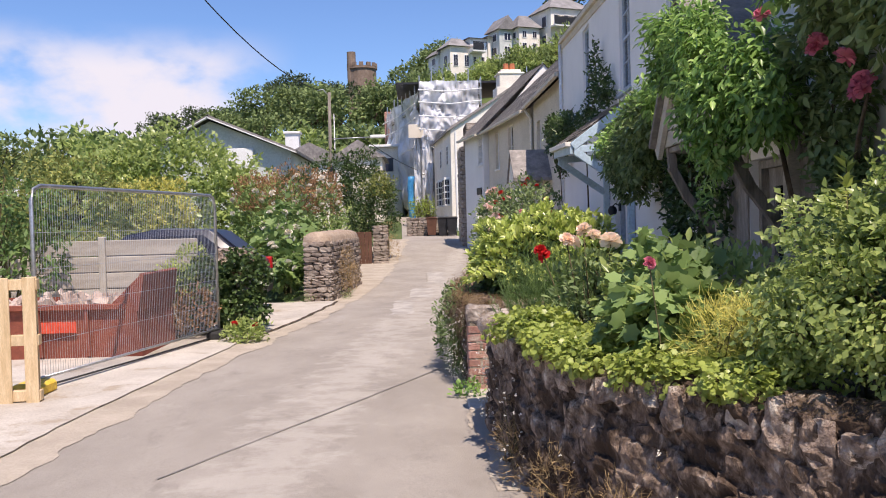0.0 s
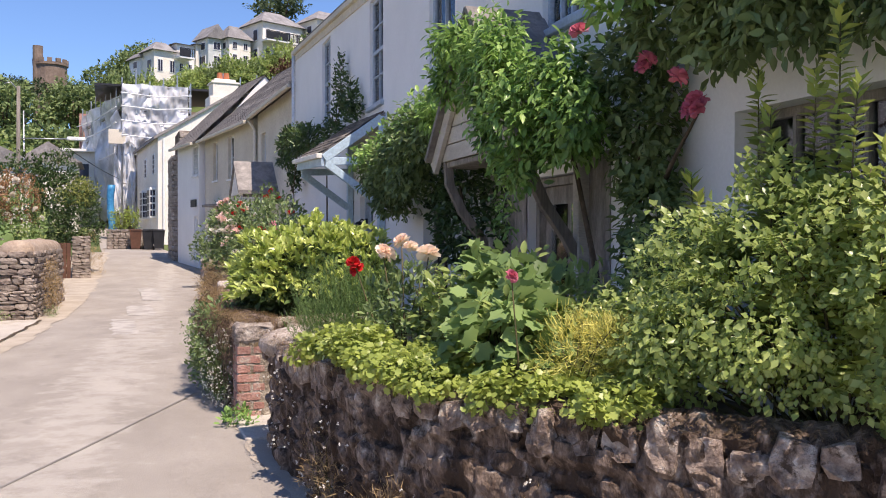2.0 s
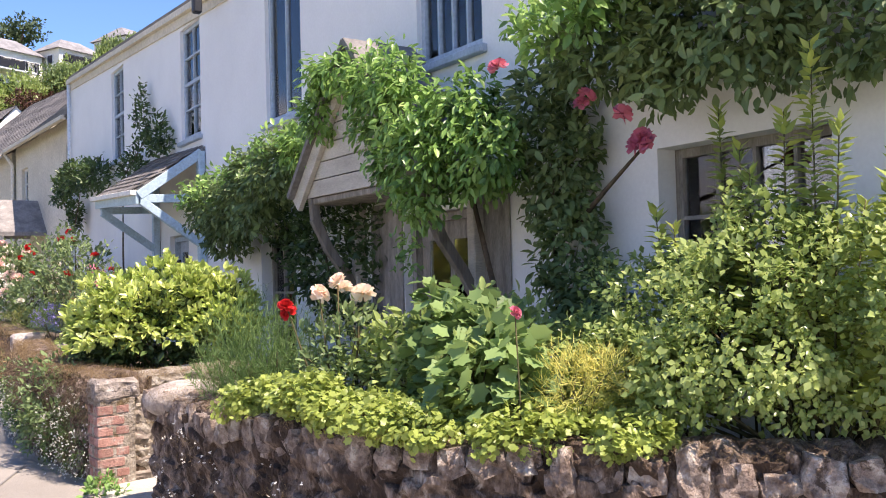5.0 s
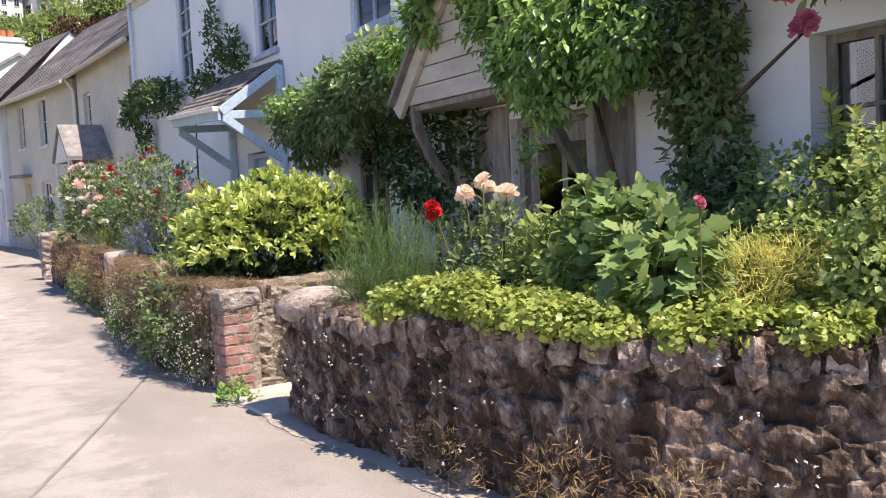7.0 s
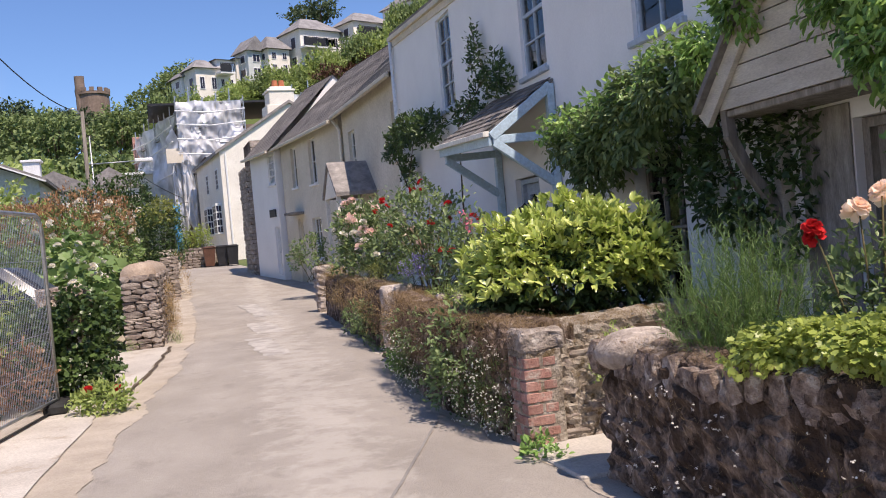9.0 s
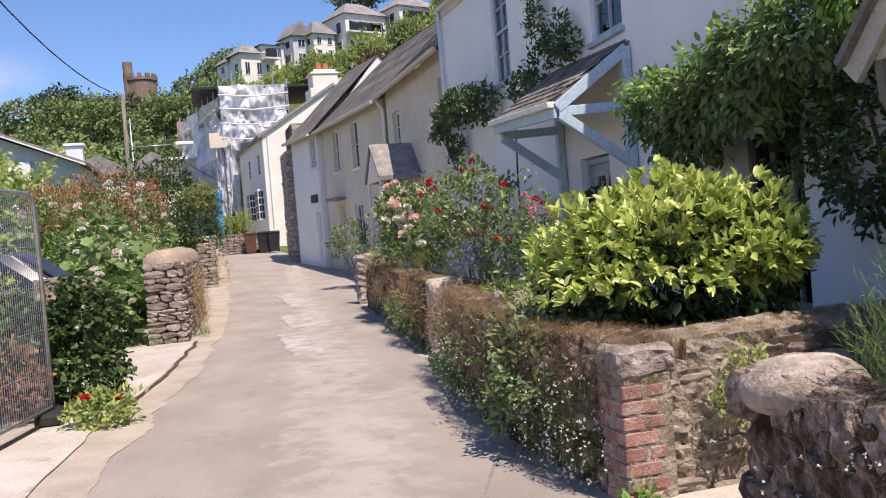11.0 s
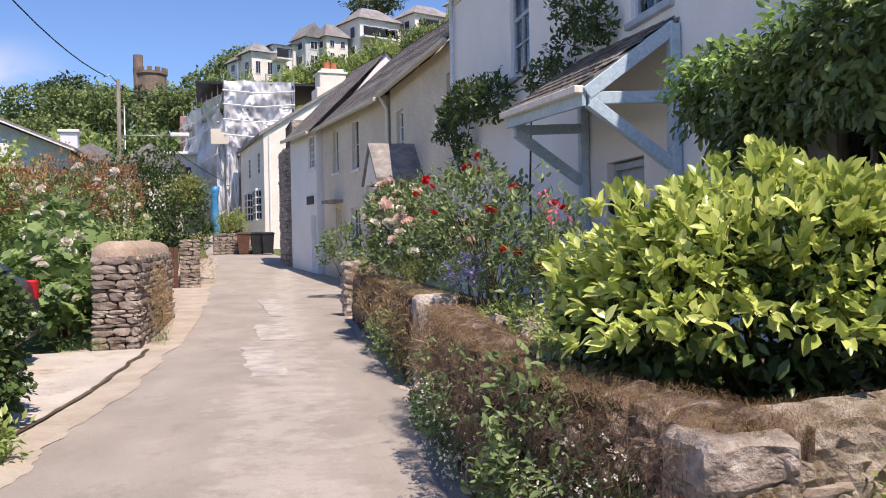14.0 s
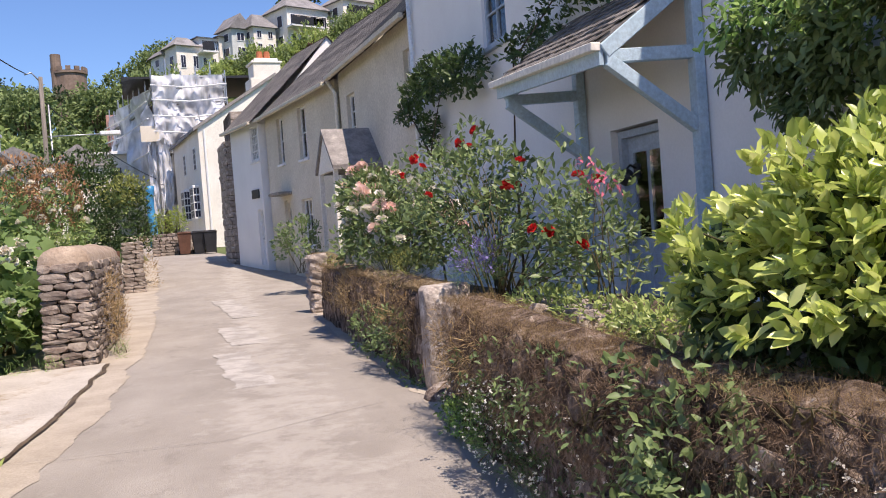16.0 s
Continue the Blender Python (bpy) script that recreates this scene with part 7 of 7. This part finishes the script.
for x0, z0 in ((1.6, 3.2), (3.6, 3.2), (1.6, 6.4), (3.6, 6.4)):
    w = part("window", one_box(x0, x0 + 1.1, 66.42, 66.5, z0, z0 + 1.6, 0.02), WPAINT, sc)
    part("pane", one_box(x0 + 0.12, x0 + 0.98, 66.405, 66.418, z0 + 0.12, z0 + 1.48), CARPAINT, w)
part("end_pier", one_box(-2.9, -2.0, 79.5, 80.6, 2, 11.8, 0.03), BRICK, sc, "red brick end pier and chimney")


def scaff_face(a, b, z0, z1, parent, nb, zs):
    a, b = Vector((*a, 0)), Vector((*b, 0))
    out = Vector((b - a).normalized().cross(Vector((0, 0, 1))))

    def pole_from(p, q):
        part("scaffold_pole", tube(bmesh.new(), [p, q], 0.05, seg=5), STEEL, parent)
    for k in range(nb + 1):
        p = a.lerp(b, k / nb)
        q = p - out * 1.0
        pole_from(p + Vector((0, 0, z0)), p + Vector((0, 0, z1 + random.uniform(0.3, 1.2))))
        pole_from(q + Vector((0, 0, z0)), q + Vector((0, 0, z1 + 0.4)))
    for z in zs:
        pole_from(a + Vector((0, 0, z)), b + Vector((0, 0, z)))
        pole_from(a - out + Vector((0, 0, z)), b - out + Vector((0, 0, z)))
    for z in zs[::2]:
        bm = bmesh.new()
        m = (a + b) / 2 - out * 0.5
        ln = (b - a).length
        ang = math.degrees(math.atan2((b - a).y, (b - a).x))
        box(bm, -ln / 2, ln / 2, -0.45, 0.45, -0.03, 0.03, pose(m.x, m.y, z - 0.12, 0, 0, ang))
        part("scaffold_board", bm, POLEWOOD, parent)


def sheet(a, b, z0, z1, parent, seed, sag=0.25, ragged=0.8):
    a, b = Vector((*a, 0)), Vector((*b, 0))
    out = Vector((b - a).normalized().cross(Vector((0, 0, 1))))
    nu, nz = 44, 34
    vs, fs = [], []
    for j in range(nz + 1):
        for i in range(nu + 1):
            u, w = i / nu, j / nz
            zlow = z0 + ragged * noise.noise((u * 4 + seed, seed, 0))
            p = a.lerp(b, u) + out * (0.12 + sag * (0.6 * noise.noise((u * 5, w * 3, seed)) + 0.5 * abs(math.sin(w * 9.5)) * noise.noise((u * 9, w * 5, seed + 3)) + 0.25 * noise.noise((u * 22, w * 7, seed))))
            vs.append((p.x, p.y, zlow + (z1 - zlow) * w))
    for j in range(nz):
        for i in range(nu):
            fs.append((j * (nu + 1) + i, j * (nu + 1) + i + 1, (j + 1) * (nu + 1) + i + 1, (j + 1) * (nu + 1) + i))
    return raw("plastic_sheet", vs, fs, SHEET, parent, True)


zs = [3.2, 5.2, 7.2, 9.2, 10.4, 11.3, 12.0]
scaff_face((0.3, 65), (4.9, 65), 1.6, 12.0, sc, 5, zs)
scaff_face((-2.6, 79), (0.3, 65), 1.6, 11.4, sc, 8, zs[:-1])
sheet((0.3, 64.9), (4.7, 64.9), 7.6, 12.1, sc, 3, 0.9, 1.6)
sheet((-2.5, 78), (0.3, 65), 3.4, 11.4, sc, 8, 1.0, 1.6)
sheet((-0.2, 65.6), (1.2, 64.8), 3.0, 8.5, sc, 14, 0.6, 1.8)
for xa, ya, xb, yb, zz in ((0.2, 64.3, 4.9, 64.3, 8.4), (0.2, 64.3, 4.9, 64.3, 9.4), (0.2, 64.3, 4.9, 64.3, 10.4), (0.2, 64.3, 4.9, 64.3, 11.3), (-3.0, 78, -0.1, 65, 9.3), (-3.0, 78, -0.1, 65, 10.4), (-3.0, 78, -0.1, 65, 7.2)):
    part("ledger", tube(bmesh.new(), [(xa, ya, zz + 0.1), ((xa + xb) / 2, (ya + yb) / 2, zz - 0.08), (xb, yb, zz + 0.12)], 0.05, seg=5), WPAINT, sc)
scaff_face((7.0, 63.5), (12.0, 65.5), 8.0, 12.2, sc, 4, [9.6, 10.8, 12.0])
sheet((7.2, 63.4), (11.8, 65.3), 9.4, 12.2, sc, 21, 0.4, 0.8)
part("scaffold_roof", one_box(-1.5, 11.5, 66, 74, 12.1, 12.25), DARKPLASTIC, sc, "dark temporary scaffold roof")
part("sign_board", one_box(-0.6, 0.5, 64.65, 64.72, 7.9, 8.9, 0.01), CREAM, sc, "pale blank site board")


def villa(x, y, z, w, d, h, rise, wall, roof, cols, rows, label, turn=0, balcony=False, gable=False):
    cols, roof, rise = max(1, cols - 1), PINKSLATE, rise * 0.8
    v = thing("hillside_house", pose(x, y, z, 0, 0, turn), label, "house", "houses on the hill")
    part("wall", one_box(0, w, 0, d, -3, h), wall, v)
    bm = bmesh.new()
    o = 0.4
    if gable:
        a = [bm.verts.new((q, -o, zz)) for q, zz in ((-o, h - 0.1), (w + o, h - 0.1), (w / 2, h + rise))]
        b = [bm.verts.new((vv.co.x, d + o, vv.co.z)) for vv in a]
        bm.faces.new(a)
        bm.faces.new(b[::-1])
        for k in range(3):
            bm.faces.new((a[k], a[(k + 1) % 3], b[(k + 1) % 3], b[k]))
    else:
        a = [bm.verts.new(c) for c in ((-o, -o, h), (w + o, -o, h), (w + o, d + o, h), (-o, d + o, h))]
        b = [bm.verts.new(c) for c in ((w * 0.3, d * 0.45, h + rise), (w * 0.7, d * 0.45, h + rise), (w * 0.7, d * 0.55, h + rise), (w * 0.3, d * 0.55, h + rise))]
        bm.faces.new(a[::-1])
        bm.faces.new(b)
        for k in range(4):
            bm.faces.new((a[k], a[(k + 1) % 4], b[(k + 1) % 4], b[k]))
    part("roof", bm, roof, v)
    for i in range(cols):
        for j in range(rows):
            ww = w / cols
            x0 = i * ww + ww * 0.27
            z0 = 0.4 + j * (h - 0.2) / rows
            hh = min(1.5, (h - 0.2) / rows * 0.6)
            f = part("window", one_box(x0, x0 + ww * 0.46, -0.06, 0.02, z0, z0 + hh), WPAINT, v)
            part("pane", one_box(x0 + 0.08, x0 + ww * 0.22, -0.075, -0.065, z0 + 0.08, z0 + hh - 0.08), CARPAINT, f)
            part("pane", one_box(x0 + ww * 0.25, x0 + ww * 0.46 - 0.08, -0.075, -0.065, z0 + 0.08, z0 + hh - 0.08), CARPAINT, f)
            f = part("window", one_box(-0.06, 0.02, d * 0.2, d * 0.2 + 1.1, z0, z0 + hh), WPAINT, v) if i == 0 else None
            if f:
                part("pane", one_box(-0.075, -0.065, d * 0.2 + 0.1, d * 0.2 + 1.0, z0 + 0.08, z0 + hh - 0.08), CARPAINT, f)
    if balcony:
        bz = (h - 0.2) / rows + 0.25
        bal = part("balcony", one_box(-0.3, w * 0.7, -1.5, -0.06, bz - 0.2, bz), WPAINT, v)
        part("balcony_front", one_box(-0.3, w * 0.45, -1.53, -1.5, bz, bz + 0.9), DARKPLASTIC, bal)
        for k in range(9):
            part("baluster", one_box(-0.25 + k * (w * 0.7 + 0.2) / 8, -0.19 + k * (w * 0.7 + 0.2) / 8, -1.48, -1.42, bz, bz + 0.95), DARKPLASTIC, bal)
        part("handrail", one_box(-0.28, w * 0.7, -1.5, -1.4, bz + 0.95, bz + 1.02), DARKPLASTIC, bal)
        part("glass_panel", one_box(-0.2, w * 0.68, -1.46, -1.45, bz + 0.05, bz + 0.9), GLASS, bal)
    return v


villa(2.9, 111, 21.4, 1.3, 3, 1.7, 1.0, WPAINT, SLATE, 2, 1, "small white gabled hillside house", 22, gable=True)
villa(4.4, 108, 20.6, 3.0, 3.3, 2.9, 1.6, PALE_CREAM, SLATE, 3, 1, "cream hillside house with a broad grey hipped roof", 22)
villa(7.0, 109, 20.9, 2.3, 2.6, 3.7, 0.25, WPAINT, SLATE, 3, 2, "white flat-topped hillside house with a glass balcony", 22, True)
villa(9.3, 109.5, 21.6, 1.6, 2.6, 3.2, 0.3, PALE_CREAM, SLATE, 2, 1, "low cream hillside house between two others", 22)
villa(10.6, 108, 22.0, 2.2, 3.2, 3.5, 2.1, GREYWALL, SLATE, 2, 2, "grey-green steep-gabled hillside house", 22, gable=True)
villa(13.0, 107.5, 22.4, 2.9, 3.4, 3.1, 2.3, PALE_CREAM, OLDSLATE, 3, 2, "cream hillside house under a tall tiled hip roof", 22)
villa(16.9, 107, 22.8, 5.8, 5, 4.9, 2.4, PALE_CREAM, OLDSLATE, 5, 2, "large cream hillside villa with dark balconies", 22, True)
villa(23.6, 107, 24.4, 6.4, 5, 4.2, 2.2, PALE_CREAM, SLATE, 5, 2, "cream hillside house with a grey hipped roof", 22, True)
villa(31.0, 106, 26.3, 5.0, 6, 4.6, 2.2, WPAINT, SLATE, 3, 2, "large white hillside villa under a slate roof", 22, True)

tower = thing("tower", pose(-9.1, 150, 19.2), "round brown stone tower with battlements and a stair turret", "tower")
bm = bmesh.new()
bmesh.ops.create_cone(bm, segments=24, radius1=2.5, radius2=2.4, depth=9.2, cap_ends=True, matrix=Matrix.Translation((0, 0, 4.6)))
bmesh.ops.create_cone(bm, segments=24, radius1=2.6, radius2=2.6, depth=0.4, cap_ends=True, matrix=Matrix.Translation((0, 0, 9.2)))
part("drum", bm, FARBRICK, tower)
for k in range(12):
    a = 2 * math.pi * k / 12
    bm = bmesh.new()
    box(bm, -0.35, 0.35, -0.2, 0.2, 9.4, 10.0, pose(2.4 * math.cos(a), 2.4 * math.sin(a), 0, 0, 0, math.degrees(a) + 90))
    part("merlon", bm, FARBRICK, tower)
bm = bmesh.new()
bmesh.ops.create_cone(bm, segments=14, radius1=0.75, radius2=0.75, depth=12, cap_ends=True, matrix=Matrix.Translation((-1.75, -0.9, 5.9)))
part("turret", bm, FARBRICK, tower)


def gabled_bungalow():
    b = thing("bungalow", pose(-10.6, 45, 0), "pale bungalow with white bargeboards among bushes", "house")
    bm = bmesh.new()
    pr = [(-2.6, 1.0), (4.1, 1.0), (4.1, 5.4), (0, 7.05), (-2.6, 5.8)]
    lo = [bm.verts.new((x, 0, z)) for x, z in pr]
    hi = [bm.verts.new((x, 9, z)) for x, z in pr]
    bm.faces.new(lo)
    bm.faces.new(hi[::-1])
    for k in range(5):
        bm.faces.new((lo[k], lo[(k + 1) % 5], hi[(k + 1) % 5], hi[k]))
    part("wall", bm, GREYWALL, b)
    for xa, za, xb, zb in ((-2.9, 5.65, 0.05, 7.2), (4.45, 5.3, -0.05, 7.2)):
        bm = bmesh.new()
        vs = [[bm.verts.new(c) for c in ((xa, y, za), (xb, y, zb), (xb, y, zb + 0.15), (xa, y, za + 0.15))] for y in (-0.5, 9.3)]
        for k in range(4):
            bm.faces.new((vs[0][k], vs[0][(k + 1) % 4], vs[1][(k + 1) % 4], vs[1][k]))
        bm.faces.new(vs[0][::-1])
        bm.faces.new(vs[1])
        part("roof", bm, SLATE, b)
        bm = bmesh.new()
        beam(bm, (xa, -0.53, za + 0.0), (xb, -0.53, zb + 0.0), 0.06, 0.28, (0, 1, 0))
        part("bargeboard", bm, WPAINT, b, "white bargeboard")
    part("porch_panel", one_box(0.9, 2.2, -0.3, -0.02, 3.2, 5.6, 0.02), WPAINT, b)
    return b


gabled_bungalow()
for x, y, z, w, rise, lab in ((-9.1, 56, 3.6, 4.4, 1.2, "low grey-roofed house with a white chimney beyond a hedge"), (-5.9, 62, 4.2, 3.4, 1.3, "small grey-roofed house with white gable boards")):
    h = thing("distant_house", pose(x, y, z), lab, "house")
    part("wall", one_box(0, w, 0, 6, -3, 2.2), PALE_CREAM, h)
    bm = bmesh.new()
    a = [bm.verts.new(c) for c in ((-0.3, -0.3, 2.1), (w + 0.3, -0.3, 2.1), (w / 2, -0.3, 2.1 + rise))]
    b = [bm.verts.new(v.co + Vector((0, 6.6, 0))) for v in a]
    bm.faces.new(a)
    bm.faces.new(b[::-1])
    for k in range(3):
        bm.faces.new((a[k], a[(k + 1) % 3], b[(k + 1) % 3], b[k]))
    part("roof", bm, SLATE, h)
    if x > -7:
        continue
    bm = bmesh.new()
    box(bm, 0.5, 1.4, 1.0, 1.8, 2.2, 4.0, None, 0.03)
    box(bm, 0.4, 1.5, 0.9, 1.9, 4.0, 4.15, None, 0.02)
    part("chimney", bm, WPAINT, h)
hut = thing("distant_house", pose(-3.6, 72, 5.0), "small pale house half hidden behind a pole", "house")
part("wall", one_box(0, 2.3, 0, 5, -3, 2.9), PALE_CREAM, hut)
part("roof", one_box(-0.4, 2.7, -0.5, 5.4, 2.9, 3.1, 0.03), WPAINT, hut)
w = part("window", one_box(0.4, 1.6, -0.06, 0.02, 0.9, 2.0), CARPAINT, hut)

pole = thing("utility_pole", pose(-4.5, 45, 0.3), "weathered wooden utility pole with a bracket and wires", "utility pole")
part("pole", tube(bmesh.new(), [(0, 0, 0), (0.06, 0, 8.1)], 0.105, 0.08, 10), POLEWOOD, pole, smooth=True)
bm = bmesh.new()
tube(bm, [(0.28, 0.1, 0), (0.26, 0.1, 7.0)], 0.035, seg=6)
part("conduit", bm, STEEL, pole, smooth=True)
bm = bmesh.new()
tube(bm, [(0.05, 0, 7.9), (-0.25, -0.1, 8.25), (-0.5, -0.2, 8.15)], 0.03, seg=6)
tube(bm, [(0.05, 0, 5.7), (2.2, 0, 5.75)], 0.03, seg=6)
part("bracket", bm, STEEL, pole, smooth=True)
part("lamp_head", one_box(2.1, 2.9, -0.12, 0.12, 5.68, 5.86, 0.04), WPAINT, pole, "pale street lamp head")
part("junction_box", one_box(-0.1, 0.2, -0.26, -0.1, 3.6, 4.3, 0.02), DARKPLASTIC, pole)


def wire(name, a, b, sag, r, label):
    a, b = Vector(a), Vector(b)
    pts = [a.lerp(b, k / 24) - Vector((0, 0, sag * 4 * (k / 24) * (1 - k / 24))) for k in range(25)]
    return tagged(part(name, tube(bmesh.new(), pts, r, seg=5), RUBBER, None, smooth=True), label, "cable")


bm = bmesh.new()
tube(bm, [(-4.95 - 0.092 * s, 44.8 - 0.994 * s, 8.5 - 0.09 * s + 0.006 * s * s) for s in range(0, 61, 2)], 0.022, seg=5)
tagged(part("overhead_cable", bm, RUBBER, None, smooth=True), "black overhead cable running to a wooden pole", "cable")
wire("overhead_cable", (-4.4, 45, 7.4), (0.0, 60, 5.2), 0.3, 0.02, "thin overhead cable running up the lane")

# ---- woods ----


def tree_meshes(seed, h, r, material, leaf=0.5, n=2100, flat=False):
    """Trunk, limbs and crown of one tree, as an Empty with parts."""
    rng = random.Random(seed)
    t = thing("tree", Matrix(), "leafy broadleaved tree on a wooded hillside" if not flat else "dark spreading pine on a wooded hillside", "tree", "hillside trees")
    bm = bmesh.new()
    tube(bm, [(0, 0, -1.5), (0.1, 0, h * 0.3), (0.0, 0.1, h * 0.62)], h * 0.035, h * 0.018, 8)
    blobs = []
    for k in range(7 if not flat else 9):
        a = k * 2.4 + rng.random()
        rad = r * rng.uniform(0.25, 0.75)
        z = h * (rng.uniform(0.45, 0.86) if not flat else rng.uniform(0.55, 0.95))
        b = (rad * math.cos(a), rad * math.sin(a), z)
        tube(bm, [(0, 0, h * 0.3), (b[0] * 0.5, b[1] * 0.5, z * 0.75), b], h * 0.016, h * 0.005, 6)
        s = r * rng.uniform(0.34, 0.52)
        blobs.append((*b, s, s, s * (0.8 if not flat else 0.32)))
    blobs.append((0, 0, h * 0.86, r * 0.42, r * 0.42, h * 0.13))
    part("trunk", bm, BARK, t)
    foliage("crown", blobs, n, leaf, CLUMP, material, t, seed, per=7, spread=1.0, up=0.3, gather=0.5, lump=0.28, depth=0.45)
    return t


protos = [tree_meshes(1, 8, 4.2, L_FAR), tree_meshes(2, 7, 3.6, L_FAR), tree_meshes(3, 9, 4.0, L_FAR), tree_meshes(4, 9.5, 4.2, L_FARDARK, 0.45, 2100, True), tree_meshes(5, 6, 3.8, L_FARDARK)]
small = [tree_meshes(6, 3.4, 2.2, L_FAR, 0.3, 1700), tree_meshes(7, 3.0, 2.0, L_COPPER, 0.26, 1500), tree_meshes(8, 3.4, 2.3, L_MID, 0.3, 1700)]
small[1]["label"] = "copper-leaved small tree on a hillside"
rr = random.Random(31)
spots = []
for row, (y, x0, x1, step) in enumerate(((88, -42, -6, 6.0), (102, -52, -3, 5.5), (116, -60, 0, 5.5), (130, -70, 1, 5.5), (143, -80, 2, 5.5))):
    x = x0 + (row % 2) * 2.5
    while x < x1:
        spots.append((x + rr.uniform(-1.5, 1.5), y + rr.uniform(-4, 4), rr.choice((0, 0, 1, 1, 2, 2, 4, 3)), rr.uniform(0.75, 1.15)))
        x += step
spots += [(21, 117, 3, 1.0), (-34, 118, 3, 1.3), (-30, 121, 3, 1.2), (-20, 139, 3, 1.15), (-16, 138, 4, 1.2), (-13.5, 140, 3, 1.1), (-5.5, 138, 2, 1.0), (-1, 128, 2, 0.95), (1.5, 124, 0, 0.9), (4, 126, 1, 0.9)]
for x, y, k, s in spots:
    if abs(x + 9.1) < 5.5 and y > 118:
        s *= 0.8
    s *= 0.62 + 0.38 * smooth(-34, -16, x)
    m = pose(x, y, ground_z(x, y) - 0.3, 0, 0, rr.uniform(0, 360)) @ Matrix.Scale(s, 4)
    c = copy_thing(protos[k], Matrix())
    c.matrix_basis = m
# shrubs and small trees along the bank below the villas
bank_top = lambda x: float(np.interp(x, [0, 6, 9, 12, 15, 18.4, 21.7, 25, 28.7, 34], [18.5, 19.3, 20.4, 21.3, 21.9, 23.2, 24.4, 26.0, 28.2, 30.5]))
x = 1.0
while x < 34:
    y = 102.5 + rr.uniform(-1.5, 1.5)
    g = ground_z(x, y)
    for lift in (0.0, -1.1):
        top = bank_top(x) + lift + rr.uniform(-0.35, 0.35)
        k = rr.choice((0, 0, 2, 2, 2, 1)) if lift else rr.choice((0, 0, 2))
        c = copy_thing(small[k], Matrix())
        c.matrix_basis = pose(x + rr.uniform(-0.5, 0.5), y + lift, g - 0.2, 0, 0, rr.uniform(0, 360)) @ Matrix.Diagonal((1.0, 1.0, max(0.6, (top - g) / 3.3), 1))
    x += 1.35
for x, y, s in ((-5.5, 66, 1.1), (-9, 68, 1.2), (-13, 66, 1.1), (-17, 62, 1.2), (-12, 74, 1.5), (-20, 72, 1.5), (-6.5, 76, 1.2), (-25, 70, 1.6), (-30, 78, 1.7), (-4.2, 82, 1.2), (-7, 87, 1.5), (-4.8, 89, 1.5), (-2.6, 87, 1.4), (-9.6, 88, 1.5), (-1.2, 92, 1.4), (-11.5, 80, 1.5)):
    c = copy_thing(small[rr.choice((0, 2))], Matrix())
    c.matrix_basis = pose(x, y, ground_z(x, y) - 0.2, 0, 0, rr.uniform(0, 360)) @ Matrix.Scale(s * 1.3, 4)
for k, t in enumerate(protos):
    t.matrix_basis = pose(-46 - 7 * k, 96, ground_z(-46 - 7 * k, 96) - 0.3)
for k, t in enumerate(small):
    t.matrix_basis = pose(-36 - 5 * k, 84, ground_z(-36 - 5 * k, 84) - 0.2)
